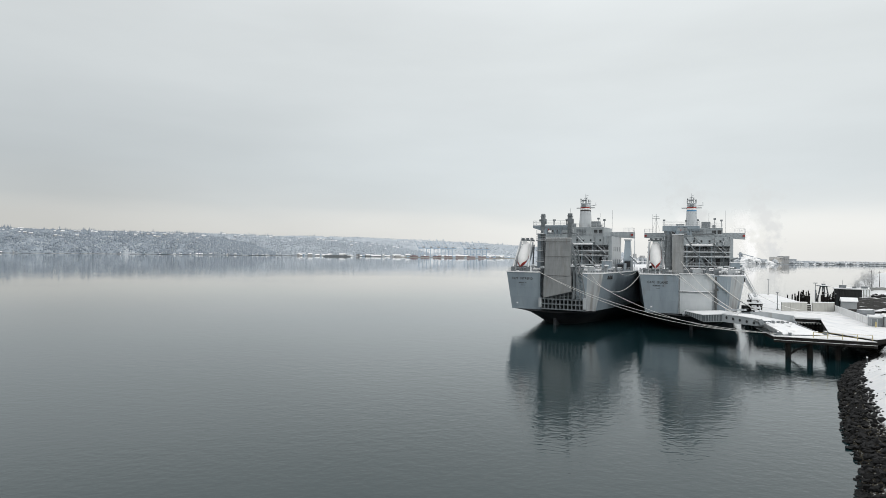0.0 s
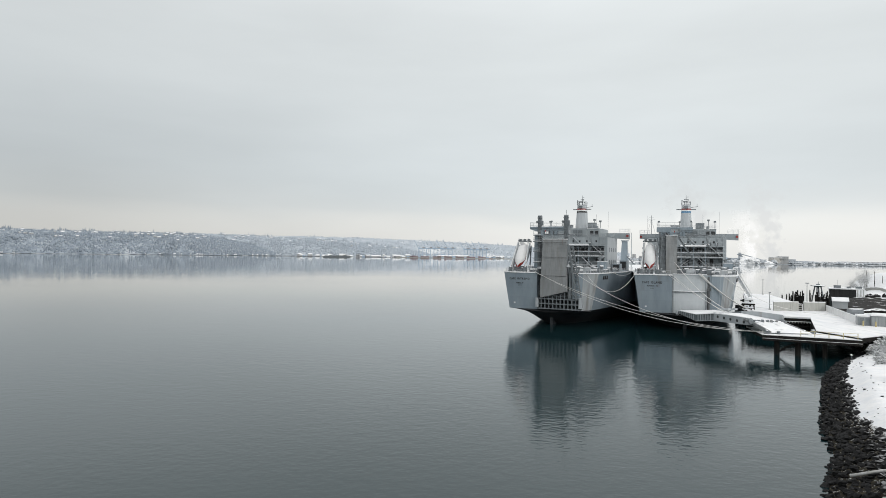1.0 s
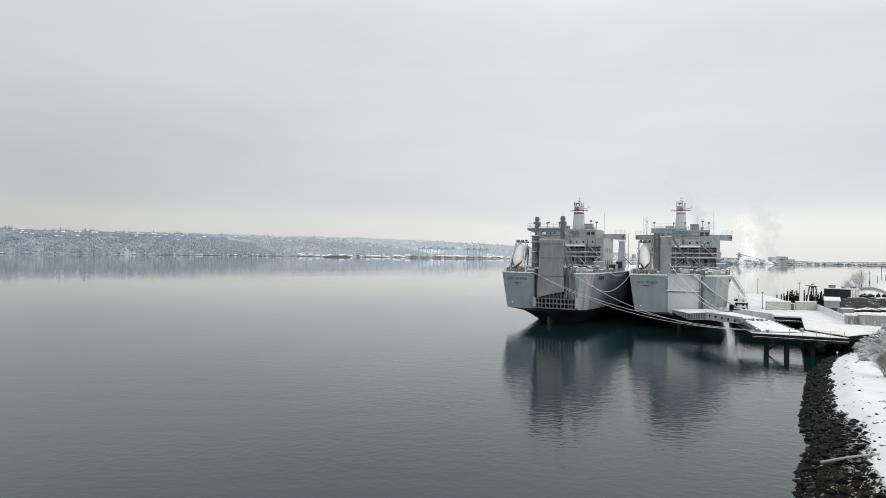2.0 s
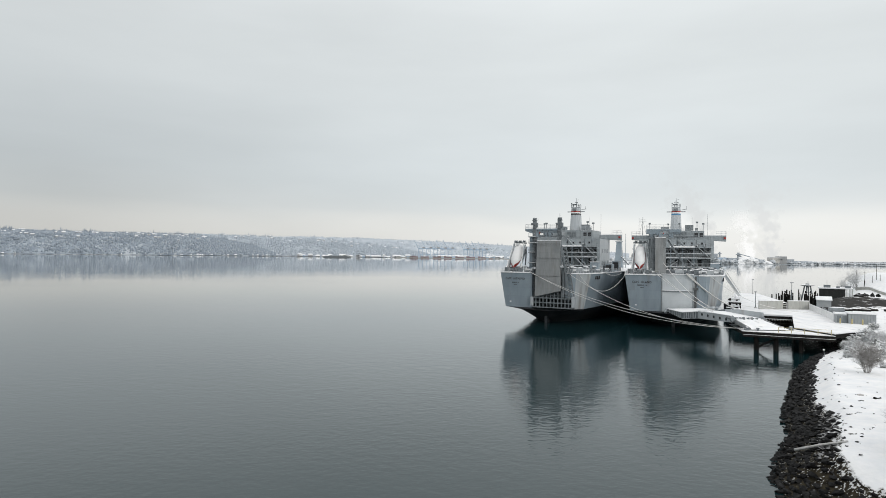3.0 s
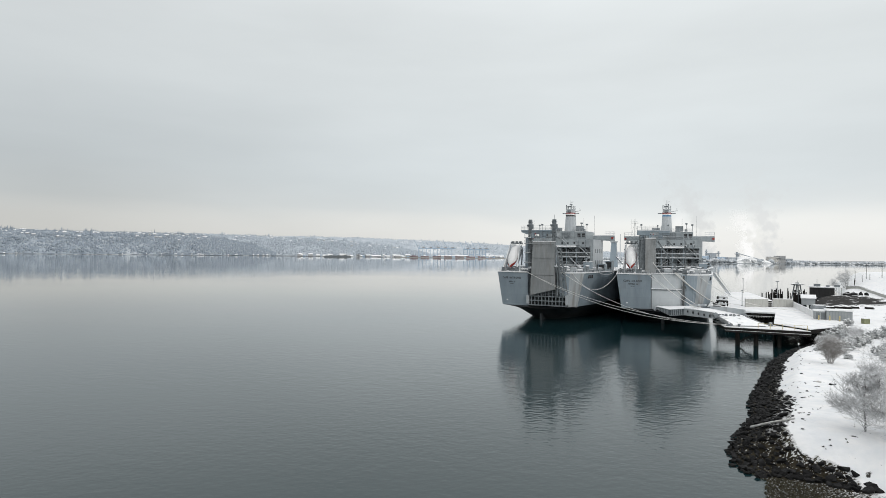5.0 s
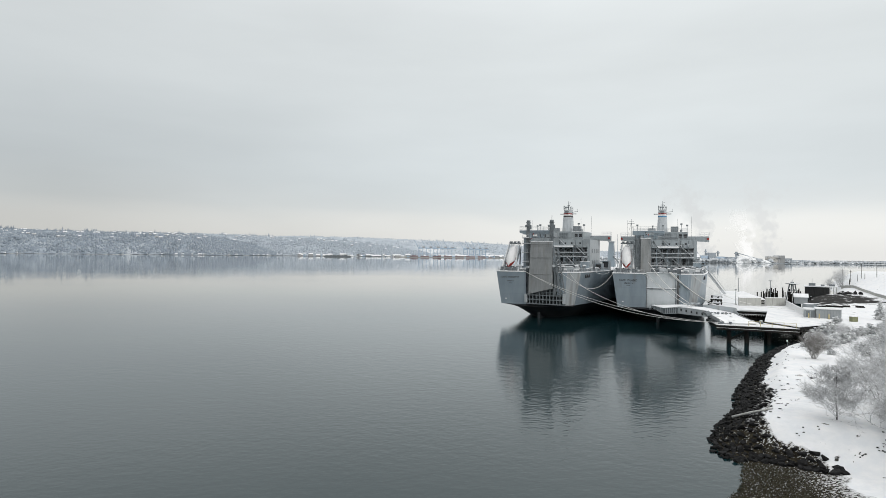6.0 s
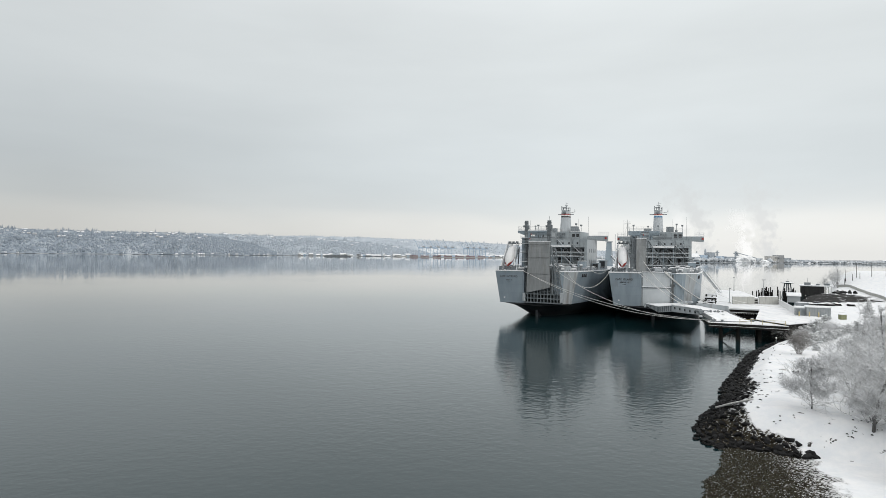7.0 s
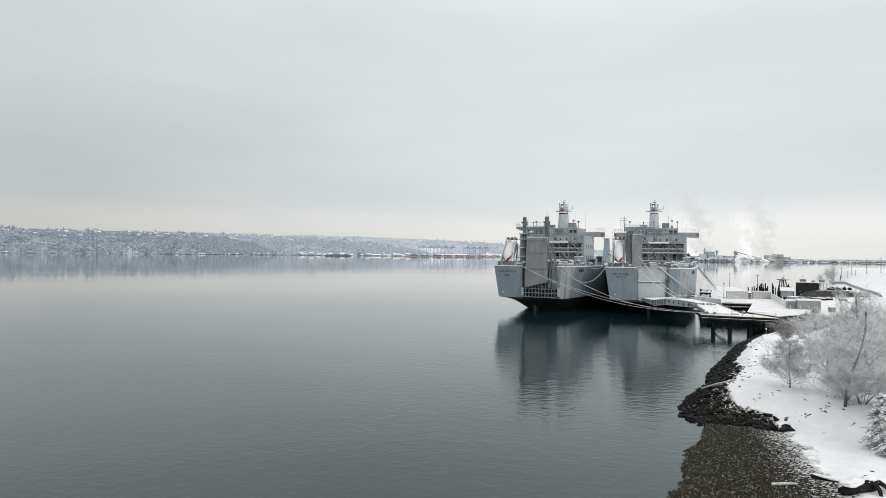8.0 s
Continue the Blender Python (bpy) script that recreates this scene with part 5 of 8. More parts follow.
RA, RB = [(55.6, 138.2, 4.75), (62.6, 136.6, 5.1)], [(53.7, 124.0, 5.25), (61.0, 125.0, 5.7)]
RM, RC = [(54.3, 117.2, 6.1), (61.6, 120.6, 5.9)], [(57.7, 109.6, 5.55), (64.2, 110.4, 5.45)]
for near, far, nm in ((RA, RB, "ramp_deck"), (RB, RM, "ramp_middle"), (RM, RC, "ramp_end")):
    quad = [near[0], near[1], far[1], far[0]]
    ramp_part(nm, quad, 0.35, STEEL, "lowered steel stern ramp")
    ramp_part("ramp_snow", [(p[0], p[1], p[2] + 0.14) for p in quad], 0.13, SNOW, "snow on the ramp")
for s in (0, 1):
    a, b, mid, c = (Vector(q[s]) for q in (RA, RB, RM, RC))
    # side girder: a shallow root, a deep ribbed knee and a holed outer part
    h = 0.75 * s
    profile = ((a, 0.1, -0.5), (b, 0.08, -1.35), (mid, 0.15 + h * 0.6, -1.35), (mid.lerp(c, 0.4), 0.3 + h, -1.15), (c, 0.55 + h, -0.75))
    for run, mat, nm in ((profile[:3], STEEL, "ribbed_girder"), (profile[2:], PALE, "holed_girder")):
        bm = B()
        loft(bm, [[tuple(on_right(p + Vector((x, 0, z)))) for x, z in ((-0.15, low), (0.15, low), (0.15, top), (-0.15, top))] for p, top, low in run], True, True)
        part(nm, bm, mat, ramp_ship, "grey ramp side girder")
    e = -0.22 if s == 0 else 0.22
    for p, q, lo, wd in ((a, b, 0.12, 0.34), (b, mid, 0.1, 0.34), (mid, c, 0.34 + h * 0.9, 0.3), (b, mid, -1.3, 0.3)):
        bm = B()
        beam(bm, on_right(p + Vector((e * 0.6, 0, lo))), on_right(q + Vector((e * 0.6, 0, lo + (0.2 if p is mid else 0)))), wd, 0.12)
        part("girder_flange", bm, SNOW if lo > 0 else PALE, ramp_ship, "snow-topped girder flange" if lo > 0 else "")
    for p0, p1, n, d0, d1 in ((a, b, 9, -0.5, -1.35), (b, mid, 7, -1.35, -1.35)):
        for i in range(1, n):
            p = p0.lerp(p1, i / n)
            bm = B()
            beam(bm, on_right(p + Vector((e, 0, d0 + (d1 - d0) * i / n))), on_right(p + Vector((e, 0, 0.05))), 0.2, 0.16)
            part("girder_rib", bm, PALE, ramp_ship)
    for i in range(5):
        q = mid.lerp(c, (i + 0.7) / 5.6) + Vector((e, 0, -0.35))
        bm = B()
        tube(bm, [on_right(q - Vector((0.05, 0, 0))), on_right(q + Vector((0.08, 0, 0)))], 0.27, 10)
        part("girder_hole", bm, DARK, ramp_ship, "dark lightening hole")
    bm = B()
    lump(bm, on_right(c) + Vector((0, 0, -0.1)), 0.6, 0.9, 0.7, 3 + s, 1, 0.5)
    part("ramp_shoe", bm, STEEL, ramp_ship)
    for k in range(3):
        q = on_right(c.lerp(mid, 0.02 + 0.05 * k) + Vector((e * 1.3, 0, 0)))
        part("hinge_pin", tube(B(), [q + Vector((-0.2, 0, 0.1 * k)), q + Vector((0.2, 0, 0.1 * k))], 0.2, 8), RAMP, ramp_ship)
# hydraulic arms and blocks over the root of the ramp
for a, b in (((59.2, 126.0, 6.3), (58.6, 119.8, 6.9)), ((60.4, 127.0, 6.2), (60.6, 121.0, 6.8)), ((56.6, 139.4, 5.0), (55.0, 138.0, 3.9))):
    part("ramp_jack", beam(B(), on_right(a), on_right(b), 0.5, 0.4), PALE, ramp_ship, "snow-dusted ramp jack")
# end flaps onto the landing
ramp_part("ramp_flap", [RC[0], RC[1], (66.2, 106.0, 3.84), (59.4, 106.0, 3.84)], 0.16, STEEL)
rnd = random.Random(64)
for i in range(14):
    k, f = rnd.random(), rnd.random()
    a, b = Vector(RC[0]).lerp(Vector(RC[1]), k), Vector((59.4, 106.0, 3.84)).lerp(Vector((66.2, 106.0, 3.84)), k)
    part("snow_hump", lump(B(), on_right(a.lerp(b, f)), rnd.uniform(0.5, 1.0), rnd.uniform(0.4, 0.9), rnd.uniform(0.08, 0.16), i * 1.9, 2, 0.5), SNOW, ramp_ship)
ramp_part("flap_snow", [(p[0], p[1], p[2] + 0.1) for p in ((57.8, 109.7, 5.5), (64.1, 110.4, 5.45), (66.6, 105.6, 3.86), (59.6, 105.9, 3.86))], 0.09, SNOW)
# hinge gear along the joint of the two ramp sections and at its foot
for i in range(16):
    k = i / 15
    p = Vector(RC[0]).lerp(Vector(RC[1]), k) + Vector((rnd.uniform(-0.2, 0.2), rnd.uniform(-0.3, 0.4), rnd.uniform(0.0, 0.25)))
    bm = B()
    q = on_right(p)
    w = rnd.uniform(0.12, 0.26)
    box(bm, q.x - w, q.x + w, q.y - 0.3, q.y + 0.3, q.z - 0.35, q.z + rnd.uniform(0.0, 0.18))
    part("hinge_block", bm, STEEL if i % 3 else RAMP, ramp_ship)

# gear on the ramp's foot and the landing: side plates, blocks and humps of snow
for a, b in (((57.8, 109.4, 5.3), (59.3, 105.9, 3.9)), ((63.8, 110.0, 5.3), (66.1, 106.2, 3.9))):
    bm = B()
    beam(bm, on_right(a), on_right(b), 0.3, 0.6)
    part("flap_side", bm, RAMP, ramp_ship)
rnd = random.Random(91)
for i, (x, y, w) in enumerate(((58.8, 106.2, 0.4), (58.9, 108.4, 0.4), (60.2, 108.6, 0.5), (60.6, 105.6, 0.4), (68.0, 107.4, 0.4))):
    ob = thing("mooring_bollard" if i % 2 else "winch_block", "dark iron mooring fitting capped with snow on the landing", "bollard", pose(x, y, 3.7, 0, 0, i * 40), group="landing fittings")
    bm = B()
    if i % 2:
        tube(bm, [(0, 0, -0.02), (0, 0, 0.35), (0, 0, 0.36), (0, 0, 0.55)], 0.22, 9, 0.3)
    else:
        box(bm, -w, w, -0.35, 0.35, -0.02, 0.4)
        tube(bm, [(-w * 0.8, 0, 0.5), (w * 0.8, 0, 0.5)], 0.25, 8)
    part("body", bm, STEEL, ob)
    bm = B()
    lump(bm, (0, 0, 0.62), w * 0.8, 0.4, 0.14, i * 1.3, 1, 0.4)
    part("snow_cap", bm, SNOW, ob)

# concrete barriers, corrugated fence, sheds
def barrier(a, b, h=2.25):
    ob = thing("concrete_wall", "stained concrete barrier wall with a snow cap on the wharf", "wall", group="concrete barrier walls")
    a, b = Vector((*a, YARD)), Vector((*b, YARD))
    n = 3
    for i in range(n):
        p, q = a.lerp(b, i / n + 0.004), a.lerp(b, (i + 1) / n - 0.004)
        bm = B()
        beam(bm, p + Vector((0, 0, h / 2)), q + Vector((0, 0, h / 2)), 0.45, h)
        part("panel", bm, CONCRETE, ob)
    bm = B()
    beam(bm, a + Vector((0, 0, h + 0.08)), b + Vector((0, 0, h + 0.08)), 0.55, 0.16)
    part("snow_cap", bm, SNOW, ob)


barrier((84.5, 150.0), (91.1, 150.4))
barrier((92.5, 150.5), (97.9, 150.3))
bm = B()
box(bm, 91.3, 92.3, 150.6, 151.2, YARD, YARD + 1.7)
crate = solid("dark_crate", bm, TIMBER, "dark slatted crate between the concrete walls", "crate")
bm = B()
box(bm, 91.25, 92.35, 150.55, 151.25, YARD + 1.7, YARD + 1.82)
part("snow_cap", bm, SNOW, crate)
for k in range(3):
    bm = B()
    box(bm, 91.28, 92.32, 150.53, 150.6, YARD + 0.25 + k * 0.5, YARD + 0.42 + k * 0.5)
    part("slat", bm, CONCRETE, crate)

fence = thing("sheet_fence", "pale grey corrugated sheet fence beside the snowy yard", "fence")
fa, fb = Vector((98.1, 150.2, YARD)), Vector((84.8, 119.2, YARD))
n = 34
for i in range(n):
    p, q = fa.lerp(fb, i / n), fa.lerp(fb, (i + 0.93) / n)
    bm = B()
    off = Vector((0.06 * (i % 2), 0, 0))
    beam(bm, p + off + Vector((0, 0, 0.8)), q + off + Vector((0, 0, 0.8)), 0.07, 1.6)
    part("sheet", bm, WHITE, fence)
bm = B()
beam(bm, fa + Vector((0.03, 0, 1.63)), fb + Vector((0.03, 0, 1.63)), 0.16, 0.07)
part("snow_line", bm, SNOW, fence)


def gable_hut(name, label, x, y, w, d, h, rise, rz, mat):
    ob = thing(name, label, "shed", pose(x, y, YARD, 0, 0, rz))
    bm = B()
    prism(bm, [(-w / 2, -d / 2), (w / 2, -d / 2), (w / 2, d / 2), (-w / 2, d / 2)], 0, h)
    for s in (-1, 1):
        v = [bm.verts.new(p) for p in ((-w / 2, s * d / 2, h), (w / 2, s * d / 2, h), (0, s * d / 2, h + rise))]
        bm.faces.new(v)
    wall = part("wall", bm, mat, ob)
    for s in (-1, 1):
        bm = B()
        v = [(s * (w / 2 + 0.25), -d / 2 - 0.25, h - 0.1), (s * (w / 2 + 0.25), d / 2 + 0.25, h - 0.1), (0, d / 2 + 0.25, h + rise + 0.05), (0, -d / 2 - 0.25, h + rise + 0.05)]
        lo = [bm.verts.new(p) for p in v]
        hi = [bm.verts.new((p[0], p[1], p[2] + 0.22)) for p in v]
        bm.faces.new(lo)
        bm.faces.new(hi)
        for i in range(4):
            bm.faces.new((lo[i], lo[(i + 1) % 4], hi[(i + 1) % 4], hi[i]))
        part("roof", bm, SNOW, ob, "snow-covered roof slope")
    bm = B()
    box(bm, -w * 0.2, w * 0.05, -d / 2 - 0.04, -d / 2, 0.05, 1.9)
    part("door", bm, STEEL, wall)
    return ob


gable_hut("equipment_hut", "small grey hut with a snowy gable roof", 108.6, 160.5, 2.5, 3.4, 2.0, 0.75, 62, SHED)

# long flat-roofed metal shed with bollards before it
shed = thing("metal_shed", "long grey metal shed with a snowy flat roof", "shed", pose(84.0, 118.4, YARD - 0.35, 0, 0, -26) @ Matrix.Scale(0.76, 4) @ Matrix.Diagonal((1, 1, 1.28, 1)))
bm = B()
box(bm, 2.9, 9.4, 0, 3.4, 0, 2.55)
part("wall", bm, SHED, shed)
for i in range(9):
    bm = B()
    box(bm, 3.0 + i * 0.72, 3.05 + i * 0.72, -0.05, 0, 0.1, 2.4)
    part("batten", bm, STEEL, shed)
bm = B()
box(bm, 0, 2.8, 0.4, 3.4, 0, 2.3)
ann = part("annexe", bm, SHED, shed)
for i in range(2):
    bm = B()
    box(bm, 0.15 + i * 1.3, 1.35 + i * 1.3, 0.33, 0.4, 0.1, 2.0)
    d = part("door", bm, STEEL, ann)
    bm = B()
    box(bm, 0.2 + i * 1.3, 0.3 + i * 1.3, 0.28, 0.33, 0.1, 2.0)
    part("door_stile", bm, PALE, d)
bm = B()
prism(bm, [(2.7, -0.3), (9.6, -0.3), (9.6, 3.6), (2.7, 3.6)], 2.55, 2.85)
part("roof", bm, SNOW, shed, "snow-covered flat roof")
bm = B()
prism(bm, [(-0.2, 0.1), (2.69, 0.1), (2.69, 3.6), (-0.2, 3.6)], 2.3, 2.62)
part("roof", bm, SNOW, shed, "snow-covered flat roof")
for x, y in ((84.2, 117.2), (86.0, 116.2), (87.6, 115.3)):
    bm = B()
    tube(bm, [(0, 0, 0), (0, 0, 1.05)], 0.14, 8)
    lump(bm, (0, 0, 1.05), 0.14, 0.14, 0.1, 1, 1, 0)
    o = solid("bollard", bm, YELLOW, "yellow steel bollard before the shed", "bollard", "yellow bollards")
    o.location = (x, y, YARD)
bm = B()
box(bm, -0.95, 0.95, -0.6, 0.6, 0, 1.5)
box(bm, -1.0, 1.0, -0.65, 0.65, 1.05, 1.15)
dump = solid("waste_container", bm, OLIVE, "olive green steel waste container in the snow", "container")
dump.matrix_world = pose(90.2, 111.0, YARD, 0, 0, 8) @ Matrix.Scale(0.72, 4)
bm = B()
prism(bm, [(-1.0, -0.65), (1.0, -0.65), (1.0, 0.65), (-1.0, 0.65)], 1.5, 1.66)
part("snow_cap", bm, SNOW, dump)
bm = B()
tube(bm, [(-1.6, 0, 0.75), (-1.3, 0, 0.75), (1.3, 0, 0.75), (1.6, 0, 0.75)], 0.75, 14)
tank = solid("fuel_tank", bm, STEEL, "grey cylindrical tank lying in the snow", "tank", smooth=False)
tank.matrix_world = pose(99.2, 141.0, YARD, 0, 0, -12)
bm = B()
lump(bm, (0, 0, 1.45), 1.5, 0.5, 0.18, 2, 2, 0.3)
part("snow_cap", bm, SNOW, tank)

# snow-topped stacks of timber and rubble by the dark ground
rnd = random.Random(21)
for i in range(9):
    x, y = 105.5 + i * 1.5, 149.0 + rnd.uniform(-2.5, 3.5)
    st = thing("timber_stack", "low stack of dark timbers under snow", "timber stack", pose(x, y, YARD, 0, 0, rnd.uniform(-12, 12)), group="timber stacks")
    L = rnd.uniform(1.5, 2.6)
    for r in range(2):
        for k in range(3):
            bm = B()
            beam(bm, (-L / 2, (k - 1) * 0.5, 0.14 + r * 0.27), (L / 2 * rnd.uniform(0.6, 1.0), (k - 1) * 0.5, 0.14 + r * 0.27), 0.26)
            part("timber", bm, TIMBER, st)
    bm = B()
    lump(bm, (0.1, 0.1, 0.55), L * 0.42, 0.6, 0.13, i * 2.1, 2, 0.8)
    part("snow_cap", bm, SNOW, st)


def lamp_post(x, y, z, h, arm):
    ob = thing("lamp_post", "slim grey lamp post on the wharf", "lamp post", pose(x, y, z), group="wharf lamp posts")
    bm = B()
    tube(bm, [(0, 0, 0), (0, 0, h)], 0.11, 8, 0.07)
    part("pole", bm, STEEL, ob)
    bm = B()
    box(bm, -arm, arm, -0.15, 0.15, h - 0.08, h + 0.12)
    part("lamp_head", bm, STEEL, ob)
    bm = B()
    box(bm, -0.22, 0.22, -0.22, 0.22, 0, 0.3)
    part("base", bm, CONCRETE, ob)


lamp_post(117.5, 216.0, YARD + 0.06, 5.4, 0.3)
lamp_post(85.2, 153.0, YARD + 0.06, 4.4, 0.22)
lamp_post(97.7, 157.5, YARD + 0.06, 6.8, 0.45)

# old mooring piles standing in the water behind the walls
rnd = random.Random(31)
for i in range(58):
    k = rnd.random()
    if i < 26:
        x, y, top = rnd.gauss(132.5, 1.7), rnd.gauss(221, 2.0), rnd.uniform(3.0, 5.8)
    else:
        x, y, top = rnd.choice((rnd.uniform(136, 148), rnd.gauss(143.5, 1.6))), rnd.uniform(216, 228), rnd.uniform(2.4, 5.4)
    bm = B()
    tube(bm, [(0, 0, -3 - top), (rnd.uniform(-0.15, 0.15), 0, 0)], rnd.uniform(0.15, 0.25), 7)
    o = solid("mooring_pile", bm, TIMBER, "weathered black timber pile standing in the water", "pile", "old mooring piles")
    o.location = (x, y, top)
    if rnd.random() < 0.6:
        bm = B()
        lump(bm, (0, 0, 0.04), 0.26, 0.26, 0.1, i, 1, 0.1)
        part("snow_cap", bm, SNOW, o)

# round platform on splayed legs
tw = thing("platform_tower", "round snow-topped platform on four splayed steel legs", "platform", pose(153.6, 241.0, 0))
for sx, sy in ((-1, -1), (1, -1), (1, 1), (-1, 1)):
    bm = B()
    tube(bm, [(sx * 1.8, sy * 1.8, -2), (sx * 0.75, sy * 0.75, 6.2)], 0.26, 8)
    part("leg", bm, STEEL, tw)
bm = B()
tube(bm, [(0, 0, 6.0), (0, 0, 6.25), (0, 0, 6.26), (0, 0, 6.5)], 1.1, 16, 2.8)
part("platform", bm, STEEL, tw)
bm = B()
lump(bm, (0, 0, 6.55), 2.7, 2.7, 0.24, 4, 2, 0.2)
part("snow_cap", bm, SNOW, tw)
bm = B()
box(bm, -0.5, 0.5, -0.5, 0.5, 6.7, 7.2)
tube(bm, [(0.2, 0, 7.2), (0.2, 0, 8.2)], 0.06, 5)
part("lantern", bm, STEEL, tw)
bm = B()
beam(bm, (-1.5, -1.5, 1.2), (1.5, -1.5, 1.2), 0.25)
beam(bm, (-1.2, -1.2, 3.4), (1.2, -1.2, 3.4), 0.2)
part("cross_brace", bm, STEEL, tw)

# black boathouse
bh = thing("boathouse", "black tarred boathouse with a snowy flat roof", "boathouse", pose(170.2, 259.0, 0, 0, 0, -31))
bm = B()
box(bm, 0, 9.6, 0, 9, -1, 4.3)
bw = part("wall", bm, BLACKWALL, bh)
for i in range(22):
    bm = B()
    box(bm, 0.02 + i * 0.44, 0.4 + i * 0.44, -0.07 - 0.03 * (i % 2), 0, -0.5, 4.25)
    part("board", bm, BLACKWALL, bw)
bm = B()
box(bm, -0.4, 12.6, -0.4, 9.4, 4.3, 4.75)
part("roof", bm, SNOW, bh, "snow-covered roof edge")
for u in (10.2, 11.3, 12.3):
    bm = B()
    box(bm, u - 0.12, u + 0.12, 0.1, 0.35, -1, 4.3)
    part("porch_post", bm, CONCRETE, bh)
for u, w, h in ((1.6, 2.6, 1.0), (6.4, 1.4, 0.5), (9.6, 2.2, 0.7)):
    bm = B()
    box(bm, u, u + w, 2.0, 3.6, 4.75, 4.75 + h)
    box(bm, u - 0.1, u + w + 0.1, 1.9, 3.7, 4.75 + h, 4.9 + h)
    part("roof_unit", bm, STEEL, bh)
bm = B()
tube(bm, [(2.9, 2.6, 5.6), (2.9, 2.6, 8.2)], 0.06, 5)
part("aerial", bm, STEEL, bh)
rnd = random.Random(41)
for i in range(14):
    bm = B()
    lump(bm, (0, 0, 0.3), rnd.uniform(0.8, 1.7), rnd.uniform(0.7, 1.2), rnd.uniform(0.5, 1.4), i * 3.3, 1, 0.6)
    o = solid("boulder", bm, ROCK, "dark boulder on the muddy bank", "rock", "bank boulders")
    x, y = rnd.uniform(181, 190), rnd.uniform(249, 260)
    o.location = (x, y, land_at(x, y) - 0.1)

# retaining wall and poles along the slope
rw = thing("retaining_wall", "low grey-brown retaining wall along the snowy slope", "wall")
line = [(207, 288), (208, 280), (204, 269), (198, 255), (190, 240), (183, 226), (176, 213), (169, 202), (161, 190), (152, 178)]
for a, b in zip(line, line[1:]):
    for k in range(3):
        p, q = Vector((*a, 0)).lerp(Vector((*b, 0)), k / 3), Vector((*a, 0)).lerp(Vector((*b, 0)), (k + 0.97) / 3)
        z = land_at((p.x + q.x) / 2, (p.y + q.y) / 2)
        bm = B()
        beam(bm, (p.x, p.y, z + 0.3), (q.x, q.y, z + 0.3), 0.4, 1.9)
        part("panel", bm, CONCRETE, rw)
        bm = B()
        beam(bm, (p.x, p.y, z + 1.3), (q.x, q.y, z + 1.3), 0.5, 0.12)
        part("snow_cap", bm, SNOW, rw)
for i, (px, py, h) in enumerate(((210, 292, 9.5), (217, 296, 6.5), (220, 292, 8.0), (223, 285, 8.0), (226, 279, 8.5), (211, 288, 3.6), (214, 292, 3.2), (216.5, 290, 3.8), (230, 272, 8.5), (219, 288, 3.4))):
    ob = thing("utility_pole", "dark timber utility pole on the snowy slope", "pole", pose(px, py, land_at(px, py) - 0.3), group="utility poles")
    bm = B()
    tube(bm, [(0, 0, 0), (0, 0, h)], 0.13, 7, 0.09)
    part("pole", bm, TIMBER, ob)
    if h > 6:
        bm = B()
        beam(bm, (-0.7, 0, h - 0.7), (0.7, 0, h - 0.7), 0.1)
        part("crossarm", bm, TIMBER, ob)


# mooring lines
def mooring(a, b, sag, r, label="pale mooring rope running from ship to pier"):
    bm = B()
    a, b = Vector(a), Vector(b)
    pts = [a.lerp(b, i / 24) - Vector((0, 0, sag * 4 * (i / 24) * (1 - i / 24))) for i in range(25)]
    tube(bm, pts, r, 6)
    return solid("mooring_line", bm, ROPE, label, "rope", "mooring lines", smooth=True)


def at_left(u, v, z):
    return LEFT_AT @ Vector((u, v, z))


def at_right(u, v, z):
    return RIGHT_AT @ Vector((u, v, z))


mooring(at_left(8.0, -0.05, 13.35), (58.4, 105.9, 4.0), 2.6, 0.045)
mooring(at_left(8.3, -0.05, 13.35), (58.6, 106.4, 4.0), 3.3, 0.045)
mooring(at_left(18.0, 0.6, 13.35), (58.8, 106.6, 4.0), 3.4, 0.045)
mooring(at_left(20.4, 1.9, 13.35), at_right(0.3, 0.0, 13.3), 4.6, 0.05, "slack pale rope slung between the two ships")
mooring(at_left(24.5, 14.0, 13.35), at_right(-1.2, 6.0, 13.3), 0.8, 0.06, "slack pale rope slung between the two ships")
mooring(at_right(7.6, -0.05, 13.3), (59.0, 106.8, 4.0), 0.9, 0.045)
mooring(at_right(8.4, -0.1, 13.4), (59.2, 107.0, 4.0), 1.3, 0.04)
mooring(at_right(9.2, -0.1, 16.2), (61.0, 124.4, 6.0), 1.4, 0.06)
mooring(at_right(14.5, -0.1, 13.6), (74.2, 135.8, 4.3), 1.3, 0.14, "thick pale mooring hawser from ship to wharf")
mooring(at_right(14.9, -0.1, 13.6), (74.7, 135.3, 4.3), 1.6, 0.11, "thick pale mooring hawser from ship to wharf")
mooring(at_right(19.6, 1.3, 13.4), (85.0, 143.0, 5.0), 1.4, 0.05)
mooring((78.8, 150.5, 5.0), (97.5, 121.0, 4.6), 0.2, 0.04, "thin pale cable across the yard")

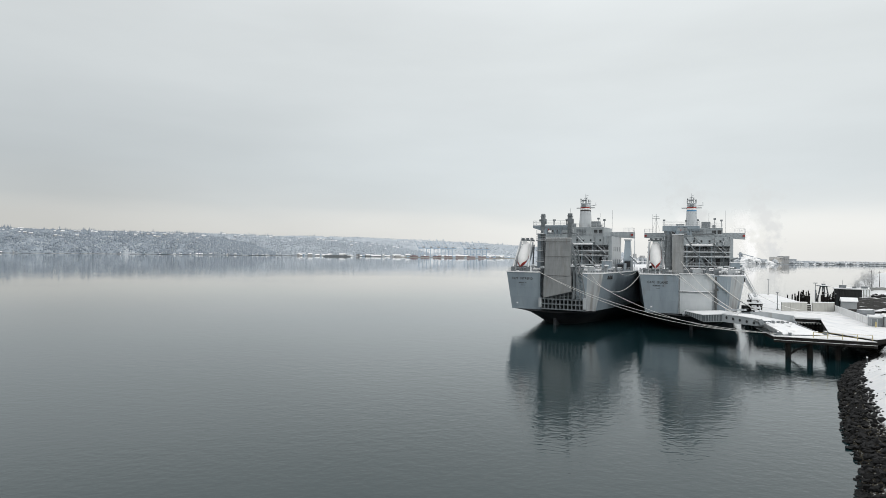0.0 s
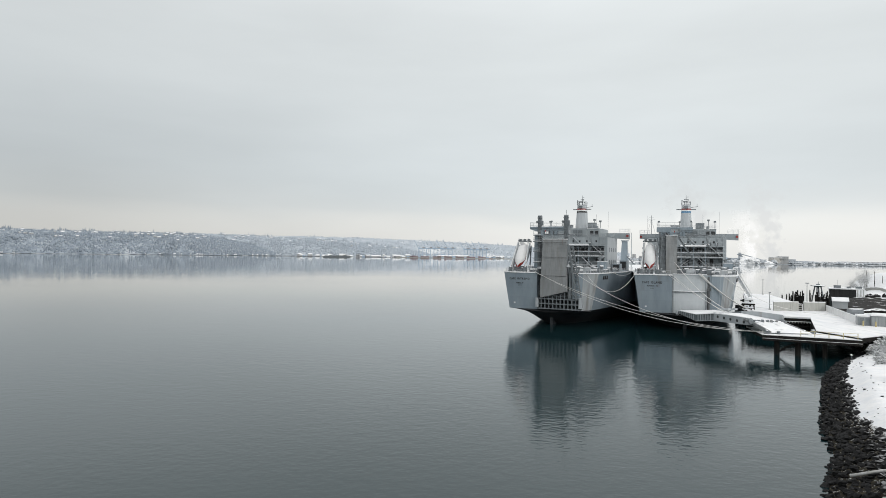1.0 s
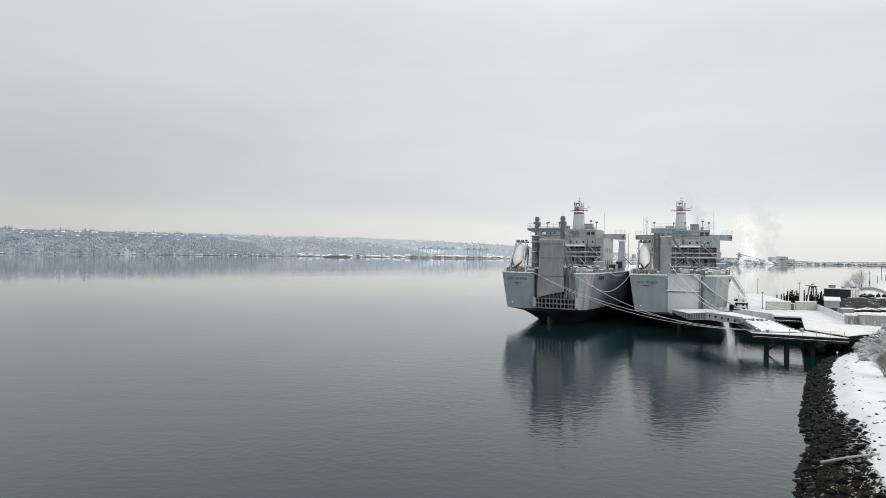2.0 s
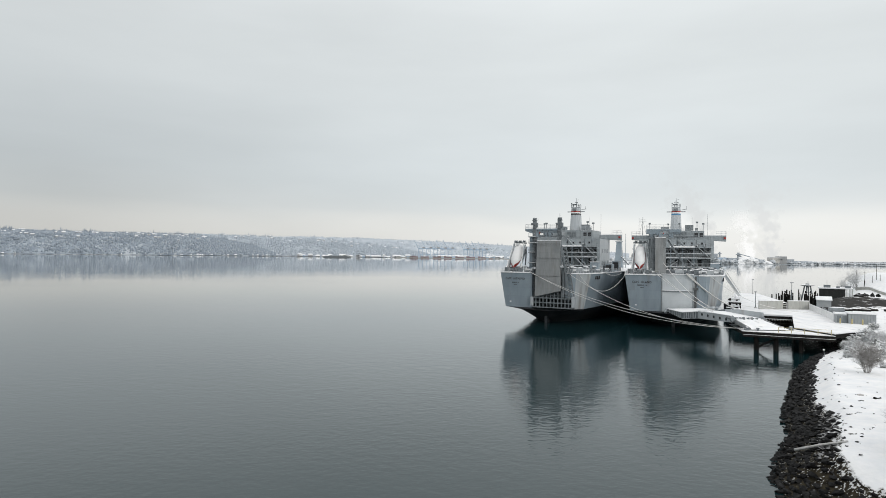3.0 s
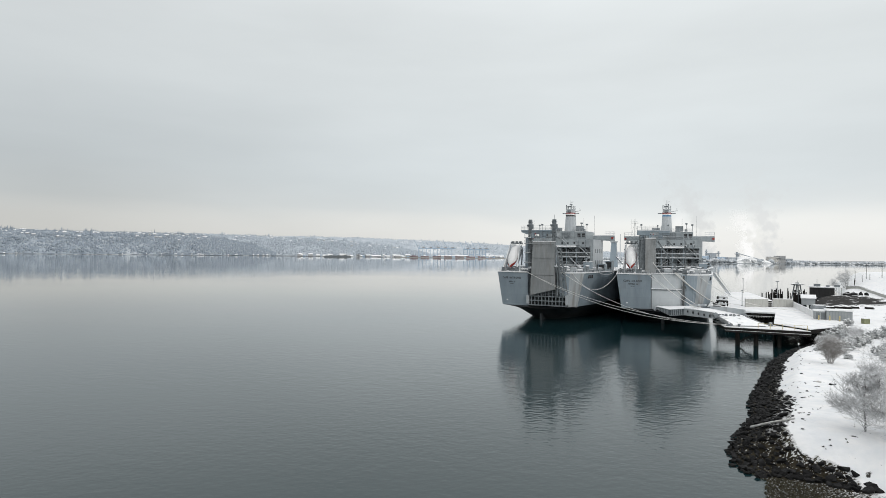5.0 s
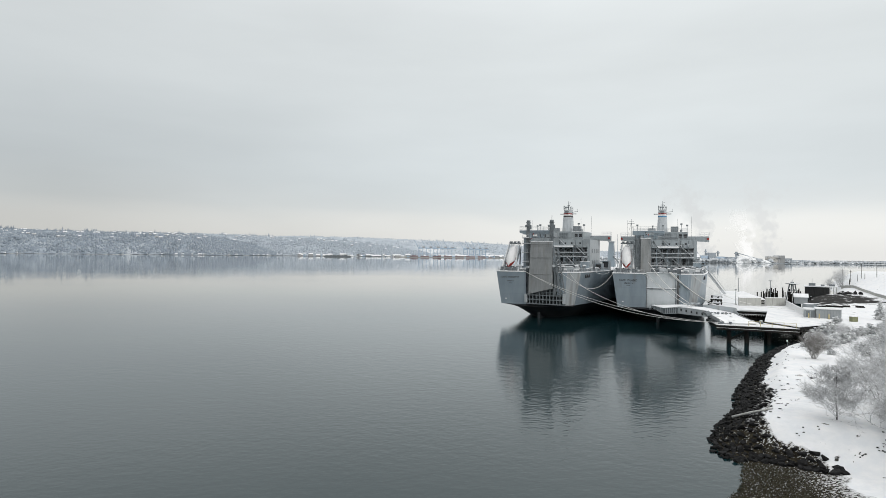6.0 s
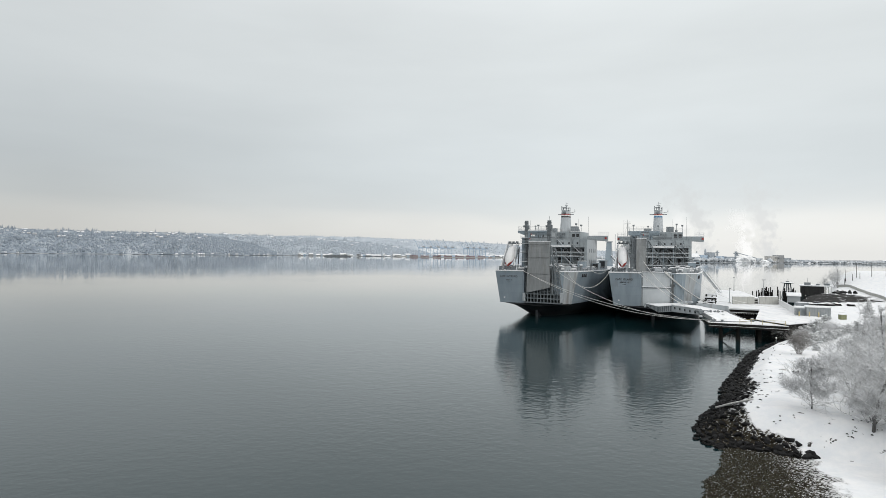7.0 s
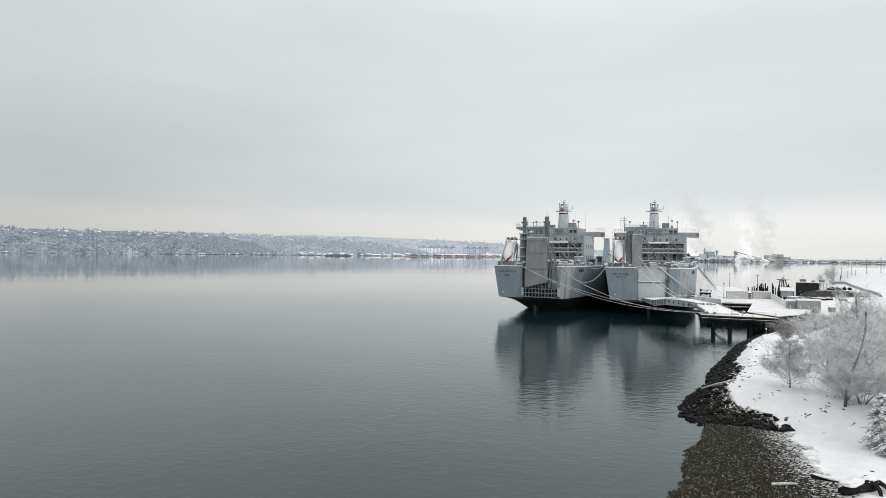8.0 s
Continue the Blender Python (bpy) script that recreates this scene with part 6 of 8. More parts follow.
# gangway to the wharf
gw = thing("gangway", "grey gangway sloping from the ship to the wharf", "gangway")
a, b = Vector((83.6, 168.4, 13.3)), Vector((103.2, 197.4, 4.3))
for s in (-0.4, 0.4):
    o = Vector((0.84, -0.54, 0)).normalized() * s
    for h in (0.0, 1.0):
        bm = B()
        beam(bm, a + o + Vector((0, 0, h)), b + o + Vector((0, 0, h)), 0.1, 0.16 if h == 0 else 0.07)
        part("stringer" if h == 0 else "handrail", bm, PALE, gw)
    for i in range(9):
        p = a.lerp(b, i / 8) + o
        bm = B()
        beam(bm, p, p + Vector((0, 0, 1.0)), 0.05)
        part("stanchion", bm, PALE, gw)
bm = B()
beam(bm, a + Vector((0, 0, 0.06)), b + Vector((0, 0, 0.06)), 0.5, 0.04)
part("tread", bm, SNOW, gw, "snow-covered treads")
# timber pile clusters on the wharf edge beside the ship
rnd = random.Random(15)
for x, y, hh in ((78.9, 151.6, 6.8), (81.4, 156.6, 6.2), (84.6, 163.6, 5.6)):
    fr = thing("pile_cluster", "black timber pile cluster with snowy ledges beside the wharf", "pile cluster", pose(x, y, 0, 0, 0, -26), group="timber pile clusters")
    for k in range(4):
        u = -1.2 + 0.8 * k
        part("pile", tube(B(), [(u, 0, -3), (u + 0.05, 0, hh * rnd.uniform(0.72, 1.0))], 0.24, 7), TIMBER, fr)
    for z in (2.6, 4.1, 5.3):
        w = rnd.uniform(1.1, 1.6)
        tb = part("ledge", box(B(), -w, w, -0.55, 0.1, z, z + 0.4), TIMBER, fr)
        part("snow_cap", box(B(), -w - 0.05, w + 0.05, -0.6, 0.12, z + 0.4, z + 0.75), SNOW, tb)
# fenders between ship and wharf
for i in range(4):
    p = at_right(25.2 + i * 0.15, 8 + i * 11, 2.2)
    bm = B()
    tube(bm, [(0, 0, -1.4), (0, 0, 1.4)], 0.9, 12)
    o = solid("fender", bm, DARK, "black rubber fender between ship and wharf", "fender", "ship fenders")
    o.location = (p.x + 1.2, p.y, 2.2)

# ---------------------------------------------------------------- far shores: woods, houses, cranes, plant


def island_material(name, cols, rough=0.95):
    """Each loose piece of the mesh takes its own colour from a row of colours."""
    m = bpy.data.materials.new(name)
    m.use_nodes = True
    nt = m.node_tree
    N, K = nt.nodes.new, nt.links.new
    p, geo, cr = nt.nodes["Principled BSDF"], N("ShaderNodeNewGeometry"), N("ShaderNodeValToRGB")
    while len(cr.color_ramp.elements) < len(cols):
        cr.color_ramp.elements.new(0.5)
    for i, (e, c) in enumerate(zip(cr.color_ramp.elements, cols)):
        e.position, e.color = i / (len(cols) - 1), (*c, 1)
    K(geo.outputs["Random Per Island"], cr.inputs[0])
    K(cr.outputs[0], p.inputs["Base Color"])
    p.inputs["Roughness"].default_value = rough
    p.inputs["Specular IOR Level"].default_value = 0.1
    return m


# tree colours carry the air's haze too, paler from bluff to ridge
FAR_TREES = island_material("hazed_frosted_far_trees", [(0.21, 0.25, 0.29), (0.31, 0.355, 0.405), (0.27, 0.31, 0.355), (0.44, 0.48, 0.52), (0.25, 0.29, 0.335), (0.34, 0.385, 0.43)])
MID_TREES = island_material("hazed_frosted_mid_trees", [(0.33, 0.38, 0.43), (0.42, 0.47, 0.52), (0.38, 0.425, 0.475), (0.56, 0.60, 0.64), (0.36, 0.405, 0.455), (0.46, 0.505, 0.55)])
PALE_TREES = island_material("hazed_snowy_ridge_trees", [(0.40, 0.445, 0.495), (0.48, 0.525, 0.57), (0.52, 0.565, 0.61), (0.64, 0.675, 0.71), (0.44, 0.485, 0.53)])
# scrub whitened beyond its frost to carry the haze over the water
FAR_LOW = island_material("hazed_frosted_low_trees", [(0.38, 0.415, 0.45), (0.52, 0.55, 0.58), (0.68, 0.70, 0.72), (0.45, 0.485, 0.52)])


def far_trees(name, label, spots, mat):
    """Spiky or rounded little crowns, all in one sheet of woods. spots: x, y, z, height, width, round."""
    verts, faces = [], []
    for x, y, z, h, w, rnd_top, a in spots:
        k = len(verts)
        n = 5
        if rnd_top:
            for zz, ww in ((0.0, 0.5), (0.45, 1.0), (0.8, 0.7)):
                verts += [(x + w * ww * math.cos(a + i * 2 * math.pi / n), y + w * ww * math.sin(a + i * 2 * math.pi / n), z + h * zz) for i in range(n)]
            verts.append((x, y, z + h))
            for r in range(2):
                faces += [(k + r * n + i, k + r * n + (i + 1) % n, k + (r + 1) * n + (i + 1) % n, k + (r + 1) * n + i) for i in range(n)]
            faces += [(k + 2 * n + i, k + 2 * n + (i + 1) % n, k + 3 * n) for i in range(n)]
        else:
            verts += [(x + w * math.cos(a + i * 2 * math.pi / n), y + w * math.sin(a + i * 2 * math.pi / n), z) for i in range(n)]
            verts.append((x, y, z + h))
            faces += [(k + i, k + (i + 1) % n, k + n) for i in range(n)]
    me = bpy.data.meshes.new(name)
    me.from_pydata(verts, [], faces)
    me.materials.append(mat)
    return tagged(new(name, me), label, "trees", kind="stuff")


rnd = random.Random(51)


def on_hill(line, px, f, depth=420):
    """A place on a hill: along its line by px (0 to 1), up the slope by f."""
    i = min(int(px * (len(line) - 1)), len(line) - 2)
    k = px * (len(line) - 1) - i
    x, y, h = (a * (1 - k) + b * k for a, b in zip(line[i], line[i + 1]))
    r = math.hypot(x, y)
    g = float(np.interp(f, [0, 0.05, 0.12, 0.28, 0.44, 0.62, 1.0], [0.05, 0.12, 0.28, 0.6, 0.86, 1.0, 0.9]))
    return x * (1 + f * depth / r), y * (1 + f * depth / r), h * g


def woods_on(line, count, depth=420, big=1.0):
    out = []
    for i in range(count):
        f = rnd.random() ** 0.8 * 0.66
        x, y, z = on_hill(line, rnd.uniform(0.01, 0.99), f, depth)
        tall = rnd.random() < (0.30 if f > 0.5 else 0.10)
        h = (rnd.uniform(9, 19) if tall else rnd.uniform(5, 12)) * big
        w = h * (0.16 if tall else rnd.uniform(0.3, 0.55))
        out.append((x, y, z - 2, h, w, not tall, rnd.random() * 6))
    # clumps of taller trees on the skyline
    for c in range(max(4, count // 900)):
        at = rnd.uniform(0.03, 0.97)
        for i in range(rnd.randint(4, 11)):
            x, y, z = on_hill(line, at + rnd.uniform(-0.012, 0.012), 0.6, depth)
            h = rnd.uniform(13, 24)
            out.append((x, y, z - 2, h, h * 0.17, False, rnd.random() * 6))
    return out


far_trees("far_woods", "frosted woods covering the bluff, tinted for haze", woods_on(BLUFF, 17000, 420, 0.78), FAR_TREES)
far_trees("far_woods", "frosted woods on the shoulder of the bluff, paled for haze", woods_on(SHOULDER, 12000, 420, 0.8), MID_TREES)
far_trees("far_woods", "snowy woods on the ridge beyond the port, paled for haze", woods_on(RIDGE, 4000, 600, 0.75), PALE_TREES)

WALLS = surface("pale_house_walls", (0.33, 0.34, 0.35), (0.50, 0.50, 0.50), 0.8, scale=0.01)


def house(x, y, z, w, d, h, a, group, label, flat=False, wall=WALLS, name="house"):
    ob = thing(name, label, name.replace("_", " "), pose(x, y, z, 0, 0, a), group=group)
    bm = B()
    box(bm, -w / 2, w / 2, -d / 2, d / 2, -3, h)
    body = part("wall", bm, wall, ob)
    bm = B()
    if flat:
        box(bm, -w / 2 - 0.3, w / 2 + 0.3, -d / 2 - 0.3, d / 2 + 0.3, h, h + 0.9)
    else:
        for s in (-1, 1):
            loft(bm, [[(-w / 2 - 0.6, s * (d / 2 + 0.8), h - 0.4), (-w / 2 - 0.6, 0, h + d * 0.34)], [(w / 2 + 0.6, s * (d / 2 + 0.8), h - 0.4), (w / 2 + 0.6, 0, h + d * 0.34)]])
        loft(bm, [[(-w / 2, -d / 2, h), (-w / 2, d / 2, h)], [(w / 2, -d / 2, h), (w / 2, d / 2, h)]])
    part("roof", bm, SNOW, ob, "snowy roof")
    for k in range(max(1, int(w / 6))):
        bm = B()
        u = -w / 2 + (k + 0.5) * w / max(1, int(w / 6))
        box(bm, u - 0.8, u + 0.8, -d / 2 - 0.08, -d / 2, h * 0.5, h * 0.5 + min(1.6, h * 0.3))
        part("window", bm, DARK, body)


for i in range(170):
    line = BLUFF if i % 5 < 3 else SHOULDER
    f = rnd.uniform(0.47, 0.63) if i % 6 else rnd.uniform(0.3, 0.5)
    x, y, z = on_hill(line, rnd.uniform(0.12, 0.66) if i % 5 < 3 else rnd.uniform(0.15, 0.85), f)
    house(x, y, z + rnd.uniform(-1, 4), rnd.uniform(7, 13), rnd.uniform(5, 7), rnd.uniform(2.5, 5), math.degrees(math.atan2(-x, y)) + rnd.uniform(-40, 40), "hilltop houses", "pale house with a snowy roof among hilltop trees")
for i in range(26):
    x, y, z = on_hill(BLUFF, rnd.uniform(0.18, 0.98), 0.01)
    house(x, y, 1.5, rnd.uniform(5, 12), rnd.uniform(5, 7), rnd.uniform(2, 3.4), math.degrees(math.atan2(-x, y)) + rnd.uniform(-12, 12), "waterside houses", "low snowy-roofed house at the foot of the bluff")
# warehouses at the foot of the bluff
for x, y, w, h in ((-510, 2580, 46, 5), (-300, 2650, 60, 6), (-205, 2680, 36, 11), (-160, 2690, 30, 15), (40, 2800, 220, 12), (250, 2960, 160, 12)):
    house(x, y, 1, w * 0.7, 14, h * 0.6, 0, "waterside warehouses", "long pale warehouse with a snowy roof at the waterside", name="warehouse")
# low sheds and stores of the waterfront, close together
for i in range(64):
    x = rnd.uniform(-640, -150) if i < 46 else rnd.uniform(-140, 320)
    y = 2600 + (x + 640) * 0.2 + rnd.uniform(0, 60) if i < 46 else rnd.uniform(2720, 2880)
    house(x, y, rnd.uniform(0.2, 3.7), rnd.uniform(6, 22), rnd.uniform(8, 14), rnd.choice((2.5, 3.5, 5, 8)), rnd.uniform(-30, 30), "waterfront sheds", "small pale shed with a snowy roof on the far waterfront", rnd.random() < 0.4, rnd.choice((WALLS, WHITE, HAZE_BLUE, WALLS)), "shed")
# snowy strand along the foot
bm = B()
SHORE_FOOT = BLUFF[:8] + [(-560, 2600, 0), (-330, 2640, 0), (-200, 2640, 0)]
for (ax, ay, _), (bx, by, _) in zip(SHORE_FOOT, SHORE_FOOT[1:]):
    beam(bm, (ax * 0.998, ay * 0.998, 0.6), (bx * 0.998, by * 0.998, 0.3), 7, 1.6)
tagged(part("strand", bm, STRAND), "narrow snowy strand below the bluff", "shore", kind="structure")

# barge and container stacks
bm = B()
prism(bm, [(-52, -8), (52, -8), (56, 0), (52, 8), (-52, 8)], -1, 4.5)
for k in range(6):
    box(bm, -46 + k * 15, -34 + k * 15, -5, 5, 4.5, 6.4 + (k % 2))
barge = solid("barge", bm, STEEL, "long dark barge lying off the far shore", "barge")
barge.location = (-425, 2360, 0)
for i in range(30):
    bm = B()
    w = rnd.uniform(9, 20)
    h = rnd.choice((2.6, 5.2, 5.2, 7.8))
    box(bm, -w / 2, w / 2, -5, 5, 0, h)
    for k in range(1, int(h / 2.6)):
        box(bm, -w / 2 - 0.2, w / 2 + 0.2, -5.2, 5.2, k * 2.6 - 0.15, k * 2.6 + 0.15)
    o = solid("container_stack", bm, BRICKRED if i % 4 else HAZE_BLUE, "stack of red-brown freight containers on the far quay", "container", "far container stacks")
    o.location = (-150 + i * 12.3, 2560, 2)
bm = B()
box(bm, -200, 330, 2540, 2600, -1, 2)
tagged(part("far_quay", bm, CONCRETE), "long grey container quay", "quay", kind="structure")


def port_crane():
    ob = thing("harbour_crane", "pale blue container crane with its boom raised", "crane", group="container cranes")
    for sx in (-9, 9):
        for sy in (-10, 10):
            bm = B()
            beam(bm, (sx, sy, 0), (sx, sy, 38), 2.7)
            part("leg", bm, CRANE_BLUE, ob)
    for sy in (-10, 10):
        part("sill_beam", beam(B(), (-9, sy, 14), (9, sy, 14), 2.2, 3.2), CRANE_BLUE, ob)
        part("portal_beam", beam(B(), (-9, sy, 38), (9, sy, 38), 2.2, 3.6), CRANE_BLUE, ob)
    part("girder", beam(B(), (-12, 0, 40), (26, 0, 40), 4.5, 4.5), CRANE_BLUE, ob)
    bm = B()
    for s in (-2.4, 2.4):
        beam(bm, (-11, s, 41), (-32, s, 80), 1.4, 2.0)
    for k in range(8):
        p = Vector((-11, 0, 41)).lerp(Vector((-32, 0, 80)), k / 8)
        beam(bm, p - Vector((0, 2.4, 0)), p + Vector((0, 2.4, 0)), 0.8)
    part("boom", bm, CRANE_BLUE, ob)
    bm = B()
    beam(bm, (-7, 0, 40), (-4, 0, 62), 1.4)
    beam(bm, (-4, 0, 62), (-26, 0, 69), 0.5)
    beam(bm, (-4, 0, 62), (24, 0, 41), 0.5)
    part("apex", bm, CRANE_BLUE, ob)
    bm = B()
    box(bm, 6, 18, -3.5, 3.5, 41.5, 47)
    part("machine_house", bm, WALLS, ob)
    return ob


crane = port_crane()
crane.matrix_world = pose(-66, 2640, 2, 0, 0, 0)
for x, y in ((-32, 2645), (-99, 2635), (0, 2650), (32, 2655), (112, 2900), (142, 2905), (172, 2910), (204, 2915)):
    copy_thing(crane, pose(x, y, 2))

# distance haze put into the plant's colours by paling them
FAR_GREY = surface("hazed_frosted_cladding", (0.34, 0.38, 0.42), (0.43, 0.465, 0.50), 0.8, scale=0.02, spot=(0.70, 0.72, 0.74), spot_scale=0.03, spot_lo=0.56, spot_hi=0.66)
FAR_TAN = surface("pale_plant_concrete", (0.50, 0.485, 0.46), (0.60, 0.585, 0.56), 0.8, scale=0.02)
# plant on the flat shore
for x, y, w, h, fl, mt in ((968, 1722, 22, 17, True, FAR_TAN), (992, 1726, 18, 20, True, WALLS), (1016, 1735, 22, 12, True, FAR_GREY), (770, 1735, 22, 18, True, HAZE_BLUE), (792, 1732, 20, 26, True, FAR_GREY),
                           (814, 1730, 24, 15, True, HAZE_BLUE), (745, 1735, 26, 13, False, FAR_GREY), (1060, 1760, 70, 7, True, FAR_GREY), (1150, 1790, 110, 6, True, WALLS), (1270, 1800, 120, 7, True, WALLS),
                           (1420, 1800, 150, 7, True, FAR_GREY), (850, 1735, 24, 14, True, FAR_GREY), (930, 1740, 30, 10, True, FAR_GREY), (1600, 1800, 180, 8, True, WALLS), (700, 1745, 34, 10, True, FAR_GREY)):
    house(x, y, 3, w, 30, h, 0, "far plant buildings", "plain pale industrial building with a snowy roof", fl, mt, "industrial_building")
for x, y, h, r in ((810, 1722, 33, 3.0), (866, 1725, 31, 4.0), (782, 1740, 38, 2.0), (872, 1728, 24, 3.0), (980, 1712, 18, 6.0), (756, 1738, 30, 2.2)):
    bm = B()
    tube(bm, [(0, 0, 0), (0, 0, h * 0.6), (0, 0, h)], r, 10, r * 0.8)
    box(bm, -r * 1.3, r * 1.3, -r * 1.3, r * 1.3, h * 0.78, h * 0.86)
    o = solid("chimney", bm, FAR_GREY if r < 5 else WALLS, "grey chimney of the plant across the water", "chimney", "plant chimneys")
    o.location = (x, y, 2)
for x, y, w, h in ((884, 1706, 26, 17), (912, 1708, 24, 11), (858, 1704, 18, 9), (1090, 1720, 30, 4), (935, 1706, 16, 6), (1180, 1715, 34, 4)):
    bm = B()
    lump(bm, (0, 0, 0), w, 16, h, x * 0.1, 3, 0.9)
    o = solid("snow_heap", bm, SNOW, "large snow-covered stockpile on the far shore", "stockpile", "snowy stockpiles")
    o.location = (x, y, 1)
bm = B()
beam(bm, (866, 1718, 29), (930, 1698, 9), 2.4, 2.4)
solid("conveyor", bm, FAR_GREY, "slanting grey conveyor over the stockpile", "conveyor")
for x, y, w, h in ((652, 2015, 14, 24), (680, 2020, 20, 18)):
    bm = B()
    tube(bm, [(0, 0, 0), (0, 0, h * 0.9), (0, 0, h)], w / 2, 12, w * 0.42)
    for k in range(3):
        tube(bm, [(0, 0, h * (0.25 + 0.22 * k)), (0, 0, h * (0.25 + 0.22 * k) + 1.2)], w * 0.52, 12)
    o = solid("silo", bm, WALLS, "pale grey silo on the far shore", "silo", "far silos")
    o.location = (x, y, 2)
spots = []
LL = np.array(LOWLAND, float)
for i in range(700):
    k = rnd.random() * 2.2
    j = int(k)
    q = LL[j] + (LL[j + 1] - LL[j]) * (k - j)
    h = rnd.uniform(5, 14)
    f = 1 + rnd.random() ** 2 * 0.25
    spots.append((q[0] * f, q[1] * f, 2, h, h * 0.5, rnd.random() < 0.8, rnd.random() * 6))
for i in range(1500):
    x = rnd.uniform(640, 2300)
    y = 1698 + rnd.uniform(0, 40) + (rnd.random() < 0.4) * rnd.uniform(60, 400)
    h = rnd.uniform(3, 8) * (1.7 if x < 960 else 1)
    spots.append((x, y, 1.5, h, h * 0.6, True, rnd.random() * 6))
far_trees("far_scrub", "frosted scrub along the flat far shore, paled for haze", spots, FAR_LOW)
bm = B()
for a, b in (((640, 1735), (800, 1680)), ((800, 1680), (1060, 1700)), ((1060, 1660), (1300, 1690)), ((1300, 1690), (1800, 1660))):
    beam(bm, (*a, 0.3), (*b, 0.3), 5, 1.3)
tagged(part("breakwater", bm, FAR_GREY), "low grey rock breakwater off the flat shore", "breakwater", kind="structure")

# ---------------------------------------------------------------- trees, shrubs and drift wood on the near shore


def grow(seed, height, stems, spread, levels, twigs):
    """Branch lines of a bare shrub: lists of points with a start and an end radius."""
    r = random.Random(seed)
    thick, thin = [], []

    def limb(p, d, length, rad, level):
        pts = [p]
        n = (5, 4, 3, 2, 2)[level]
        for i in range(n):
            d = (d + Vector((r.uniform(-1, 1), r.uniform(-1, 1), r.uniform(-0.5, 0.8))) * (0.16 + 0.06 * level)).normalized()
            pts.append(pts[-1] + d * length / n)
        rad = max(rad, 0.009)
        (thick if level < 1 else thin).append((pts, rad, max(rad * 0.4, 0.006)))
        if level >= levels:
            return
        leader = level == 0 and stems < 3
        k = twigs if level >= 1 else (twigs * 4 if leader else twigs + 3)
        for i in range(k):
            q = (0.05 + 0.94 * (i + r.random()) / k) if leader else 0.22 + 0.78 * (i + r.random()) / k
            j = min(int(q * n), n - 1)
            at = pts[j].lerp(pts[j + 1], q * n - j)
            ax = Vector((r.uniform(-1, 1), r.uniform(-1, 1), r.uniform(-0.25, 0.6))).normalized()
            if leader:
                # long low limbs, shorter towards the tip
                ax = Vector((math.cos(i * 2.4), math.sin(i * 2.4), r.uniform(0.25, 0.75)))
                limb(at, ax.normalized(), length * (0.64 - 0.5 * q) * r.uniform(0.6, 1.15), rad * (0.42 - 0.22 * q), 1)
                continue
            limb(at, (d * 0.75 + ax * 0.95).normalized(), length * r.uniform(0.42, 0.68), rad * 0.46, level + 1)

    for s in range(stems):
        a = s * 2 * math.pi / stems + r.random()
        lean = spread * r.uniform(0.4, 1.0)
        foot = min(0.036 * stems, 0.4) * r.uniform(0.3, 1.0)
        limb(Vector((math.cos(a) * foot, math.sin(a) * foot, -0.2)), Vector((math.cos(a) * lean, math.sin(a) * lean, 1)).normalized(),
             height * r.uniform(0.6, 0.82), (height * 0.010 + 0.008) * (1.0 if stems < 3 else 0.6 if stems < 20 else 0.36), 0)
    return thick, thin


def sticks(name, lines, n, parent, mat):
    verts, faces = [], []
    for pts, r0, r1 in lines:
        k0 = len(verts)
        m = len(pts)
        for i, p in enumerate(pts):
            d = (pts[min(i + 1, m - 1)] - pts[max(i - 1, 0)]).normalized()
            s = d.cross(Vector((0.31, 0.17, 0.93)))
            s.normalize()
            u = s.cross(d)
            rr = r0 + (r1 - r0) * i / (m - 1)
            verts += [tuple(p + (s * math.cos(k * 2 * math.pi / n) + u * math.sin(k * 2 * math.pi / n)) * rr) for k in range(n)]
        for i in range(m - 1):
            faces += [(k0 + i * n + k, k0 + i * n + (k + 1) % n, k0 + (i + 1) * n + (k + 1) % n, k0 + (i + 1) * n + k) for k in range(n)]
    me = bpy.data.meshes.new(name)
    me.from_pydata(verts, [], faces)
    me.materials.append(mat)
    ob = new(name, me)
    ob.parent = parent
    return ob


def bare_tree(seed, height, stems, spread, levels, twigs, name, label, bark=BARK, twig=TWIG):
    ob = thing(name, label, "tree" if stems < 3 else "shrub", group="frosted bare trees and shrubs")
    thick, thin = grow(seed, height, stems, spread, levels, twigs)
    sticks("trunk", thick, 5, ob, bark)
    sticks("crown", thin, 3, ob, twig)
    return ob


KINDS = [bare_tree(1, 12.5, 1, 0.15, 4, 6, "bare_tree", "leafless tree with frosted twigs on the snowy bank"),
         bare_tree(2, 6.5, 5, 0.5, 4, 4, "frosted_shrub", "many-stemmed leafless shrub white with frost"),
         bare_tree(3, 5.0, 10, 0.7, 3, 7, "frosted_shrub", "dense leafless shrub white with frost"),
         bare_tree(4, 7.0, 1, 0.2, 4, 7, "bare_tree", "spreading leafless tree with frosted twigs"),
         bare_tree(5, 4.2, 12, 0.9, 3, 7, "frosted_shrub", "low spreading thicket white with frost"),
         bare_tree(6, 4.4, 50, 0.36, 2, 5, "frosted_shrub", "dense upright brown brushwood shrub dusted with frost", BROWN, BROWN)]
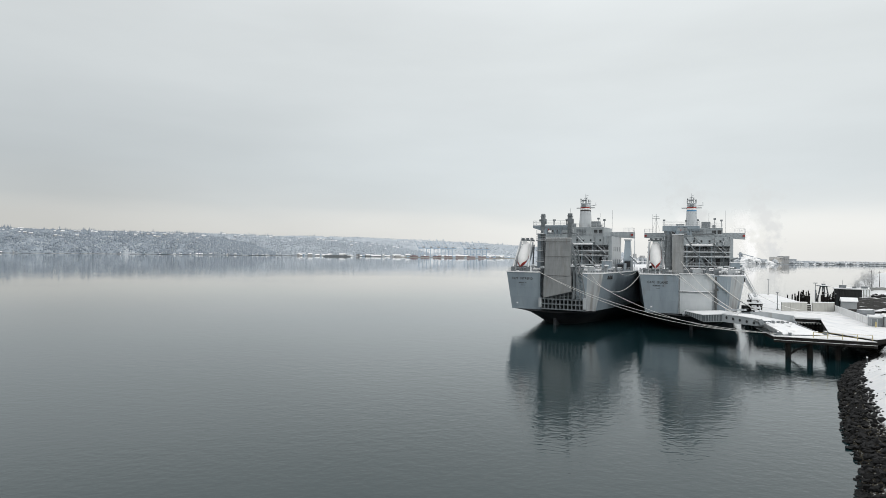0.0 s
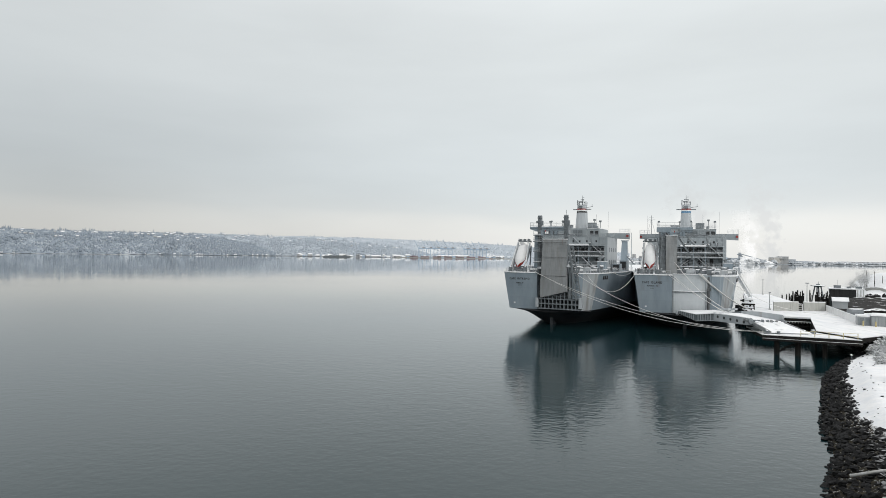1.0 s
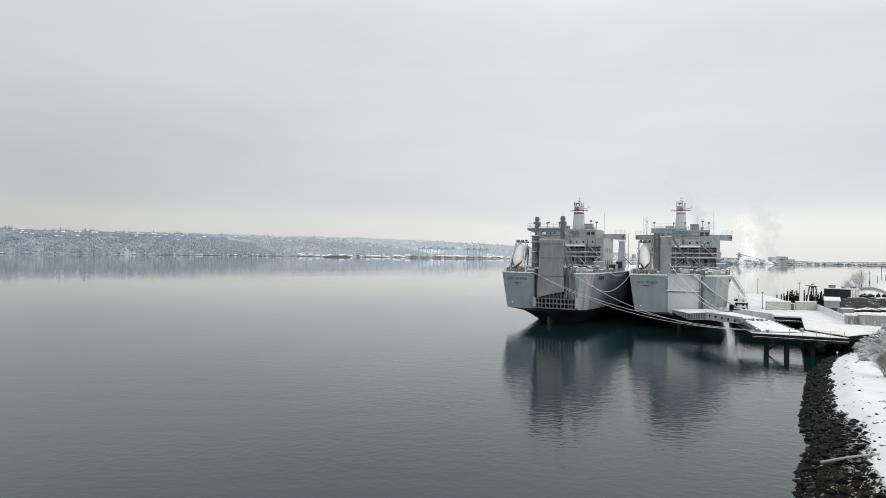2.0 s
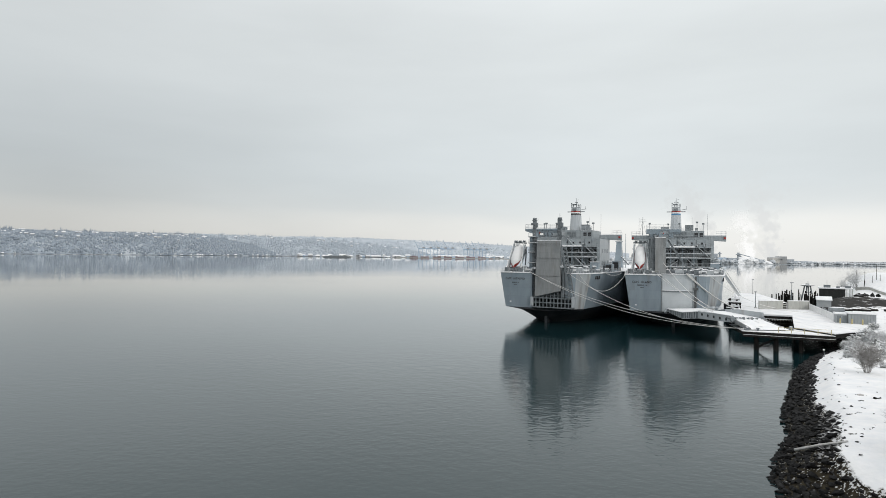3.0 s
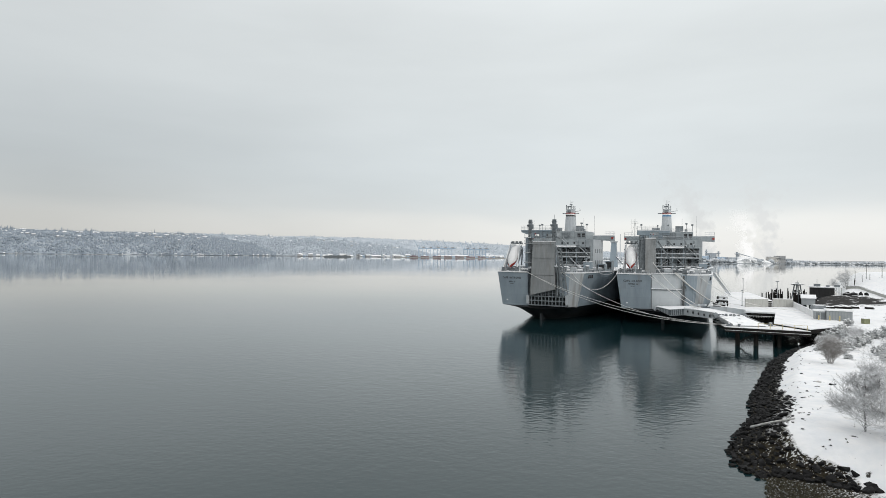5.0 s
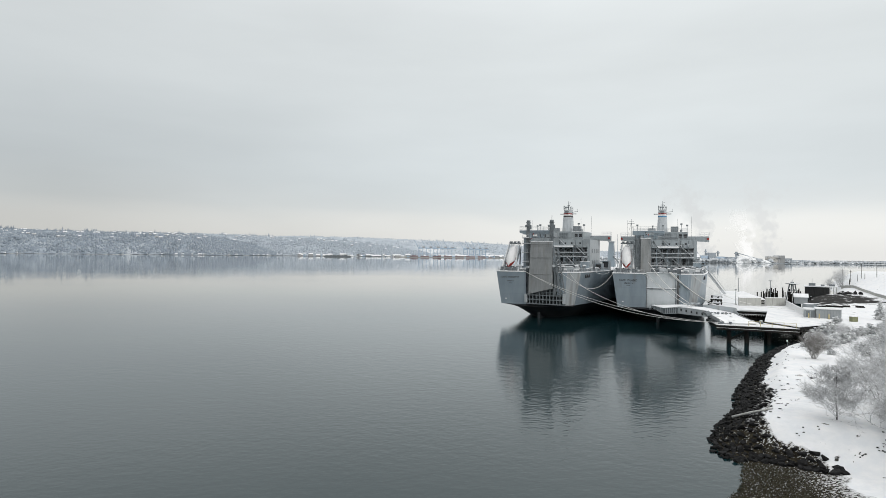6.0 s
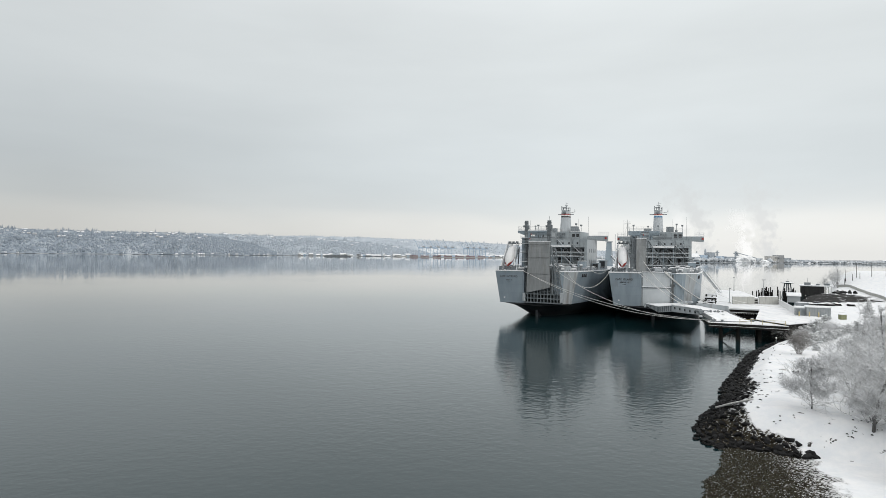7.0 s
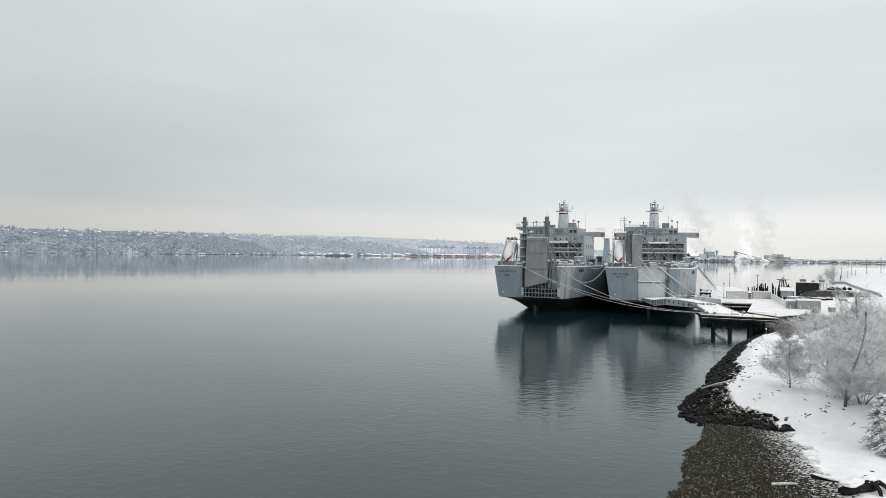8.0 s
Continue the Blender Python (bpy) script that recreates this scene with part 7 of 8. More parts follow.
PLANTS = [(0, 37.3, 28.8, 1.12, 20), (3, 36.0, 35.2, 1.05, 80), (5, 54.4, 67.8, 0.8, 0), (4, 38.4, 30.4, 0.7, 30), (2, 38.6, 28.4, 0.75, 210), (4, 40.0, 33.0, 0.8, 70),
          (0, 44.7, 35.6, 1.05, 130), (4, 42.0, 33.5, 1.0, 10), (1, 42.6, 38.6, 0.9, 300), (4, 45.5, 39.5, 1.0, 190), (3, 48.5, 41.0, 1.0, 45),
          (2, 47.0, 46.5, 0.8, 155), (2, 52.5, 50.5, 0.8, 35), (4, 51.0, 55.5, 0.7, 225), (1, 49.0, 36.0, 1.1, 330),
          (4, 41.0, 26.5, 1.1, 205), (0, 56.5, 46.0, 0.8, 95), (4, 58.5, 54.0, 0.8, 185), (4, 64.0, 65.0, 0.8, 265), (2, 39.8, 24.5, 1.0, 115),
          (3, 62.0, 49.0, 1.1, 65), (3, 69.0, 60.0, 1.0, 285), (4, 71.0, 92.6, 0.55, 40), (2, 75.6, 95.2, 0.6, 200), (4, 79.0, 98.0, 0.7, 310), (4, 70.0, 72.0, 0.9, 15), (2, 75.0, 78.0, 0.9, 140), (4, 81.0, 88.0, 1.0, 250), (2, 66.5, 66.5, 0.8, 330), (4, 87.0, 94.0, 1.0, 60), (3, 80.0, 76.0, 1.0, 190)]
used = set()
for k, x, y, s, a in PLANTS:
    m = pose(x, y, land_at(x, y), 0, 0, a) @ Matrix.Scale(s, 4)
    if k in used:
        copy_thing(KINDS[k], m)
    else:
        KINDS[k].matrix_world = m
        used.add(k)
# a bare tree group on the far slope
for x, y, s in ((209, 291, 1.4), (212, 297, 1.6), (206, 296, 1.3)):
    copy_thing(KINDS[1], pose(x, y, land_at(x, y), 0, 0, x * 7) @ Matrix.Scale(s, 4))


def spray(needles, snow, p, d, L, w, droop, r):
    """One drooping spray of needles from p along d, with a pad of snow on it."""
    sd = Vector((-d.y, d.x, 0))
    sd = sd.normalized() if sd.length > 1e-3 else Vector((1, 0, 0))
    for (vs, fs), lift, k in ((needles, 0.0, 1.0), (snow, 0.035, r.uniform(0.6, 0.95))):
        n = len(vs)
        for q, t in ((0.35, 0.0), (1.0, 0.5), (0.3, 1.0 if lift == 0 else 0.88)):
            m = p + d * L * t + Vector((0, 0, lift - droop * L * t * t))
            side = sd * w * q * k
            sag = Vector((0, 0, 0.35 * w * q))
            vs += [tuple(m + side - sag), tuple(m + Vector((0, 0, lift * 0.7))), tuple(m - side - sag)]
        for t in range(2):
            for c in range(2):
                b = n + t * 3 + c
                fs.append((b, b + 1, b + 4, b + 3))


def snowy_conifer(seed, h, name="snowy_conifer"):
    """A small conifer: trunk, and drooping boughs of many short sprays bearing snow."""
    r = random.Random(seed)
    ob = thing(name, "small conifer weighed down with snow", "tree", group="snow-laden conifers")
    part("trunk", tube(B(), [(0, 0, -0.2), (0.03, 0, h * 0.5), (0, 0.02, h * 0.97)], 0.10, 6, 0.02), BARK, ob)
    needles, snow = ([], []), ([], [])
    for i in range(96):
        f = (i + r.random()) / 97
        a = i * 2.4 + r.uniform(-0.4, 0.4)
        L = (1 - f) ** 0.75 * h * 0.36 * r.uniform(0.55, 1.2) + 0.12
        d = Vector((math.cos(a), math.sin(a), 0.28))
        base = Vector((0, 0, h * (0.07 + 0.92 * f)))
        bend = r.uniform(0.35, 0.65)
        n = max(3, int(L / 0.13))
        for k in range(n):
            t = (k + 0.6) / n
            at = base + d * L * t - Vector((0, 0, bend * L * t * t))
            for sg in (-1, 1):
                b = a + sg * r.uniform(0.5, 1.1)
                spray(needles, snow, at, Vector((math.cos(b), math.sin(b), 0.05)), (0.16 + 0.34 * L * (1 - t)) * r.uniform(0.7, 1.2), r.uniform(0.05, 0.10), r.uniform(0.3, 0.8), r)
        spray(needles, snow, base + d * L * 0.9 - Vector((0, 0, bend * L * 0.8)), Vector((math.cos(a), math.sin(a), 0)), 0.2, 0.06, 0.6, r)
    for nm, (vs, fs), mt in (("foliage", needles, NEEDLE), ("snow_load", snow, SNOW)):
        me = bpy.data.meshes.new(nm)
        me.from_pydata(vs, [], fs)
        me.materials.append(mt)
        o = new(nm, me)
        o.parent = ob
    return ob


def snowy_bush(seed, w, h):
    """A low uneven evergreen bush: drooping sprays on a few stems, each bearing a pad of snow."""
    r = random.Random(seed)
    ob = thing("snowy_bush", "low uneven evergreen bush laden with snow", "bush", group="snow-laden bushes")
    bm = B()
    heads = []
    for i in range(6):
        a, d = i * 1.05 + r.random(), r.uniform(0.1, 0.62) * w
        heads.append((Vector((math.cos(a) * d, math.sin(a) * d, h * r.uniform(0.5, 1.0) * (1 - 0.35 * d / w))), w * r.uniform(0.34, 0.52)))
        tube(bm, [(0, 0, -0.2), tuple(heads[-1][0] * 0.5), tuple(heads[-1][0])], 0.06, 5, 0.02)
    part("trunk", bm, BARK, ob)
    needles, snow = ([], []), ([], [])
    for c, rad in heads:
        for i in range(46):
            f = r.random()
            a = r.random() * 6.3
            L = rad * r.uniform(0.5, 1.2) * (1.05 - 0.55 * f)
            d = Vector((math.cos(a), math.sin(a), 0))
            sd = Vector((-math.sin(a), math.cos(a), 0))
            z = max(0.12, c.z * (0.15 + 0.85 * f))
            droop = r.uniform(0.1, 0.6)
            for (vs, fs), lift, wd in ((needles, 0.0, 0.34), (snow, 0.05, 0.24)):
                k = len(vs)
                ww = wd * L * r.uniform(0.7, 1.1)
                at = Vector((c.x, c.y, z))
                for q, t in ((0.3, 0.06), (1.0, 0.55), (0.35, 1.0 if lift == 0 else 0.86)):
                    m = at + d * L * t + Vector((0, 0, 0.25 * L * t - droop * L * t * t + lift))
                    vs += [tuple(m + sd * ww * q - Vector((0, 0, 0.1 * L * q))), tuple(m + Vector((0, 0, lift * 0.6))), tuple(m - sd * ww * q - Vector((0, 0, 0.1 * L * q)))]
                for t in range(2):
                    for e in range(2):
                        b = k + t * 3 + e
                        fs.append((b, b + 1, b + 4, b + 3))
    for nm, (vs, fs), mt in (("foliage", needles, NEEDLE), ("snow_load", snow, SNOW)):
        me = bpy.data.meshes.new(nm)
        me.from_pydata(vs, [], fs)
        me.materials.append(mt)
        o = new(nm, me)
        o.parent = ob
    return ob


def plant_all(kinds, places):
    used = set()
    for k, x, y, s in places:
        m = pose(x, y, land_at(x, y), 0, 0, x * 31) @ Matrix.Scale(s, 4)
        if k in used:
            copy_thing(kinds[k], m)
        else:
            kinds[k].matrix_world = m
            used.add(k)


plant_all([snowy_conifer(1, 4.2), snowy_conifer(2, 3.4), snowy_conifer(3, 5.0)],
          [(0, 35.9, 22.2, 1.05), (2, 38.0, 20.0, 1.0), (0, 34.9, 19.6, 0.8), (1, 72.8, 91.5, 0.8), (2, 99.0, 115.0, 0.85), (1, 69.6, 69.0, 0.8), (0, 84.0, 90.0, 0.9)])
plant_all([snowy_bush(1, 2.0, 2.2), snowy_bush(2, 1.6, 1.6), snowy_bush(3, 2.4, 2.8), snowy_bush(4, 1.3, 1.2)],
          [(0, 63.6, 78.6, 0.9), (2, 65.6, 80.4, 0.8), (1, 67.4, 82.2, 1.0), (0, 69.8, 84.2, 1.0), (3, 66.2, 88.2, 0.9), (1, 68.6, 91.4, 0.9), (3, 70.6, 92.4, 0.9), (2, 76.0, 90.5, 0.9), (0, 79.5, 93.5, 1.0),
           (2, 83.0, 96.0, 1.0), (1, 72.8, 86.8, 1.0), (2, 70.6, 78.2, 0.9), (3, 61.6, 75.6, 0.9), (0, 66.4, 74.4, 0.9), (2, 74.0, 81.0, 1.0), (3, 63.4, 69.4, 1.0), (0, 78.0, 84.0, 1.1), (3, 60.5, 62.4, 0.9),
           (2, 66.0, 60.5, 0.9), (0, 73.0, 66.0, 1.0), (3, 48.6, 51.8, 0.7), (3, 56.6, 62.5, 0.7), (1, 61.0, 56.0, 1.0), (3, 58.8, 70.8, 0.8), (1, 61.8, 82.0, 0.6), (2, 88.0, 99.0, 1.0), (0, 92.0, 104.0, 1.0), (1, 80.0, 100.0, 0.9),
           (2, 73.4, 98.9, 0.95), (2, 76.2, 100.3, 1.0), (0, 79.0, 102.4, 1.1), (0, 71.6, 97.0, 0.8), (0, 77.6, 99.6, 0.85), (1, 70.8, 94.6, 0.8), (2, 80.6, 103.0, 0.8), (3, 73.0, 95.0, 1.1), (1, 76.4, 96.4, 1.0), (0, 84.5, 108.0, 0.8), (1, 57.0, 58.0, 0.8), (3, 53.0, 57.0, 0.8), (0, 76.0, 74.0, 1.1), (1, 83.0, 83.0, 1.2)])

# an uprooted stump with dark arching roots under snow
stump = thing("drift_stump", "dark uprooted tree stump half buried in snow on the beach", "stump", pose(28.5, 13.8, land_at(28.5, 13.8) - 0.12, 0, 0, 25) @ Matrix.Scale(1.12, 4))
bm = B()
tube(bm, [(-1.5, 0.5, 0.1), (-0.5, 0.2, 0.35), (0.5, 0.0, 0.4)], 0.28, 9, 0.4)
part("trunk", bm, TIMBER, stump)
for i, (a, L, h) in enumerate(((-70, 1.2, 0.5), (-30, 1.3, 0.35), (15, 1.2, 0.5), (60, 1.0, 0.55), (110, 0.9, 0.4), (-115, 1.0, 0.4))):
    c, q = math.cos(radians(a)), math.sin(radians(a))
    part("root", tube(B(), [(0.4, 0, 0.4), (0.4 + c * L * 0.4, q * L * 0.4, 0.4 + h * 0.6), (0.4 + c * L * 0.8, q * L * 0.8, 0.3 + h * 0.3), (0.4 + c * L, q * L, -0.1)], 0.2, 7, 0.08), TIMBER, stump)
for x, y, w, d, sd in ((-0.7, 0.27, 1.05, 0.36, 1.0), (0.5, 0.1, 0.45, 0.4, 2.3), (0.9, -0.4, 0.4, 0.2, 3.7)):
    part("snow_cap", lump(B(), (x, y, 0.68), w, d, 0.2, sd, 3, 0.5), SNOW, stump, smooth=True)

# drift logs and stones lying in the snow
bm = B()
tube(bm, [(30.0, 42.3, 1.45), (31.3, 41.0, 2.3), (32.6, 39.5, 3.1)], 0.12, 9, 0.08)
solid("drift_log", bm, LOGWOOD, "pale snow-dusted drift log lying across the rocks", "log", "drift logs", smooth=True)
for x, y, L, a, r0 in ((45.9, 54.4, 0.9, 20, 0.16), (45.0, 55.6, 0.6, -10, 0.12), (24.5, 16.2, 1.9, 3, 0.12), (27.3, 15.9, 2.0, -50, 0.17), (29.2, 15.0, 1.6, 20, 0.18)):
    bm = B()
    tube(bm, [(-L / 2, 0, 0), (0, 0.05, 0.04), (L / 2, 0, 0)], r0, 8, r0 * 0.8)
    o = solid("drift_log", bm, TIMBER if r0 > 0.135 else LOGWOOD, "weathered drift log half sunk in snow", "log", "drift logs")
    o.matrix_world = pose(x, y, land_at(x, y) + r0 * 0.4, 0, 0, a)
    if r0 > 0.15:
        part("snow_cap", lump(B(), (0, 0, r0 * 0.8), L * 0.5, r0 * 1.05, r0 * 0.6, L, 2, 0.3), SNOW, o)
bm = B()
tube(bm, [(65.6, 93.4, land_at(65.6, 93.4) - 0.3), (65.4, 93.4, 2.0)], 0.04, 6)
marker = solid("marker_post", bm, STEEL, "small leaning marker post with a white knob at the water's edge", "post")
part("knob", lump(B(), (65.4, 93.4, 2.1), 0.17, 0.17, 0.17, 1, 1, 0), WHITE, marker)


# steam drifting from the plant, far behind everything: flat cards, their brightness emitted
def steam(x, y, w, h, bend, seed, bright, density):
    m = bpy.data.materials.new("steam")
    m.use_nodes = True
    nt = m.node_tree
    nt.nodes.clear()
    N, K = nt.nodes.new, nt.links.new

    def calc(op, a, b, clamp=False):
        q = N("ShaderNodeMath")
        q.operation, q.use_clamp = op, clamp
        for s, i in ((a, 0), (b, 1)):
            if isinstance(s, (int, float)):
                q.inputs[i].default_value = s
            else:
                K(s, q.inputs[i])
        return q.outputs[0]

    tc, sep = N("ShaderNodeTexCoord"), N("ShaderNodeSeparateXYZ")
    K(tc.outputs["Object"], sep.inputs[0])
    n, n2 = N("ShaderNodeTexNoise"), N("ShaderNodeTexNoise")
    for q, sc, de in ((n, 0.02, 5), (n2, 0.055, 6)):
        q.noise_dimensions = "4D"
        q.inputs["Scale"].default_value, q.inputs["Detail"].default_value, q.inputs["W"].default_value = sc, de, seed
        K(tc.outputs["Object"], q.inputs["Vector"])
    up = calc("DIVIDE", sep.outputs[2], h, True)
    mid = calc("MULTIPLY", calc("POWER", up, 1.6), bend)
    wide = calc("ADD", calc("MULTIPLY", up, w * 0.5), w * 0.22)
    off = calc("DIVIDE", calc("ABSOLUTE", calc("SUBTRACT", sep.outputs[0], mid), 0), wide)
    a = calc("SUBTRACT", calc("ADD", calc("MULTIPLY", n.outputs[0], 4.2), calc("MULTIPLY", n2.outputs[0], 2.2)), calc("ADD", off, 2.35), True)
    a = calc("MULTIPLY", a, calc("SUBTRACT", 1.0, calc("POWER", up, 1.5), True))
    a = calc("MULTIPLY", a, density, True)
    # emission replaces the daylight on the steam
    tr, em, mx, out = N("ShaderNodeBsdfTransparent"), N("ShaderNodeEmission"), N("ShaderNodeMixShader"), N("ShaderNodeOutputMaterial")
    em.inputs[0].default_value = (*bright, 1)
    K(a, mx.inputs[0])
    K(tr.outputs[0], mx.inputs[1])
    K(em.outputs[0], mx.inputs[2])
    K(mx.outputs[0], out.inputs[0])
    bm = B()
    bm.faces.new([bm.verts.new(q) for q in ((-w + min(bend, 0), 0, 0), (w + max(bend, 0), 0, 0), (w + max(bend, 0), 0, h), (-w + min(bend, 0), 0, h))])
    ob = part("backdrop", bm, m)
    tagged(ob, "self-lit card of steam drifting from the plant across the water", "steam", kind="structure")
    ob.location = (x, y, 4)
    ob.visible_shadow = False
    return ob


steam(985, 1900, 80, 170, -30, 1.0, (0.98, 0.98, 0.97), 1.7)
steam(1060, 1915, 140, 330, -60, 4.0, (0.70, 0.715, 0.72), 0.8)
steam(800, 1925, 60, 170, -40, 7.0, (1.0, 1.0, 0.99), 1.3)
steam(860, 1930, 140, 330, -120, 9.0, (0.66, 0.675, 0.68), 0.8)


# stones and tufts of the tidal beach, and dark lumps showing through the snow
def scatter(name, label, spots, mat, seed):
    r = random.Random(seed)
    verts, faces = [], []
    for x, y, z, a, h in spots:
        k = len(verts)
        n = 5
        t = r.random() * 6
        verts += [(x + a * r.uniform(0.7, 1.2) * math.cos(t + i * 2 * math.pi / n), y + a * r.uniform(0.7, 1.2) * math.sin(t + i * 2 * math.pi / n), z - 0.03) for i in range(n)]
        verts += [(x + 0.5 * a * math.cos(t + i * 2 * math.pi / 3) + r.uniform(-0.3, 0.3) * a, y + 0.5 * a * math.sin(t + i * 2 * math.pi / 3) + r.uniform(-0.3, 0.3) * a, z + h * r.uniform(0.7, 1.1)) for i in range(3)]
        faces += [(k + 5, k + 6, k + 7), (k, k + 1, k + 5), (k + 1, k + 6, k + 5), (k + 1, k + 2, k + 6), (k + 2, k + 3, k + 6), (k + 3, k + 7, k + 6), (k + 3, k + 4, k + 7), (k + 4, k, k + 7), (k, k + 5, k + 7)]
    me = bpy.data.meshes.new(name)
    me.from_pydata(verts, [], faces)
    me.materials.append(mat)
    return tagged(new(name, me), label, "stones", kind="stuff")


BEACH_BITS = island_material("brown_tidal_stones", [(0.018, 0.016, 0.010), (0.044, 0.040, 0.026), (0.075, 0.068, 0.048), (0.03, 0.027, 0.017), (0.062, 0.06, 0.045), (0.040, 0.039, 0.027), (0.027, 0.025, 0.018), (0.37, 0.38, 0.385)])
rnd = random.Random(81)
c = np.array([(rnd.uniform(12, 32), rnd.uniform(8, 34)) for i in range(84000)])
dd, _ = shore_distance(c[:, 0], c[:, 1])
ss = spit_bank(c[:, 0], c[:, 1])
zz = land_height(c[:, 0], c[:, 1])
pick = [i for i in range(len(c)) if -0.5 < dd[i] and ss[i] < -0.9 and rnd.random() < min(0.66, max(0.0, (9.4 - 0.25 * max(0, c[i, 1] - 14) - dd[i]) / 5))]
scatter("beach_stones", "brown stones and weed on the tidal beach", [(c[i, 0], c[i, 1], float(zz[i]), rnd.uniform(0.03, 0.085) * (1.8 if rnd.random() < 0.04 else 1), rnd.uniform(0.03, 0.09)) for i in pick], BEACH_BITS, 5)
c = np.array([(rnd.uniform(28, 75), rnd.uniform(22, 95)) for i in range(620)])
dd, _ = shore_distance(c[:, 0], c[:, 1])
ss = spit_bank(c[:, 0], c[:, 1])
zz = land_height(c[:, 0], c[:, 1])
pick = [i for i in range(len(c)) if 4.2 < dd[i] < 26 and ss[i] > 1.5 and rnd.random() < 2.4 / (dd[i] - 2)]
scatter("ground_litter", "dark stones and stalks showing through the snow", [(c[i, 0], c[i, 1], float(zz[i]), rnd.uniform(0.05, 0.16) * (2.4 if rnd.random() < 0.12 else 1), rnd.uniform(0.02, 0.09)) for i in pick], ROCK, 6)

# clumps of dark weed and stone kicked up along the brow of the bank
rnd = random.Random(83)
spots = []
for i in range(20):
    k = rnd.random()
    x, y = 30.5 + 10 * k + rnd.gauss(0, 1.4), 34.5 - 8.5 * k + rnd.gauss(0, 1.7)
    if i > 10:
        x, y = 33.5 + 14 * k + rnd.gauss(0, 0.8), 41 + 18 * k + rnd.gauss(0, 1.0)
    for j in range(rnd.randint(1, 5)):
        a, b = x + rnd.gauss(0, 0.3), y + rnd.gauss(0, 0.2)
        spots.append((a, b, land_at(a, b), rnd.uniform(0.05, 0.15), rnd.uniform(0.02, 0.08)))
scatter("weed_clumps", "dark clumps of weed and stone on the snow", spots, ROCK, 7)

# ---------------------------------------------------------------- rocks of the bank


def rock_mesh(seed):
    r = random.Random(seed)
    bm = B()
    sx, sy, sz = r.uniform(0.75, 1.2), r.uniform(0.6, 1.0), r.uniform(0.45, 0.75)
    for i in range(13):
        d = Vector((r.gauss(0, 1), r.gauss(0, 1), r.gauss(0, 1))).normalized()
        bm.verts.new((d.x * sx, d.y * sy, d.z * sz))
    got = bmesh.ops.convex_hull(bm, input=bm.verts)
    bmesh.ops.delete(bm, geom=[v for v in bm.verts if not v.link_faces], context="VERTS")
    return finish(bm, "rock", ROCK)


ROCKS = [rock_mesh(k) for k in range(9)]
bank = thing("rock_bank", "bank of dark wet rip-rap rocks along the shore", "rock bank", kind="structure")
rnd = random.Random(71)
cand = []
for i in range(60000):
    x, y = rnd.uniform(22, 76), rnd.uniform(22, 112)
    cand.append((x, y))
P = np.array(cand)
d, _ = shore_distance(P[:, 0], P[:, 1])
s = spit_bank(P[:, 0], P[:, 1])
seaward = (d > np.interp(P[:, 1], [60, 80], [-0.35, 0.1])) & (d < 5.0) & (P[:, 1] > 33)
cove = (s > -0.7) & (s < np.clip(4.2 - 0.42 * (P[:, 0] - 26), 0.7, 4.0)) & (d > -0.3) & (P[:, 0] < 32.4) & (P[:, 1] > 22)
keep = seaward | cove
placed, grid = [], {}
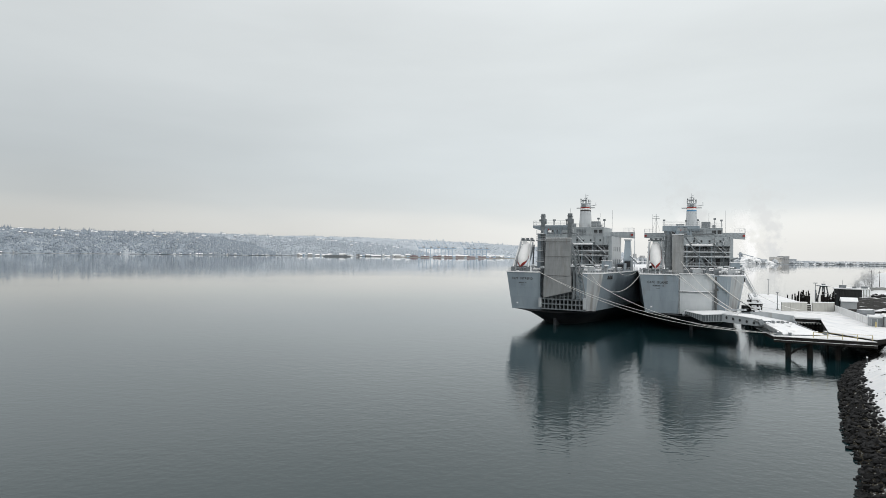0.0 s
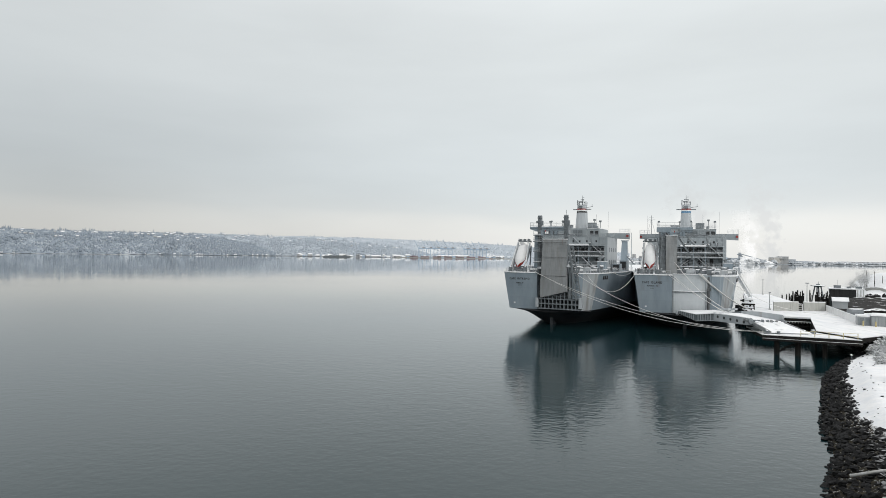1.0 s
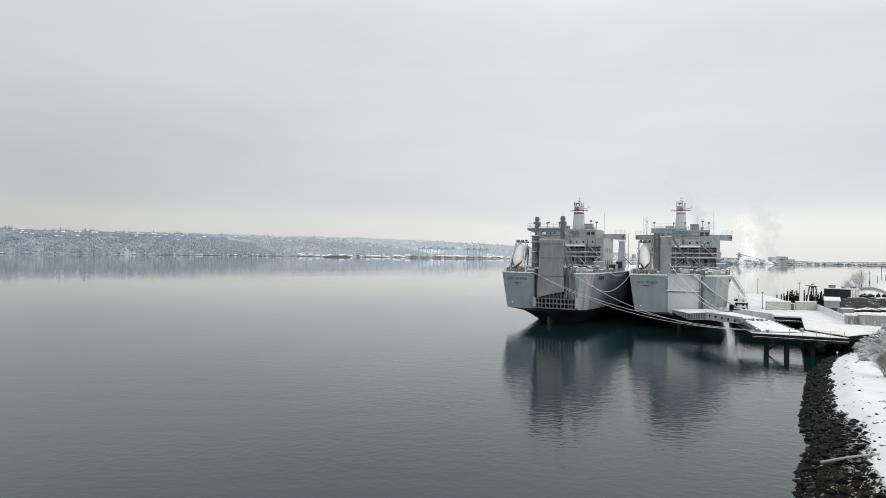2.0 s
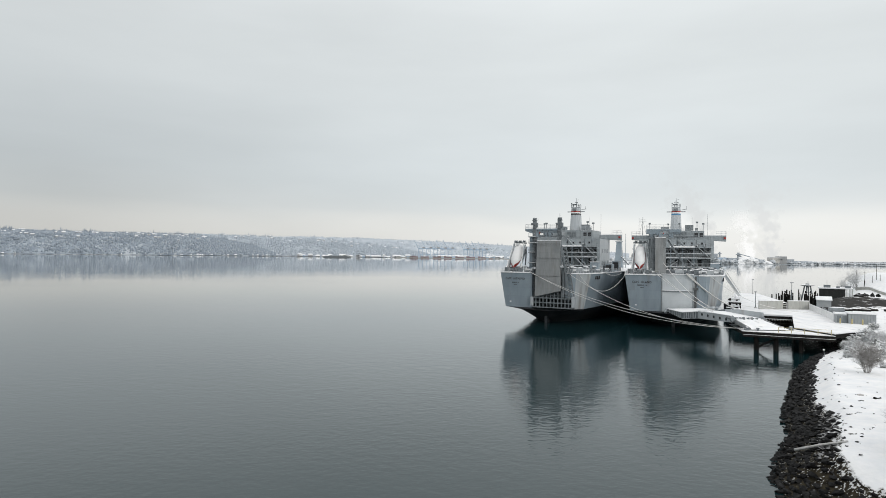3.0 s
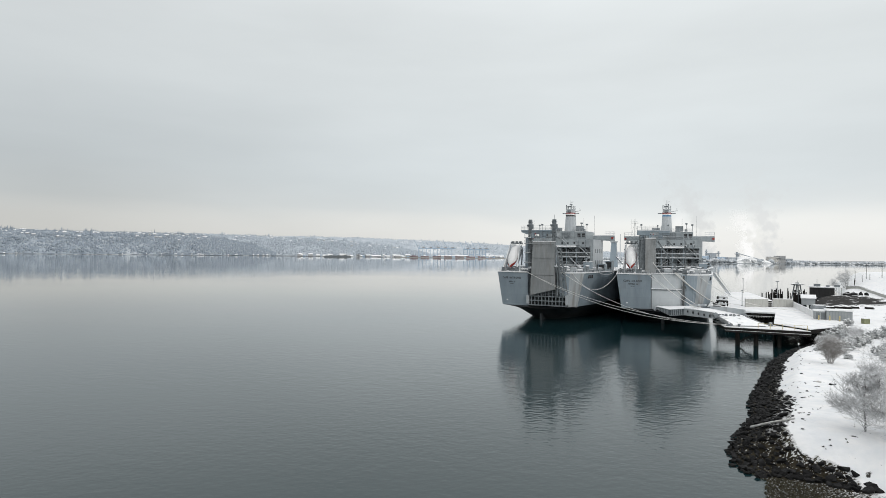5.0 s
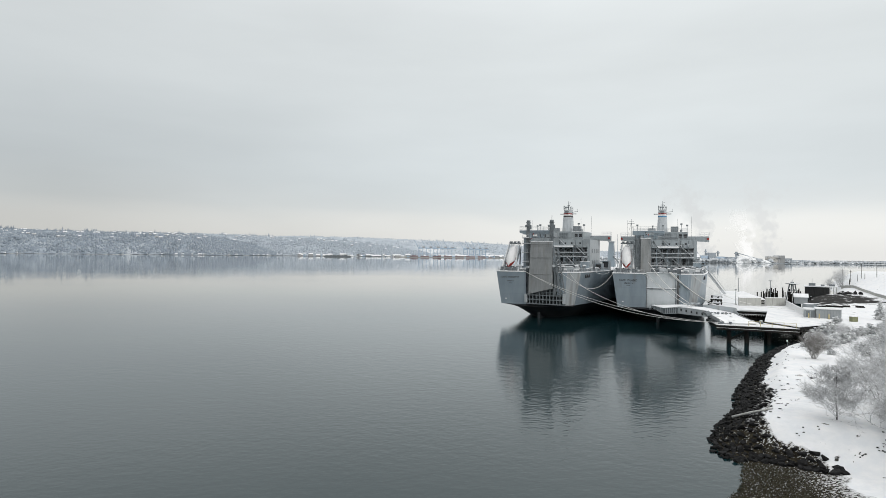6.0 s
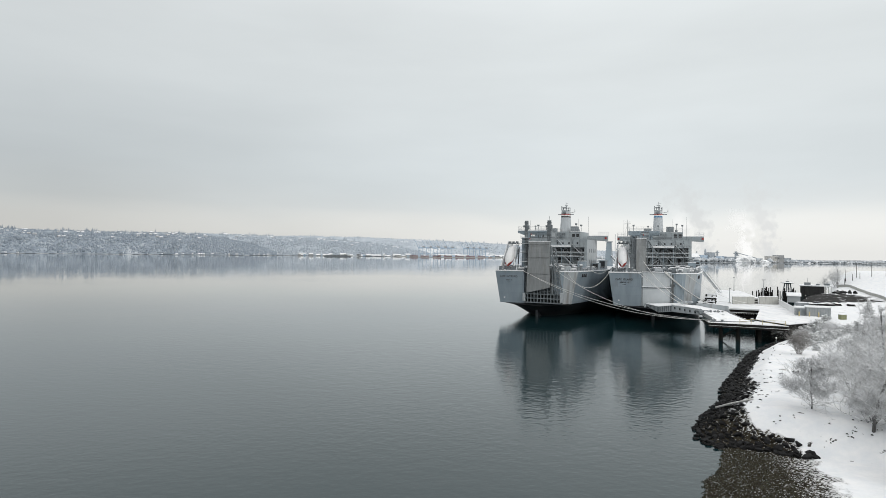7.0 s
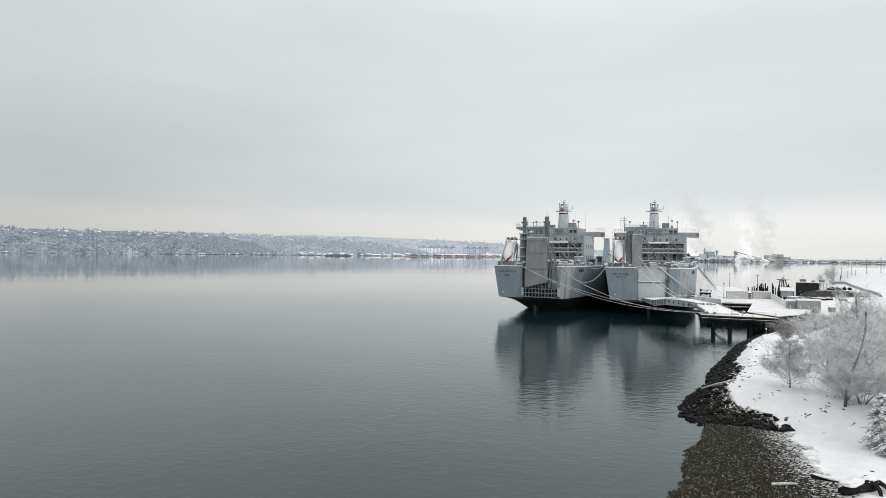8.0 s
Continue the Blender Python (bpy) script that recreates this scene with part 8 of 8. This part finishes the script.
for (x, y), dd, ss, sea in zip(P[keep], d[keep], s[keep], seaward[keep]):
    up = dd if sea else ss
    top = float(np.interp(y, [42, 58, 88, 96], [4.4, 2.9, 2.6, 1.8]))
    if up > top - 1.3 and sea and rnd.random() < (up - top + 1.3) / 1.6:
        continue
    r0 = rnd.uniform(0.2, 0.55) if sea or x < 28.2 else rnd.uniform(0.34, 0.62)
    cell = (int(x), int(y))
    if any(math.hypot(x - a, y - b) < 0.5 * (r0 + c) for i in (-1, 0, 1) for j in (-1, 0, 1) for a, b, c in grid.get((cell[0] + i, cell[1] + j), ())):
        continue
    grid.setdefault(cell, []).append((x, y, r0))
    placed.append((x, y, r0))
Z = land_height(np.array([p[0] for p in placed]), np.array([p[1] for p in placed]))
order = sorted(range(len(placed)), key=lambda i: placed[i][1])
verts, faces = [], []
for n, i in enumerate(order):
    x, y, r0 = placed[i]
    me = ROCKS[rnd.randrange(9)]
    m = Matrix.Translation((x, y, float(Z[i]) + r0 * 0.12)) @ Euler((rnd.uniform(-0.5, 0.5), rnd.uniform(-0.5, 0.5), rnd.uniform(0, 6.3))).to_matrix().to_4x4() @ Matrix.Scale(r0, 4)
    if n < 300:
        ob = new("rock", me)
        ob.parent = bank
        ob.matrix_local = m
    else:
        k = len(verts)
        verts += [tuple(m @ v.co) for v in me.vertices]
        faces += [tuple(k + j for j in f.vertices) for f in me.polygons]
# smaller stones straggling up into the snow
Q = np.array([(rnd.uniform(26, 74), rnd.uniform(30, 106)) for i in range(15000)])
d, s = shore_distance(Q[:, 0], Q[:, 1])[0], spit_bank(Q[:, 0], Q[:, 1])
zq = land_height(Q[:, 0], Q[:, 1])
for (x, y), dd, ss, z in zip(Q, d, s, zq):
    up = dd - float(np.interp(y, [42, 58, 88, 96], [4.0, 2.5, 2.2, 1.5]))
    if up < 0 or ss < 3 or rnd.random() > 0.45 * math.exp(-up / 0.75):
        continue
    me = ROCKS[rnd.randrange(9)]
    r0 = rnd.uniform(0.07, 0.24)
    m = Matrix.Translation((x, y, float(z) + r0 * 0.05)) @ Euler((rnd.uniform(-0.4, 0.4), rnd.uniform(-0.4, 0.4), rnd.uniform(0, 6.3))).to_matrix().to_4x4() @ Matrix.Scale(r0, 4)
    k = len(verts)
    verts += [tuple(m @ v.co) for v in me.vertices]
    faces += [tuple(k + j for j in f.vertices) for f in me.polygons]
me = bpy.data.meshes.new("loose_rocks")
me.from_pydata(verts, [], faces)
me.materials.append(ROCK)
rest = new("loose_rocks", me)
rest.parent = bank
tagged(rest, "dark wet rip-rap rocks further along", kind="stuff")
